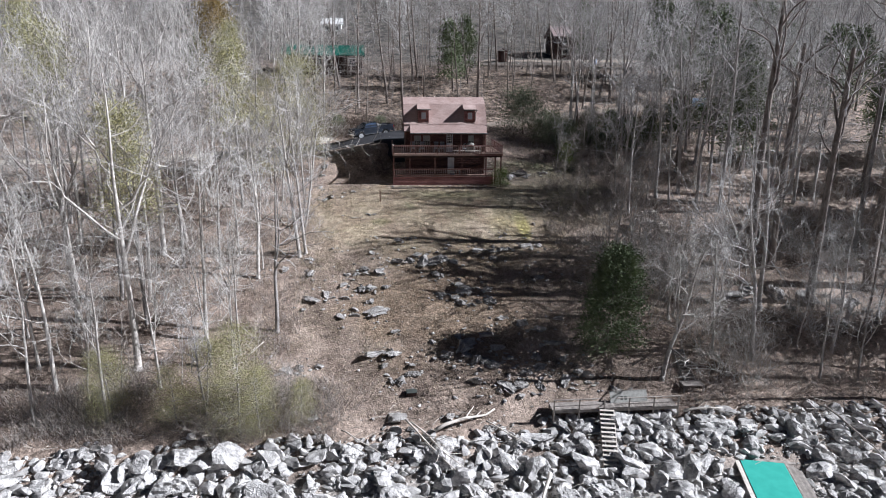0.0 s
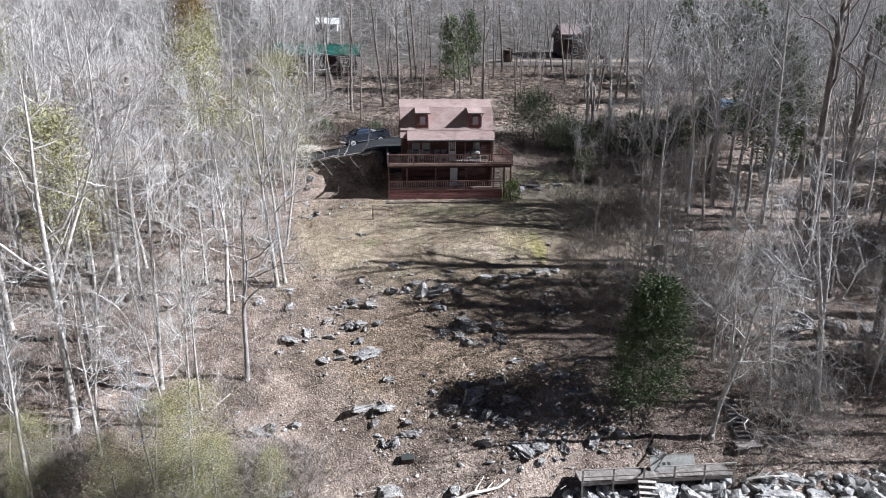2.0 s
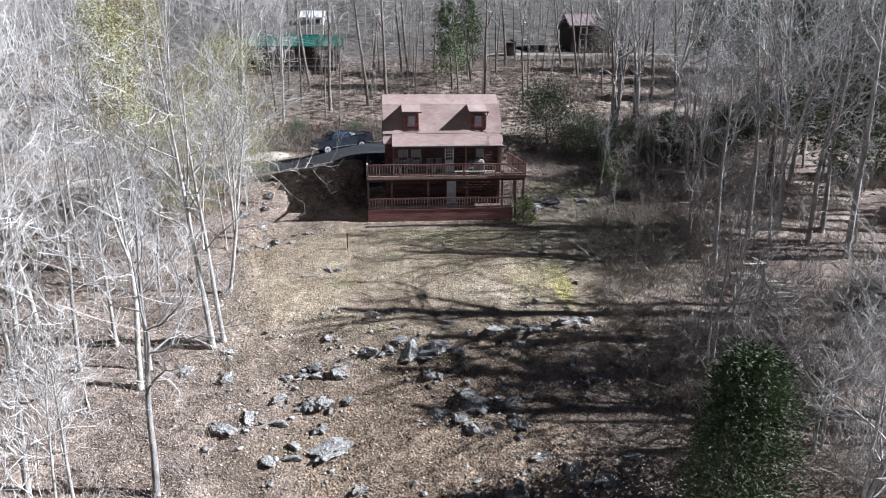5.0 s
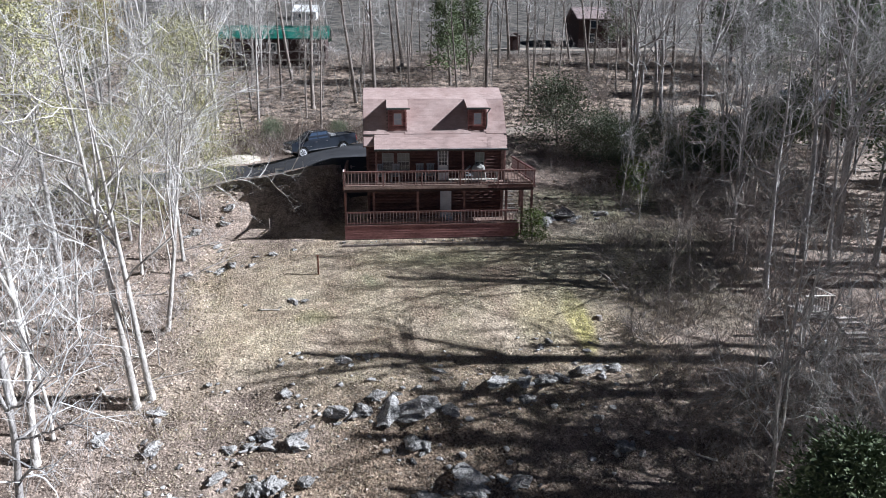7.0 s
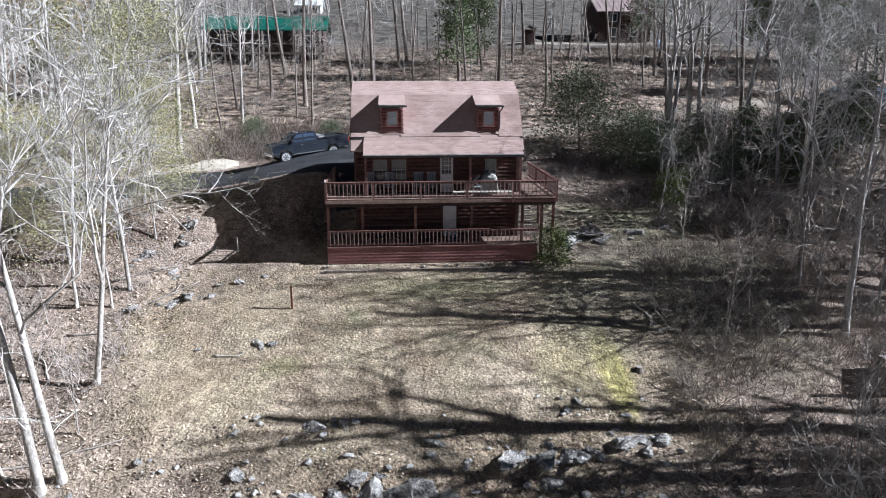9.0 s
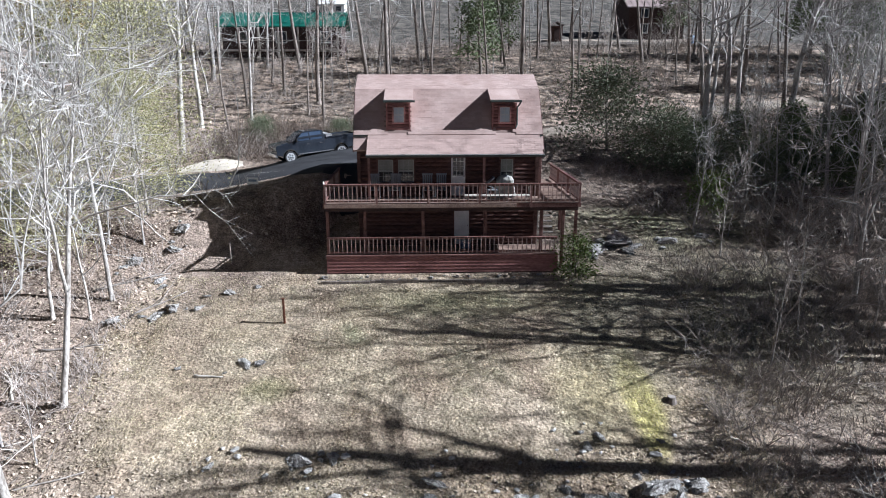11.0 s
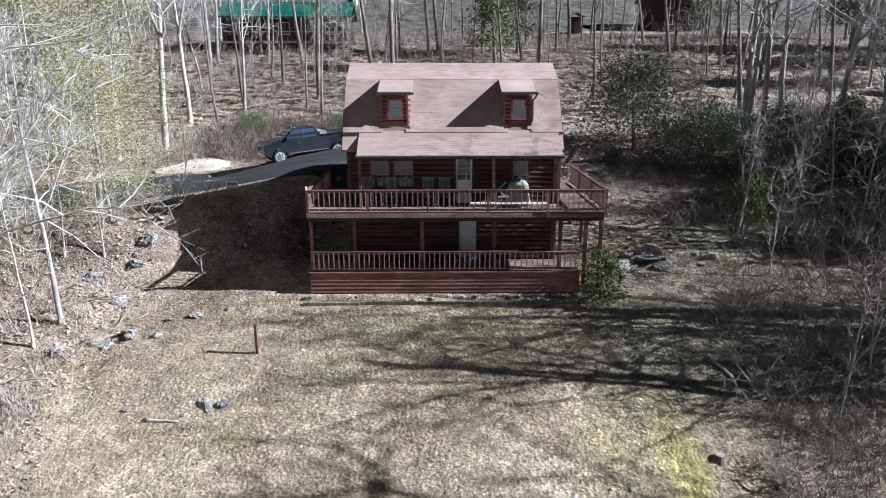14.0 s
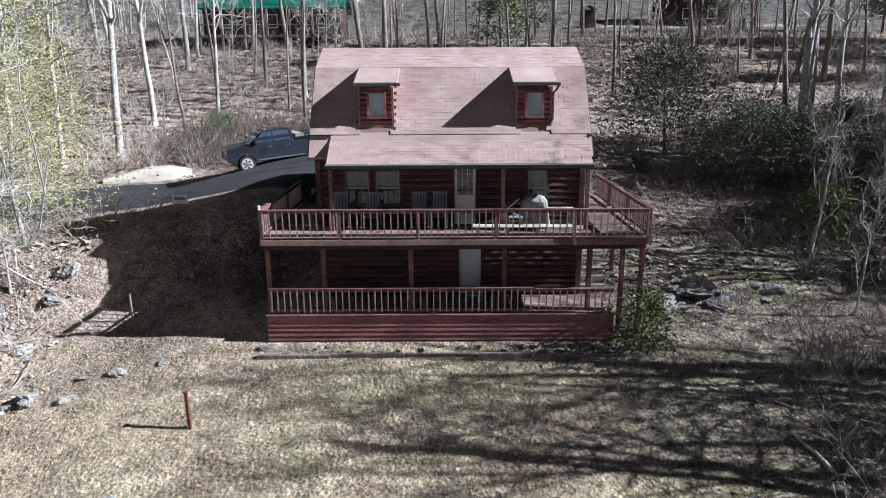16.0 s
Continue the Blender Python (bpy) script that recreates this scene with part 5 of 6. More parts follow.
while len(bank) < 280 and tries < 20000:
    tries += 1
    x = rock_rng.uniform(-34, 34)
    y = rock_rng.uniform(33.8, 40.6)
    s = rock_rng.choice((0.4, 0.5, 0.55, 0.65, 0.75, 0.9, 1.05)) * (1.0 if x < 22 else 0.75)
    if y - s < 33.5 or (x < 5 and y > 39.6 + 0.4 * math.sin(x * 0.9)) or any((x - a) ** 2 + (y - c) ** 2 < (0.41 * (s + b)) ** 2 for a, c, b in bank):
        continue
    if 17.4 < x < 23.2 and y < 38.2 or (8.3 < x < 10.3 and 36.5 < y < 41.5 and s > 0.6):
        continue
    bank.append((x, y, s))
    boulder(BANK, x, y, s, "pale grey angular boulder on the river bank", "river bank boulders", 0.25)

pv, pf = [], []
MIDDLE = [rock_mesh(280 + i, M["cobble"], 2, 0.7) for i in range(5)]
models = [(np.array([v.co[:] for v in me.vertices]), [tuple(p.vertices) for p in me.polygons]) for me in PEBBLE + MIDDLE]
prng = np.random.default_rng(3)
base = 0
for k in range(5200):
    x, y = prng.uniform(-36, 36), 33.5 + 7.9 * prng.random() ** 0.9
    if 17.6 < x < 22.6 and y < 37.6 or (x < 5 and y > 40.2 + 0.4 * math.sin(x * 0.9)):
        continue
    big = k % 6 == 0
    v, f = models[prng.integers(5) + (5 if big else 0)]
    s = prng.uniform(0.28, 0.58) if big else 0.08 + 0.24 * prng.random() ** 2
    a, q = prng.uniform(0, 6.28), prng.uniform(0.7, 1.4)
    v = v * (q, 1 / q, prng.uniform(0.7, 1.2))
    w = np.stack([v[:, 0] * math.cos(a) - v[:, 1] * math.sin(a), v[:, 0] * math.sin(a) + v[:, 1] * math.cos(a), v[:, 2]], 1) * s + (x, y, ground(x, y) + s * 0.3)
    pv.append(w)
    pf += [tuple(i + base for i in t) for t in f]
    base += len(v)
me = bpy.data.meshes.new("cobbles")
me.from_pydata(np.concatenate(pv).tolist(), [], pf)
me.materials.append(M["cobble"])
tagged(new("cobbles", me), "small pale cobbles between the boulders", "cobbles", kind="stuff")

# outcrops on the slope: (x, y, half width)
LEDGE_ROCKS = [(-5.2, 56.8, 0.77), (-2.6, 56.7, 0.9), (-1.2, 56.8, 1.17), (-3.8, 56.8, 0.71), (2.5, 58, 0.88), (3.9, 57.9, 0.75), (5, 58, 0.61), (7.2, 58.4, 0.62), (8.6, 58.6, 0.48), (-8.2, 55.8, 0.59), (-6.8, 55.4, 0.59), (7.8, 54.7, 0.5), (-1.6, 55.3, 0.56), (7.1, 56, 0.29), (-4.8, 59.7, 0.47), (-3.7, 59.7, 0.33), (5.2, 60, 0.22), (-0.1, 58.7, 0.41), (-7.3, 57.7, 0.34), (-9.7, 55.4, 0.41), (-12.9, 57, 0.43), (-12.9, 55.5, 0.46), (-15, 55.9, 0.44), (-7.8, 59.5, 0.19), (-11, 58.4, 0.21), (-9.9, 54.1, 0.46), (5.7, 60.4, 0.2), (5.1, 60.6, 0.14), (7.8, 60.1, 0.15)]
SLOPE_ROCKS = [(0.6, 53.2, 0.71), (2.8, 53.3, 0.53), (-7.6, 53.8, 0.7), (-7, 51.2, 1), (-9.8, 52.7, 0.48), (-9.9, 50.6, 0.43), (-8.9, 50.6, 0.39), (-12.5, 52.4, 0.66), (-11.3, 53, 0.45), (-8.8, 51.3, 0.36), (0.9, 53.6, 0.89), (3, 52.1, 0.64), (0.3, 51.9, 0.56), (-1.5, 52.9, 0.57), (-5.4, 48.9, 0.38), (2.2, 48.2, 0.63), (6.5, 48.7, 0.64), (5.2, 49.2, 0.5), (-8.3, 53.6, 0.49), (8.4, 49.7, 0.47), (3.7, 50, 0.44)]
FOOT_LEFT_ROCKS = [(-5.6, 46.5, 0.83), (-7.1, 46.5, 0.76), (-2.5, 47.5, 0.41), (-4.3, 45.5, 0.36), (-5.2, 44.4, 0.54), (-5.9, 44.2, 0.41), (-13, 45.7, 0.45), (-11.5, 45.7, 0.42), (-1.5, 46, 0.59), (-11.5, 41.6, 0.57), (-5.8, 41.3, 0.82), (-13.8, 45.5, 0.56), (-4.2, 44.8, 0.48), (-1.7, 41.2, 0.49)]
FOOT_RIGHT_ROCKS = [(-0, 47.2, 1.05), (0.8, 45.6, 0.59), (3.1, 43.4, 0.88), (5.6, 43.5, 0.48), (7.5, 43.9, 0.64), (5.5, 45.8, 0.5), (7.2, 47, 0.69), (8.7, 44.6, 0.43), (1.9, 45.3, 0.59), (3.5, 45.8, 0.5), (0.5, 44, 0.57), (2.7, 46.8, 0.58), (4.5, 44.5, 0.49), (1.1, 40.4, 0.53), (3.7, 43.5, 0.86), (1.4, 45.4, 0.66), (7.8, 45.6, 0.49), (9.3, 44.3, 0.53), (5.8, 45, 0.62), (11.6, 43, 0.52)]
GULLY_ROCKS = [(24.6, 52, 1.02), (26.9, 52.3, 0.87), (29.4, 51.8, 1.28), (31.8, 51.4, 1.13), (35.3, 50.9, 1.02)]
YARD_ROCKS = [(-7.75, 64.3, 0.42), (-7.2, 64.4, 0.25), (-11.7, 67.7, 0.45), (-12.3, 67.2, 0.4), (-10.5, 67.7, 0.25), (-9.4, 68.6, 0.27), (-10.4, 68.5, 0.2), (-12.7, 69.3, 0.25), (-14.1, 67, 0.38), (-10.3, 64.1, 0.17), (-14.5, 70.8, 0.4), (-14.9, 70.4, 0.3), (-12.8, 71.5, 0.38), (9.1, 72.4, 0.75), (8.2, 71.8, 0.6), (9.9, 72.6, 0.6), (12.1, 72.4, 0.5), (14.2, 73, 0.45), (-8.2, 68.9, 0.2), (-13, 69.7, 0.3), (-12.6, 72.2, 0.45)]

for x, y, s in LEDGE_ROCKS + SLOPE_ROCKS + FOOT_LEFT_ROCKS + FOOT_RIGHT_ROCKS + GULLY_ROCKS + YARD_ROCKS:
    boulder(LAWN, x, y + 0.2, s * 0.95, "weathered grey limestone outcrop in the grass", "outcrop rocks", 0.5, "outcrop_rock", 1.0 if s < 0.65 else 0.72)
    for k in range(0 if s < 0.3 else 1 if s < 0.45 else 2):
        r = s * rock_rng.uniform(0.2, 0.5)
        a = rock_rng.uniform(0, 6.3)
        d = rock_rng.uniform(0.9, 2.0) * s
        boulder(LAWN, x + d * math.cos(a), y + 0.7 * d * math.sin(a), r, "weathered grey limestone outcrop in the grass", "outcrop rocks", 0.45, "outcrop_rock")

# stones in the bed below the skirt
for k in range(16):
    boulder(LAWN, -5.0 + k * 0.66 + rock_rng.uniform(-0.25, 0.25), rock_rng.uniform(69.5, 69.85), rock_rng.uniform(0.08, 0.17), "pale stone lying in the bed below the deck", "bed stones", 0.3, "stone")

# loose stones strewn round the outcrops
lv, lf, base = [], [], 0
for x, y, s in LEDGE_ROCKS + SLOPE_ROCKS + FOOT_LEFT_ROCKS + FOOT_RIGHT_ROCKS:
    for k in range(int(4 + 9 * s)):
        v, f = models[prng.integers(5)]
        px, py = x + prng.normal(0, 0.5 + s), y + prng.normal(0, 0.4 + 0.8 * s)
        if py > 69 and px > -6:
            continue
        r = 0.05 + 0.16 * prng.random() ** 2
        a = prng.uniform(0, 6.28)
        v = v * (prng.uniform(0.7, 1.5), 1, prng.uniform(0.6, 1.1))
        lv.append(np.stack([v[:, 0] * math.cos(a) - v[:, 1] * math.sin(a), v[:, 0] * math.sin(a) + v[:, 1] * math.cos(a), v[:, 2]], 1) * r + (px, py, ground(px, py) + r * 0.2))
        lf += [tuple(i + base for i in t) for t in f]
        base += len(v)
me = bpy.data.meshes.new("loose_stones")
me.from_pydata(np.concatenate(lv).tolist(), [], lf)
me.materials.append(M["cobble"])
tagged(new("loose_stones", me), "small grey stones strewn in the grass", "stones", kind="stuff")


# ---- pickup truck ----
def pickup():
    """A dark crew-cab pickup; its nose points to -x, the front axle stands over the origin."""
    t = thing("pickup_truck", "dark grey crew-cab pickup truck parked on the driveway", "truck")
    W = 0.97

    def arch(cx, r, a0=0.0, a1=math.pi, n=9):
        return [(cx + r * math.cos(a0 + (a1 - a0) * i / n), 0.40 + r * math.sin(a0 + (a1 - a0) * i / n)) for i in range(n + 1)]

    side = [(-0.87, 0.60), (-0.90, 1.12), (-0.82, 1.22), (0.25, 1.30), (2.50, 1.30), (4.78, 1.34), (4.82, 0.66), (4.05, 0.56)]
    side += arch(3.55, 0.50) + [(3.02, 0.50), (0.53, 0.46)] + arch(0.0, 0.50) + [(-0.52, 0.52)]
    part("body", Shape().prism(side, -W, W), M["truck_paint"], t, bevel=0.018)
    hood = [(-0.76, 1.16), (0.30, 1.26), (0.30, 1.33), (-0.2, 1.31), (-0.64, 1.24)]
    part("hood", Shape().prism(hood, -0.72, 0.72), M["truck_paint"], t, bevel=0.02)
    cab = Shape()
    k = len(cab.v)
    for z, x0, x1, w in ((1.27, 0.22, 2.50, 0.93), (1.55, 0.58, 2.48, 0.89), (1.86, 0.98, 2.40, 0.77), (1.92, 1.15, 2.26, 0.67)):
        cab.v += [(x0, -w, z), (x1, -w, z), (x1, w, z), (x0, w, z)]
    for i in range(3):
        for s in range(4):
            q = (s + 1) % 4
            cab.f.append((k + i * 4 + s, k + i * 4 + q, k + i * 4 + 4 + q, k + i * 4 + 4 + s))
    cab.f += [(3, 2, 1, 0), (12, 13, 14, 15)]
    part("cab", cab, M["truck_paint"], t, bevel=0.02)
    for sgn in (-1, 1):
        for xa, xb, xc, xd in ((0.52, 1.40, 1.40, 0.96), (1.48, 2.30, 2.24, 1.48)):
            y0, y1 = sgn * 0.935, sgn * 0.80
            g = Shape().face((xa, y0, 1.36), (xb, y0, 1.36), (xc, y1, 1.84), (xd, y1, 1.84)).face((xa, y0 - sgn * 0.02, 1.36), (xd, y1 - sgn * 0.02, 1.84), (xc, y1 - sgn * 0.02, 1.84), (xb, y0 - sgn * 0.02, 1.36))
            part("window", g, M["car_glass"], t)
        part("sill_trim", box(0.56, 3.0, sgn * W - 0.012, sgn * W + 0.012, 0.50, 0.56), M["chrome"], t)
        for x in (0.50, 1.44, 2.42):
            part("door_seam", box(x - 0.006, x + 0.006, sgn * W - 0.002, sgn * W + 0.003, 0.6, 1.26), M["rubber"], t)
        for x in (1.26, 2.18):
            part("door_handle", box(x - 0.09, x + 0.09, sgn * W - 0.005, sgn * W + 0.03, 1.10, 1.13), M["chrome"], t)
        part("mirror", box(0.46, 0.58, sgn * 1.02 - 0.10, sgn * 1.02 + 0.10, 1.33, 1.56), M["rubber"], t, bevel=0.02)
        part("headlight", box(-0.90, -0.72, sgn * 0.76 - 0.16, sgn * 0.76 + 0.16, 0.92, 1.10), M["lamp_glass"], t, bevel=0.02)
        part("tail_light", box(4.76, 4.84, sgn * 0.88 - 0.08, sgn * 0.88 + 0.08, 0.88, 1.26), M["red_lens"], t)
        for cx in (0.0, 3.55):
            y0, y1 = sgn * 0.74, sgn * 0.985
            ring = [Vector((cx, y0 + (y1 - y0) * f, 0.40)) for f in (0, 0.12, 0.88, 1)]
            wheel = part("wheel", Shape().tube(ring, [0.36, 0.40, 0.40, 0.36], 20), M["rubber"], t, smooth=False)
            part("rim", Shape().tube([Vector((cx, y1 - sgn * 0.05, 0.40)), Vector((cx, y1 + sgn * 0.006, 0.40)), Vector((cx, y1 + sgn * 0.012, 0.40))], [0.29, 0.29, 0.25], 18), M["alloy"], wheel, "bright alloy rim")
            for j in range(6):
                a = j * math.pi / 3 + 0.3
                m = Matrix.Translation((cx, y1 + sgn * 0.014, 0.40)) @ Matrix.Rotation(a, 4, "Y")
                part("rim_slot", Shape().box(0.10, 0.22, -0.014, 0.014, -0.035, 0.035, m), M["rubber"], wheel)
            part("hub", Shape().tube([Vector((cx, y1, 0.40)), Vector((cx, y1 + sgn * 0.04, 0.40))], [0.07, 0.06], 10), M["chrome"], wheel)
            part("arch_trim", Shape().prism([*arch(cx, 0.53), *reversed(arch(cx, 0.49))], sgn * W - 0.01, sgn * W + 0.02), M["rubber"], t)
    ws = Shape().face((0.24, -0.84, 1.33), (0.24, 0.84, 1.33), (0.93, 0.70, 1.86), (0.93, -0.70, 1.86)).face((0.27, -0.84, 1.31), (0.96, -0.70, 1.84), (0.96, 0.70, 1.84), (0.27, 0.84, 1.31))
    part("windshield", ws, M["car_glass"], t)
    part("front_bumper", box(-0.99, -0.84, -0.95, 0.95, 0.48, 0.70), M["chrome"], t, bevel=0.03)
    part("rear_bumper", box(4.80, 4.98, -0.92, 0.92, 0.52, 0.70), M["chrome"], t, bevel=0.02)
    part("grille", box(-0.915, -0.87, -0.56, 0.56, 0.78, 1.08), M["chrome"], t, bevel=0.01)
    for i in range(4):
        part("grille_bar", box(-0.93, -0.912, -0.52, 0.52, 0.81 + i * 0.07, 0.84 + i * 0.07), M["rubber"], t)
    part("bed_floor", box(2.56, 4.76, -0.86, 0.86, 1.342, 1.350), M["rubber"], t)
    for y0, y1 in ((-0.96, -0.86), (0.86, 0.96)):
        part("bed_rail", box(2.54, 4.78, y0, y1, 1.345, 1.44), M["truck_paint"], t, bevel=0.012)
    part("tailgate", box(4.74, 4.81, -0.88, 0.88, 0.72, 1.44), M["truck_paint"], t, bevel=0.012)
    part("toolbox", box(2.58, 3.02, -0.90, 0.90, 1.36, 1.58), M["alloy"], t, "bright metal toolbox across the bed", bevel=0.012)
    part("cab_light", box(1.18, 1.26, -0.46, 0.46, 1.91, 1.96), M["lamp_glass"], t, bevel=0.01)
    part("antenna", Shape().tube([Vector((0.20, 0.85, 1.25)), Vector((0.30, 0.85, 1.95))], [0.006, 0.003], 5), M["rubber"], t)
    return t


truck = pickup()
yaw, rise = math.degrees(math.atan2(1.6, 3.15)), 4.6
truck.matrix_basis = pose(-9.15, 82.4, 3.88, 0, 0, 0) @ pose(0, 0, 0, 0, 0, yaw) @ pose(0, 0, 0, 0, -rise, 0) @ Matrix.Scale(0.96, 4)


# ---- things on the decks ----
def rocking_chair(x, y, z, turn, label):
    c = thing("porch_chair", label, "chair", "chairs on the upper deck", at=pose(x, y, z, 0, 0, turn))
    mat = M["chair_paint"]
    for i in range(5):
        part("seat_slat", box(-0.25, 0.25, -0.24 + i * 0.1, -0.155 + i * 0.1, 0.40, 0.425), mat, c)
    for i in range(5):
        s = Shape().box(-0.24 + i * 0.1, -0.165 + i * 0.1, -0.012, 0.012, 0, 0.68, pose(0, 0.27, 0.42, -14))
        part("back_slat", s, mat, c)
    part("top_rail", Shape().box(-0.27, 0.27, -0.02, 0.02, 0.66, 0.74, pose(0, 0.27, 0.42, -14)), mat, c, bevel=0.008)
    for sx in (-0.27, 0.27):
        for y0 in (-0.22, 0.24):
            part("leg", box(sx - 0.022, sx + 0.022, y0 - 0.022, y0 + 0.022, 0.05, 0.64 if y0 < 0 else 0.42), mat, c)
        part("armrest", box(sx - 0.05, sx + 0.05, -0.28, 0.30, 0.64, 0.665), mat, c, bevel=0.006)
        pts = [Vector((sx, -0.42 + i * 0.14, 0.02 + 0.012 * (i - 3) ** 2)) for i in range(7)]
        part("rocker", Shape().tube(pts, [0.02] * 7, 6), mat, c)
    return c


for x, turn in ((-2.85, 4), (-1.85, -6), (-0.24, 3), (0.40, -4)):
    rocking_chair(x, 71.55, F2, turn, "white slatted rocking chair in the porch shade")

lounge = thing("lounge_chair", "white reclining deck chair with tilted back", "chair", at=pose(2.75, 71.3, F2))
part("seat", box(-0.12, 0.34, -0.27, 0.27, 3.80 - F2, 3.85 - F2), M["chair_paint"], lounge, bevel=0.01)
part("backrest", Shape().prism([(-0.25, 4.08 - F2), (0.20, 4.46 - F2), (0.22, 4.435 - F2), (-0.23, 4.055 - F2)], -0.27, 0.27), M["chair_paint"], lounge)
for sy in (-0.25, 0.25):
    for sx in (-0.1, 0.3):
        part("leg", box(sx - 0.02, sx + 0.02, sy - 0.02, sy + 0.02, 0, 3.80 - F2), M["chair_paint"], lounge)
    part("arm", Shape().tube([Vector((-0.20, sy, 4.10 - F2)), Vector((0.30, sy, 3.86 - F2))], [0.018, 0.018], 5), M["chair_paint"], lounge)

# Draped heap of unclear kind; its grill form and wheels are made up.
grill = thing("covered_grill", "rumpled grey draped heap on the upper deck", "grill", at=pose(3.52, 71.62, F2))
rng = random.Random(5)
cover = Shape()
rings = [(0.0, 0.50, 0.30), (0.25, 0.47, 0.30), (0.55, 0.44, 0.28), (0.85, 0.41, 0.26), (1.00, 0.30, 0.19), (1.06, 0.12, 0.08)]
for z, a, b in rings:
    for k in range(44):
        t = 2 * math.pi * k / 44
        w = 1 + (0.09 * math.sin(11 * t + z * 2) + 0.05 * math.sin(5 * t + 1)) * (1.25 - z) + rng.uniform(-0.03, 0.03)
        cover.v.append((a * w * math.copysign(abs(math.cos(t)) ** 0.6, math.cos(t)), b * w * math.copysign(abs(math.sin(t)) ** 0.6, math.sin(t)), z + 0.02))
for i in range(5):
    for k in range(44):
        cover.f.append((i * 44 + k, i * 44 + (k + 1) % 44, (i + 1) * 44 + (k + 1) % 44, (i + 1) * 44 + k))
cover.f.append(tuple(5 * 44 + k for k in range(44)))
part("cover", cover, M["cloth_grey"], grill)
for sx in (-0.35, 0.35):
    part("wheel", Shape().tube([Vector((sx - 0.02, 0.16, 0.08)), Vector((sx + 0.02, 0.16, 0.08))], [0.08, 0.08], 12), M["rubber"], grill)

bench = thing("bench", "long low pale wooden bench along the deck railing", "bench", at=pose(3.02, 70.50, F2))
for i in range(4):
    part("seat_slat", box(-1.56, 1.56, -0.19 + i * 0.10, -0.10 + i * 0.10, 0.27, 0.30), M["bare_wood"], bench, bevel=0.004)
for sx in (-1.4, -0.47, 0.47, 1.4):
    part("leg", box(sx - 0.04, sx + 0.04, -0.16, 0.17, 0, 0.27), M["bare_wood"], bench)
side_table = thing("side_table", "small tan wooden table on the sunny deck", "table", at=pose(4.25, 71.15, F2))
part("tabletop", box(-0.5, 0.5, -0.3, 0.3, 0.66, 0.70), M["bare_wood"], side_table, bevel=0.008)
for sx in (-0.42, 0.42):
    for sy in (-0.24, 0.24):
        part("leg", box(sx - 0.03, sx + 0.03, sy - 0.03, sy + 0.03, 0, 0.66), M["old_wood"], side_table)

table = thing("patio_table", "small white table on the lower deck", "table", at=pose(2.08, 71.2, F1))
part("tabletop", box(-0.32, 0.32, -0.25, 0.25, 0.50, 0.53), M["chair_paint"], table, bevel=0.008)
for sx in (-0.27, 0.27):
    for sy in (-0.2, 0.2):
        part("leg", box(sx - 0.02, sx + 0.02, sy - 0.02, sy + 0.02, 0, 0.50), M["chair_paint"], table)
cooler = thing("blue_crate", "blue plastic crate beside the lower door", "crate", at=pose(1.55, 71.3, F1))
part("body", box(-0.26, 0.26, -0.17, 0.17, 0, 0.24), M["blue_tarp"], cooler, bevel=0.015)
part("lid", box(-0.28, 0.28, -0.19, 0.19, 0.24, 0.27), M["white_paint"], cooler, bevel=0.01)


# ---- things on the lawn ----
def stake(x, y, h, label, w=0.045, mat="rust_metal", lean=1.5):
    z = ground(x, y)
    s = thing("stake", label, "post", at=pose(x, y, z, lean, 0, 0))
    part("shaft", box(-w, w, -w, w, -0.3, h), M[mat], s, bevel=0.008)
    part("top_cap", box(-w - 0.02, w + 0.02, -w - 0.02, w + 0.02, h, h + 0.03), M[mat], s)


stake(-6.55, 66.8, 1.12, "rusty brown post standing in the dry lawn")
stake(-9.9, 71.1, 1.0, "thin grey post in the shaded bank", 0.025, "old_wood")
sx, sy = -9.73, 75.6
sign = thing("yard_sign", "small pale yard sign on the shaded bank", "sign", at=pose(sx, sy, ground(sx, sy)))
part("board", box(-0.30, 0.30, -0.012, 0.012, 0.25, 0.62), M["white_paint"], sign)
for x in (-0.2, 0.2):
    part("leg", box(x - 0.01, x + 0.01, -0.008, 0.008, -0.2, 0.25), M["chrome"], sign)
part("print_bar", box(-0.22, 0.22, -0.018, -0.013, 0.40, 0.52), M["blue_tarp"], sign)


def branch(name, a, c, r, label, mat="bare_wood", forks=0, seed=1, sag=0.1, category="branch", group=""):
    """A fallen, slightly bent branch lying on the ground from a to c (x, y)."""
    rng = random.Random(seed)
    n = 7
    pts = []
    for i in range(n):
        x, y = a[0] + (c[0] - a[0]) * i / (n - 1), a[1] + (c[1] - a[1]) * i / (n - 1)
        w = rng.gauss(0, sag)
        x, y = x - (c[1] - a[1]) * 0.1 * w, y + (c[0] - a[0]) * 0.1 * w
        pts.append(Vector((x, y, ground(x, y) + r * 0.8 + 0.82 * min(max((41.4 - y) / 1.0, 0.0), 1.0))))
    b = thing(name, label, category, group)
    part("stem", Shape().tube(pts, [r * (1 - 0.55 * i / (n - 1)) for i in range(n)], 8), M[mat], b, smooth=True)
    for k in range(forks):
        i = 2 + k % 4
        d = side_way(rng, (pts[i + 1] - pts[i]).normalized(), 0.7)
        d.z = abs(d.z) * 0.6
        s = Shape()
        shoot(s, rng, pts[i], d, 0.9 + rng.random() * 1.2, r * 0.45, 4, 5, 0.0, 0.15, 0.3)
        part("fork", s, M[mat], b, smooth=True)


branch("fallen_log", (-9.55, 63.8), (-8.4, 63.72), 0.06, "short bleached log lying on the lawn", seed=2)
branch("fallen_branch", (-2.95, 39.6), (1.7, 41.8), 0.14, "long bleached driftwood branch on the rocks", forks=3, seed=3)
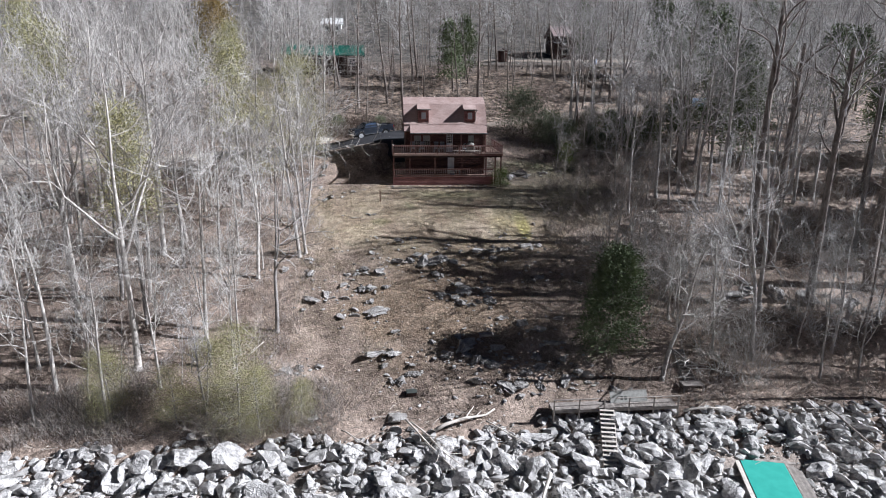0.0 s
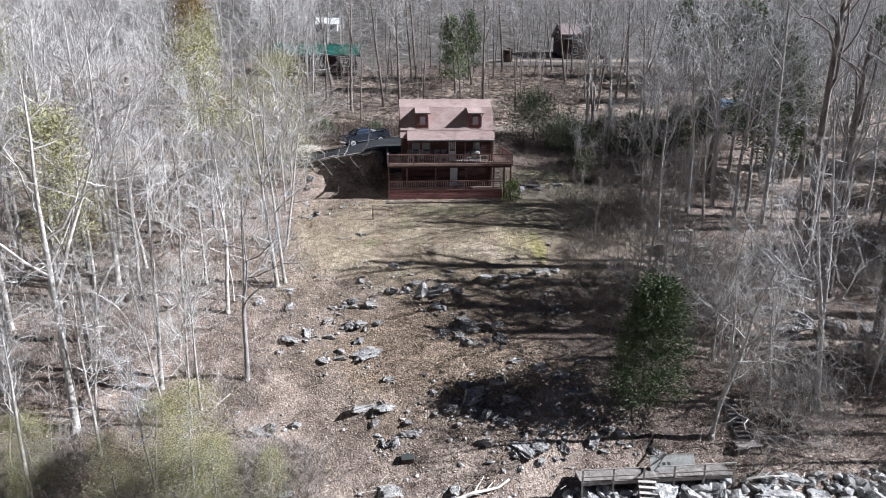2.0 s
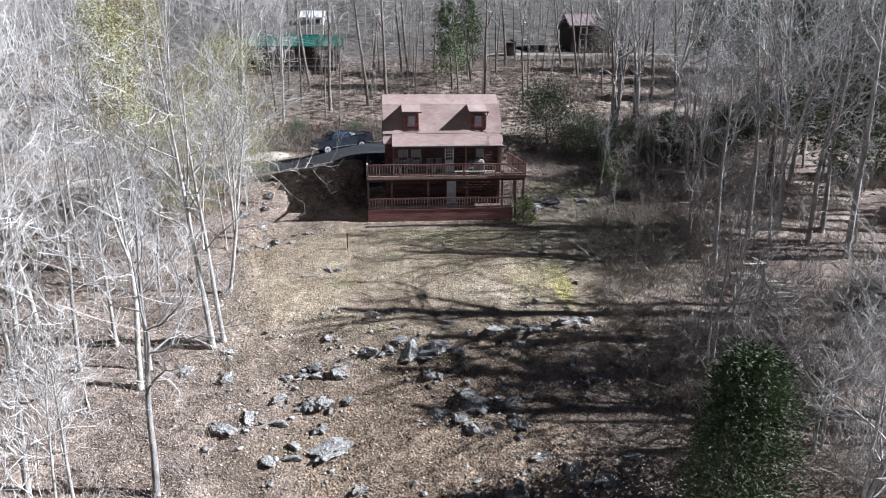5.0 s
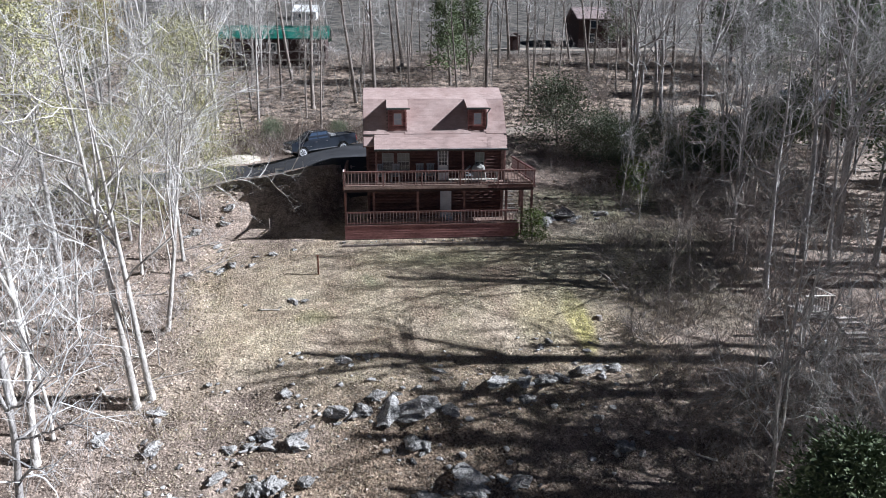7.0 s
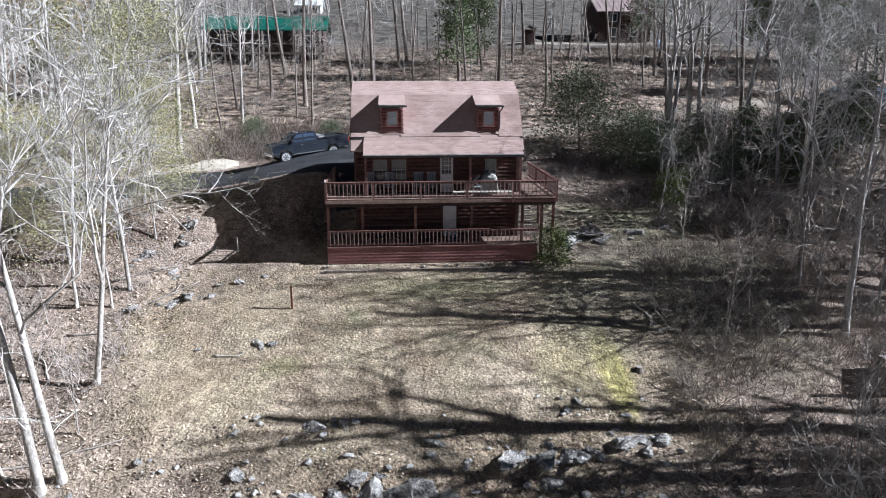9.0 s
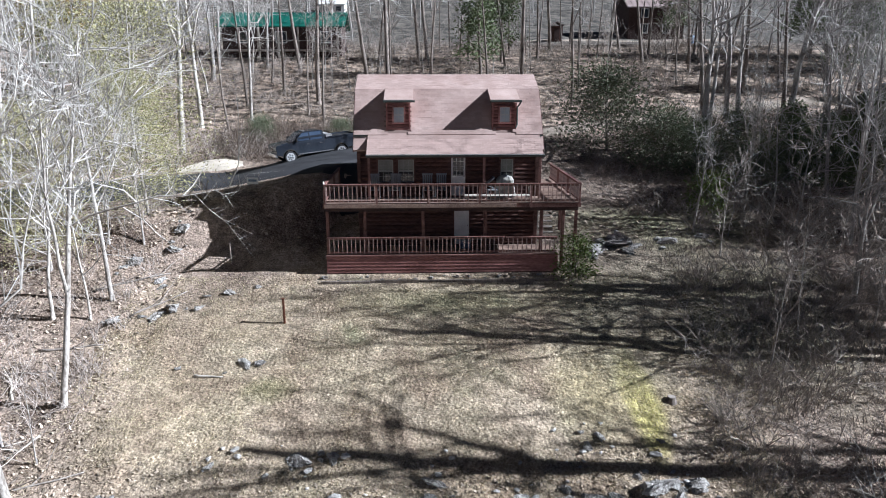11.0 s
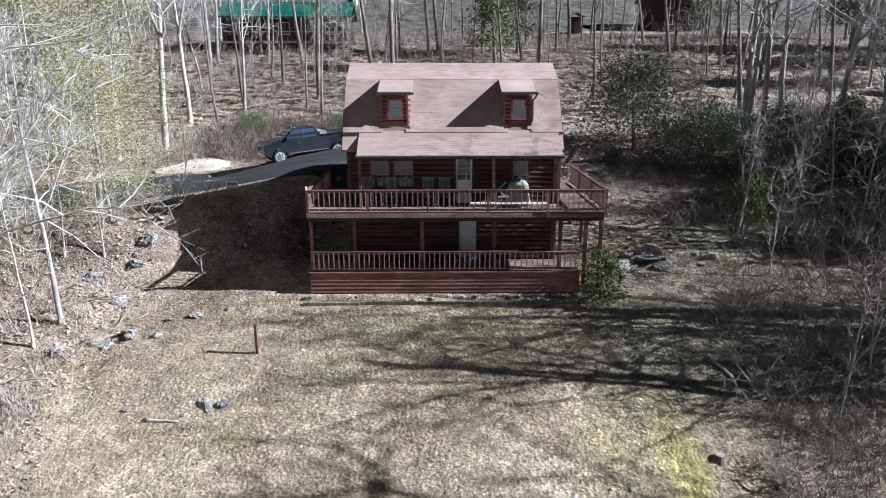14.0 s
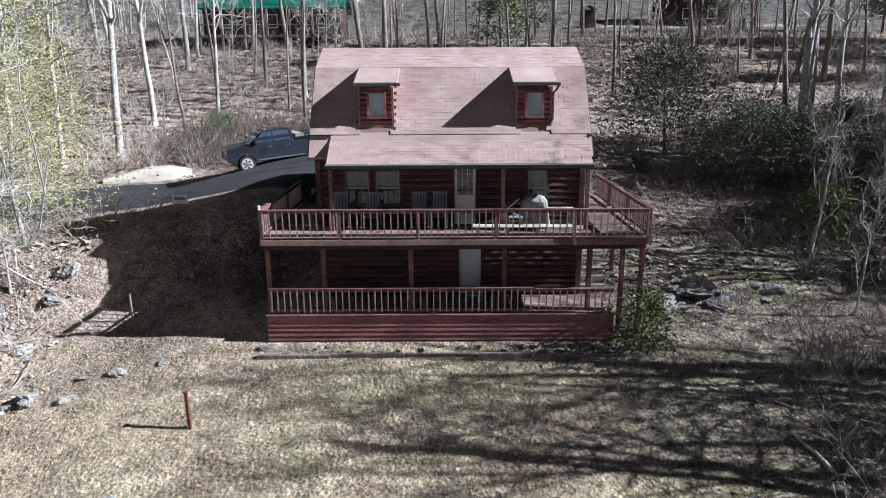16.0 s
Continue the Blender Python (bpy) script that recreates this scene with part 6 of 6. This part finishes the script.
branch("fallen_branch", (-5.0, 40.4), (-1.8, 37.0), 0.08, "thin driftwood branch across pale boulders", forks=3, seed=4)
branch("fallen_branch", (15.6, 40.6), (18.8, 40.9), 0.10, "bleached forked branch beside the dock", forks=3, seed=5)
branch("fallen_branch", (26.5, 41.5), (29.0, 36.5), 0.09, "long grey branch leaning over the bank", mat="old_wood", forks=2, seed=6)
branch("fallen_branch", (4.6, 36.5), (3.6, 34.6), 0.16, "squared driftwood timber on the rocks", seed=7)
branch("fallen_branch", (-4.6, 40.3), (-1.2, 37.2), 0.07, "bleached driftwood branch lying over the boulders", forks=3, seed=11)
branch("fallen_branch", (0.8, 40.4), (3.5, 38.6), 0.06, "bleached driftwood branch lying over the boulders", forks=3, seed=12)
branch("fallen_branch", (-9.5, 39.9), (-6.8, 38.2), 0.05, "bleached driftwood branch lying over the boulders", forks=4, seed=13)
branch("fallen_branch", (-16.5, 58.2), (-11.9, 59.5), 0.05, "grey fallen branch in leaf litter", mat="old_wood", forks=3, seed=8)
branch("fallen_branch", (-15.6, 69.0), (-12.6, 70.4), 0.06, "grey fallen branch below the driveway bank", mat="old_wood", forks=4, seed=9)
branch("fallen_branch", (-13.4, 67.4), (-11.4, 69.0), 0.05, "grey fallen branch below the driveway bank", mat="old_wood", forks=3, seed=10)
stick_rng = random.Random(44)
for k in range(46):
    side = stick_rng.random()
    if side < 0.45:
        x, y = stick_rng.uniform(-26, -13), stick_rng.uniform(42, 72)
    elif side < 0.8:
        x, y = stick_rng.uniform(10.5, 26), stick_rng.uniform(44, 80)
    else:
        x, y = stick_rng.uniform(-12, 14), stick_rng.uniform(92, 118)
    a = stick_rng.uniform(0, 6.28)
    L = stick_rng.uniform(0.8, 2.6)
    branch("fallen_branch", (x, y), (x + L * math.cos(a), y + L * math.sin(a) * 0.6), stick_rng.uniform(0.025, 0.07), "grey fallen branch lying in leaf litter", mat=stick_rng.choice(("old_wood", "bare_wood")), forks=stick_rng.randrange(4), seed=100 + k, group="fallen branches")

bx, by = -4.42, 43.4
crate = thing("wooden_box", "small dark box on the slope above the rocks", "box", at=pose(bx, by, ground(bx, by) - 0.05, 6, 0, 4))
part("body", box(-0.36, 0.36, -0.24, 0.24, 0, 0.30), M["dark_wall"], crate, bevel=0.015)
part("lid", box(-0.40, 0.40, -0.28, 0.28, 0.30, 0.345), M["trim"], crate, bevel=0.012)
stump_z = ground(8.8, 62.1)
st = thing("tree_stump", "small dark cut stump in yellow grass", "stump", at=pose(8.8, 62.1, stump_z))
part("bark", Shape().tube([Vector((0, 0, -0.1)), Vector((0, 0, 0.06)), Vector((0, 0, 0.16))], [0.24, 0.18, 0.16], 11), M["dark_bark"], st)
part("cut_face", Shape().tube([Vector((0, 0, 0.155)), Vector((0, 0, 0.168))], [0.145, 0.14], 11), M["old_wood"], st)


# ---- river landing ----
walk_deck = thing("river_walkway", "weathered wooden walkway with railing above the boulders", "walkway")
wx0, wx1, wy0, wy1, wz = 5.75, 15.3, 40.75, 41.95, -11.75
for i in range(int((wx1 - wx0) / 0.16)):
    part("plank", box(wx0 + i * 0.16, wx0 + i * 0.16 + 0.148, wy0, wy1, wz - 0.04, wz), M["old_wood"], walk_deck)
for y in (wy0 + 0.02, wy1 - 0.06):
    part("beam", box(wx0, wx1, y, y + 0.05, wz - 0.24, wz - 0.042), M["old_wood"], walk_deck)
for i, x in enumerate(np.linspace(wx0 + 0.08, wx1 - 0.08, 6)):
    part("post", box(x - 0.05, x + 0.05, wy0 - 0.05, wy0 + 0.018, ground(x, wy0) - 0.3, wz + 0.82), M["old_wood"], walk_deck, bevel=0.008)
    part("post", box(x - 0.05, x + 0.05, wy1 - 0.008, wy1 + 0.06, ground(x, wy1) - 0.3, wz), M["old_wood"], walk_deck, bevel=0.008)
for a, c in ((wx0, 9.2), (10.4, wx1)):
    part("top_rail", box(a, c, wy0 - 0.07, wy0 + 0.03, wz + 0.82, wz + 0.86), M["old_wood"], walk_deck)
    part("mid_rail", box(a, c, wy0 - 0.085, wy0 - 0.052, wz + 0.36, wz + 0.42), M["old_wood"], walk_deck)
lean = thing("leaning_panel", "grey sheet panel propped on the walkway", "panel", at=pose(11.8, 41.6, wz, -28, 0, 2))
part("sheet", box(-1.45, 1.45, -0.02, 0.02, 0, 0.85), M["cloth_grey"], lean, bevel=0.006)
part("rim", box(-1.48, 1.48, -0.035, 0.035, 0.85, 0.90), M["old_wood"], lean)
for a in (-0.66, -0.34):
    part("mark", box(a, a + 0.20, -0.026, -0.0215, 0.18, 0.46), M["trim"], lean)
steps = thing("plank_stairway", "bleached plank stairs down to the boulders", "stairs")
top, bot = Vector((9.75, 40.72, wz)), Vector((9.05, 37.0, -14.55))
side = (bot - top).cross(Vector((0, 0, 1))).normalized()
for sgn in (-1, 1):
    o = side * 0.48 * sgn
    part("stringer", Shape().tube([top + o + Vector((0, 0, -0.05)), bot + o + Vector((0, 0, -0.05))], [0.09, 0.09], 4), M["old_wood"], steps)
ang = math.degrees(math.atan2(side.y, side.x))
for i in range(14):
    p = top.lerp(bot, (i + 0.6) / 14)
    part("tread", Shape().box(-0.52, 0.52, -0.12, 0.12, 0.03, 0.075), M["bare_wood"], steps, at=pose(p.x, p.y, p.z + 0.03, 0, 0, ang + 180), bevel=0.006)

landing = thing("bank_stairs", "grey wooden stairs and landing in the brush", "stairs")
lx, ly, lz = 17.4, 43.2, ground(17.4, 43.2) + 0.42
for i in range(6):
    part("plank", box(lx - 0.85, lx + 0.85, ly - 0.45 + i * 0.15, ly - 0.31 + i * 0.15, lz - 0.04, lz), M["old_wood"], landing)
for x in (lx - 0.8, lx + 0.8):
    for y in (ly - 0.40, ly + 0.38):
        part("post", box(x - 0.05, x + 0.05, y - 0.05, y + 0.05, ground(x, y) - 0.5, lz - 0.04), M["old_wood"], landing)
for i in range(9):
    part("tread", box(lx - 0.35, lx + 0.45, ly + 0.55 + i * 0.27, ly + 0.80 + i * 0.27, lz + 0.10 + i * 0.17, lz + 0.145 + i * 0.17), M["old_wood"], landing)
for x in (lx - 0.40, lx + 0.46):
    part("stringer", Shape().tube([Vector((x, ly + 0.45, lz - 0.05)), Vector((x, ly + 3.0, lz + 1.5))], [0.09, 0.09], 4), M["old_wood"], landing)

EX0, EX1, EY0, EY1 = 19.1, 20.7, 60.0, 61.5
EZ = -2.1
overlook = thing("garden_platform", "weathered grey wooden platform with rails in the brush", "deck")
for i in range(10):
    y = EY0 + i * 0.15
    part("plank", box(EX0, EX1, y, y + 0.135, EZ - 0.04, EZ), M["old_wood"], overlook, bevel=0.006)
for x in (EX0 + 0.06, EX1 - 0.06):
    for y in (EY0 + 0.06, EY1 - 0.06):
        part("post", box(x - 0.05, x + 0.05, y - 0.05, y + 0.05, ground(x, y) - 0.4, EZ + (0.95 if y < 61 or x > EX1 - 0.1 else -0.04)), M["old_wood"], overlook)
part("top_rail", box(EX0, EX1 + 0.02, EY0 - 0.01, EY0 + 0.13, EZ + 0.95, EZ + 0.99), M["bare_wood"], overlook, bevel=0.008)
part("top_rail", box(EX1 - 0.13, EX1 + 0.01, EY0 + 0.13, EY1, EZ + 0.95, EZ + 0.99), M["bare_wood"], overlook, bevel=0.008)
part("rim_board", box(EX0 - 0.04, EX1 + 0.04, EY0 - 0.045, EY0 - 0.004, EZ - 0.24, EZ - 0.02), M["old_wood"], overlook)
for i in range(9):
    x = EX0 + 0.16 + i * (EX1 - EX0 - 0.32) / 8
    part("baluster", box(x - 0.02, x + 0.02, EY0 + 0.02, EY0 + 0.06, EZ + 0.005, EZ + 0.95), M["old_wood"], overlook)
for i in range(8):
    y = EY0 - 0.25 - i * 0.28
    z = EZ - 0.16 - i * 0.17
    part("tread", box(EX1 + 0.06, EX1 + 1.15, y - 0.14, y + 0.13, z - 0.045, z), M["old_wood"], overlook, bevel=0.006)
for x in (EX1 + 0.03, EX1 + 1.15):
    part("stringer", Shape().tube([Vector((x, EY0 + 0.05, EZ - 0.1)), Vector((x, EY0 - 2.5, EZ - 1.65))], [0.09, 0.09], 4), M["old_wood"], overlook)

raft = thing("floating_dock", "dock section covered in bright teal carpet", "dock", at=pose(19.55, 35.24, -14.45, 1.5, 0, -15))
part("carpet", box(-1.5, 1.45, -2.6, 2.05, 0.005, 0.03), M["teal_carpet"], raft, bevel=0.006)
part("frame", box(-1.52, 1.5, -2.62, 2.10, -0.30, 0.0), M["old_wood"], raft)
for i in range(5):
    part("plank", box(1.53 + i * 0.19, 1.70 + i * 0.19, -2.6, 2.15 - i * 0.16, -0.05 - i * 0.02, 0.0 - i * 0.02), M["old_wood"], raft)
part("edge_board", box(-1.86, -1.56, -2.6, 2.2, -0.04, 0.0), M["bare_wood"], raft, bevel=0.01)
part("edge_board", box(-0.4, 2.3, 2.12, 2.42, -0.06, -0.02), M["old_wood"], raft, bevel=0.01)


# ---- houses up the hill ----
def far_house(name, x0, x1, y0, y1, z0, wall_h, ridge, roof_mat, wall_mat, label, windows, porch=0.0):
    h = thing(name, label, "house")
    w = part("wall", box(x0, x1, y0, y1, z0 - 2.0, z0 + wall_h), M[wall_mat], h)
    ym = (y0 + y1) / 2
    for sgn in (-1, 1):
        ye = ym + sgn * ((y1 - y0) / 2 + 0.5)
        s = Shape().prism([(ym, z0 + wall_h + ridge), (ye, z0 + wall_h - 0.2), (ye, z0 + wall_h - 0.05), (ym, z0 + wall_h + ridge + 0.15)], x0 - 0.5, x1 + 0.5, swap=True)
        r = part("roof", s, M[roof_mat], h)
        n = int((x1 - x0) / 0.9)
        for i in range(n):
            x = x0 - 0.4 + i * 0.9
            part("seam", Shape().prism([(ym, z0 + wall_h + ridge + 0.15), (ye, z0 + wall_h - 0.05), (ye, z0 + wall_h), (ym, z0 + wall_h + ridge + 0.2)], x, x + 0.05, swap=True), M[roof_mat], r)
    for x in (x0, x1 - 0.2):
        part("gable", Shape().prism([(y0, z0 + wall_h), (y1, z0 + wall_h), (ym, z0 + wall_h + ridge)], x, x + 0.2, swap=True), M[wall_mat], h)
    for i in range(int(wall_h / 0.3)):
        part("log", box(x0 - 0.02, x1 + 0.02, y0 - 0.06, y0 - 0.002, z0 + i * 0.3 + 0.03, z0 + i * 0.3 + 0.27), M[wall_mat], w)
    for wx, wz, ww, wh in windows:
        f = part("window", Shape().box(wx - 0.08, wx, y0 - 0.12, y0 - 0.062, wz - 0.08, wz + wh + 0.08).box(wx + ww, wx + ww + 0.08, y0 - 0.12, y0 - 0.062, wz - 0.08, wz + wh + 0.08).box(wx, wx + ww, y0 - 0.12, y0 - 0.062, wz + wh, wz + wh + 0.08).box(wx, wx + ww, y0 - 0.12, y0 - 0.062, wz - 0.08, wz), M["white_paint"], h)
        part("pane", box(wx, wx + ww, y0 - 0.085, y0 - 0.065, wz, wz + wh), M["glass"], f)
    if porch:
        p = part("porch_deck", box(x0, x1, y0 - porch, y0 - 0.07, z0 - 0.2, z0), M["old_wood"], h)
        for x in np.linspace(x0 + 0.2, x1 - 0.2, 7):
            part("porch_post", box(x - 0.09, x + 0.09, y0 - porch, y0 - porch + 0.18, z0 - 2.6, z0 + wall_h - 0.3), M["old_wood"], p)
        part("porch_rail", box(x0, x1, y0 - porch - 0.05, y0 - porch, z0 + 0.85, z0 + 0.95), M["old_wood"], p)
    return h


far_house("hill_cabin", -22.6, -9.4, 117.5, 123.0, 12.2, 2.6, 1.5, "green_metal", "dark_wall", "dark log cabin with bright green metal roof", [(-21.0, 13.0, 1.1, 1.1), (-16.6, 13.0, 1.1, 1.1), (-11.6, 13.0, 1.1, 1.1)], 2.0)
far_house("hill_house", 33.0, 42.0, 150.0, 158.0, 15.0, 5.2, 2.2, "roof_brown", "dark_wall", "dark brown two-storey house with faded roof", [(35.0, 16.2, 1.1, 1.3), (38.6, 16.2, 1.1, 1.3), (35.0, 18.6, 1.1, 1.2), (39.5, 18.6, 1.1, 1.2)])
far_house("white_house", -21.5, -16.5, 188.0, 194.0, 22.2, 2.2, 1.6, "white_paint", "white_paint", "white house far up the wooded hill", [(-20.8, 22.9, 1.0, 1.0), (-18.2, 22.9, 1.0, 1.0)])

shed = thing("garden_shed", "small brown wooden shed in the far yard", "shed", at=pose(19.2, 139.6, ground(19.2, 139.6)))
part("wall", box(-0.85, 0.85, -0.8, 0.8, -0.3, 2.1), M["shade_tone_wood"], shed)
part("roof", Shape().prism([(-1.0, 2.08), (0, 2.6), (1.0, 2.08), (1.0, 2.16), (0, 2.7), (-1.0, 2.16)], -0.95, 0.95), M["roof_brown"], shed)
part("door", box(-0.35, 0.35, -0.83, -0.802, 0.0, 1.8), M["dark_wall"], shed)
tub = thing("blue_barrel", "blue plastic barrel in the far yard", "barrel", at=pose(38.2, 137.0, ground(38.2, 137.0)))
part("body", Shape().tube([Vector((0, 0, 0)), Vector((0, 0, 0.3)), Vector((0, 0, 0.8)), Vector((0, 0, 1.1))], [0.42, 0.5, 0.5, 0.42], 14), M["blue_tarp"], tub)
part("lid", Shape().tube([Vector((0, 0, 1.1)), Vector((0, 0, 1.14))], [0.44, 0.44], 14), M["trim"], tub)

barn = thing("blue_roofed_shed", "low shed with blue-grey metal roof in the woods", "shed", at=pose(43.0, 95.5, ground(43.0, 95.5)))
part("wall", box(-4.2, 4.2, -1.8, 1.8, -1.0, 1.9), M["old_wood"], barn)
part("roof", Shape().prism([(-2.3, 1.75), (0.0, 2.75), (2.3, 1.75), (2.3, 1.85), (0, 2.86), (-2.3, 1.85)], -4.6, 4.6, swap=True), M["blue_tarp"], barn)
for i in range(10):
    part("seam", Shape().prism([(-2.3, 1.85), (0.0, 2.86), (0.0, 2.90), (-2.3, 1.89)], -4.4 + i * 0.95, -4.36 + i * 0.95, swap=True), M["blue_tarp"], barn)


# ---- leaf litter, dry grass and twigs on the ground ----
def flakes(name, n, x0, x1, y0, y1, size, mat, label, seed, bias=1.0, keep=None, up=0.35, slim=0.55):
    rng = np.random.default_rng(seed)
    x = rng.uniform(x0, x1, n)
    y = y0 + (y1 - y0) * rng.random(n) ** bias
    z = np.array([ground(a, c) for a, c in zip(x, y)])
    ok = np.array([not on_drive(a, c) and not (abs(c - np.interp(a, DRIVE_X, DRIVE_Y)) < np.interp(a, DRIVE_X, DRIVE_W) and a < 0) and not (-5.2 < a < 6.2 and 69.9 < c < 79) for a, c in zip(x, y)])
    x, y, z = x[ok], y[ok], z[ok]
    n = len(x)
    s = size * rng.uniform(0.5, 1.5, n)
    a = rng.uniform(0, 2 * np.pi, n)
    tx, ty = rng.normal(0, up, n), rng.normal(0, up, n)
    ux, uy = np.cos(a), np.sin(a)
    vx, vy = -uy * slim, ux * slim
    c = np.stack([x, y, z + 0.015 + s * 0.3 * (np.abs(tx) + np.abs(ty))], 1)
    u = np.stack([ux, uy, tx], 1) * s[:, None]
    v = np.stack([vx, vy, ty * slim], 1) * s[:, None]
    pts = np.stack([c - u, c - v, c + u, c + v], 1).reshape(-1, 3)
    me = bpy.data.meshes.new(name)
    me.from_pydata(pts.tolist(), [], np.arange(4 * n).reshape(-1, 4).tolist())
    me.materials.append(mat)
    return tagged(new(name, me), label, "leaf litter", kind="stuff")


flakes("leaf_litter", 70000, -17, 17, 56, 73, 0.021, M["dead_grass_leaf"], "fallen tan leaves strewn over the lawn", 1, up=0.3)
flakes("leaf_litter", 70000, -34, 34, 41, 60, 0.055, M["leaf_litter"], "fallen brown leaves on the lower slope", 2, up=0.4)
flakes("leaf_litter", 16000, -34, -12, 58, 78, 0.07, M["leaf_litter"], "fallen brown leaves under the pale trees", 4, up=0.4)
flakes("leaf_litter", 24000, -40, 45, 73, 125, 0.12, M["leaf_litter"], "fallen brown leaves under the woods", 3, 1.3)


def tufts(name, n, x0, x1, y0, y1, h, mat, label, seed):
    rng = np.random.default_rng(seed)
    x, y = rng.uniform(x0, x1, n), rng.uniform(y0, y1, n)
    dens = np.array([noise.noise((a * 0.35, c * 0.35, 2.0)) for a, c in zip(x, y)])
    ok = dens > rng.uniform(-0.5, 0.15, n)
    x, y = x[ok], y[ok]
    z = np.array([ground(a, c) for a, c in zip(x, y)])
    n = len(x)
    a = rng.uniform(0, 2 * np.pi, n)
    hh = h * rng.uniform(0.4, 1.3, n)
    w = 0.005 + 0.006 * rng.random(n)
    lean = rng.uniform(0.3, 1.3, n) * hh
    b = rng.uniform(0, 2 * np.pi, n)
    p0 = np.stack([x - np.cos(a) * w, y - np.sin(a) * w, z - 0.01], 1)
    p1 = np.stack([x + np.cos(a) * w, y + np.sin(a) * w, z - 0.01], 1)
    p2 = np.stack([x + np.cos(b) * lean, y + np.sin(b) * lean, z + hh], 1)
    me = bpy.data.meshes.new(name)
    me.from_pydata(np.stack([p0, p1, p2], 1).reshape(-1, 3).tolist(), [], np.arange(3 * n).reshape(-1, 3).tolist())
    me.materials.append(mat)
    return tagged(new(name, me), label, "grass", kind="stuff")


tufts("dry_grass", 210000, -14, 13, 56, 70, 0.055, M["straw"], "short dry straw-coloured grass on the lawn", 5)
tufts("dry_grass", 50000, -14, 12, 43, 56, 0.10, M["straw"], "dry grass on the lower slope", 6)


# driftwood scraps among the boulders
scrap, srng = Shape(), random.Random(9)
for k in range(420):
    x, y = srng.uniform(-33, 33), srng.uniform(34.5, 42)
    a, L = srng.uniform(0, 6.3), srng.uniform(0.5, 1.9)
    p = Vector((x, y, ground(x, y) + srng.uniform(0.15, 0.55)))
    q = p + Vector((L * math.cos(a), L * 0.6 * math.sin(a), srng.uniform(-0.25, 0.25)))
    scrap.spike([p, p.lerp(q, 0.5) + Vector((0, 0, 0.06)), q], [srng.uniform(0.015, 0.035), 0.015, 0.005], 3)
tagged(part("driftwood", scrap, M["bare_wood"], fix=False), "thin bleached driftwood sticks among the boulders", "driftwood", kind="stuff")
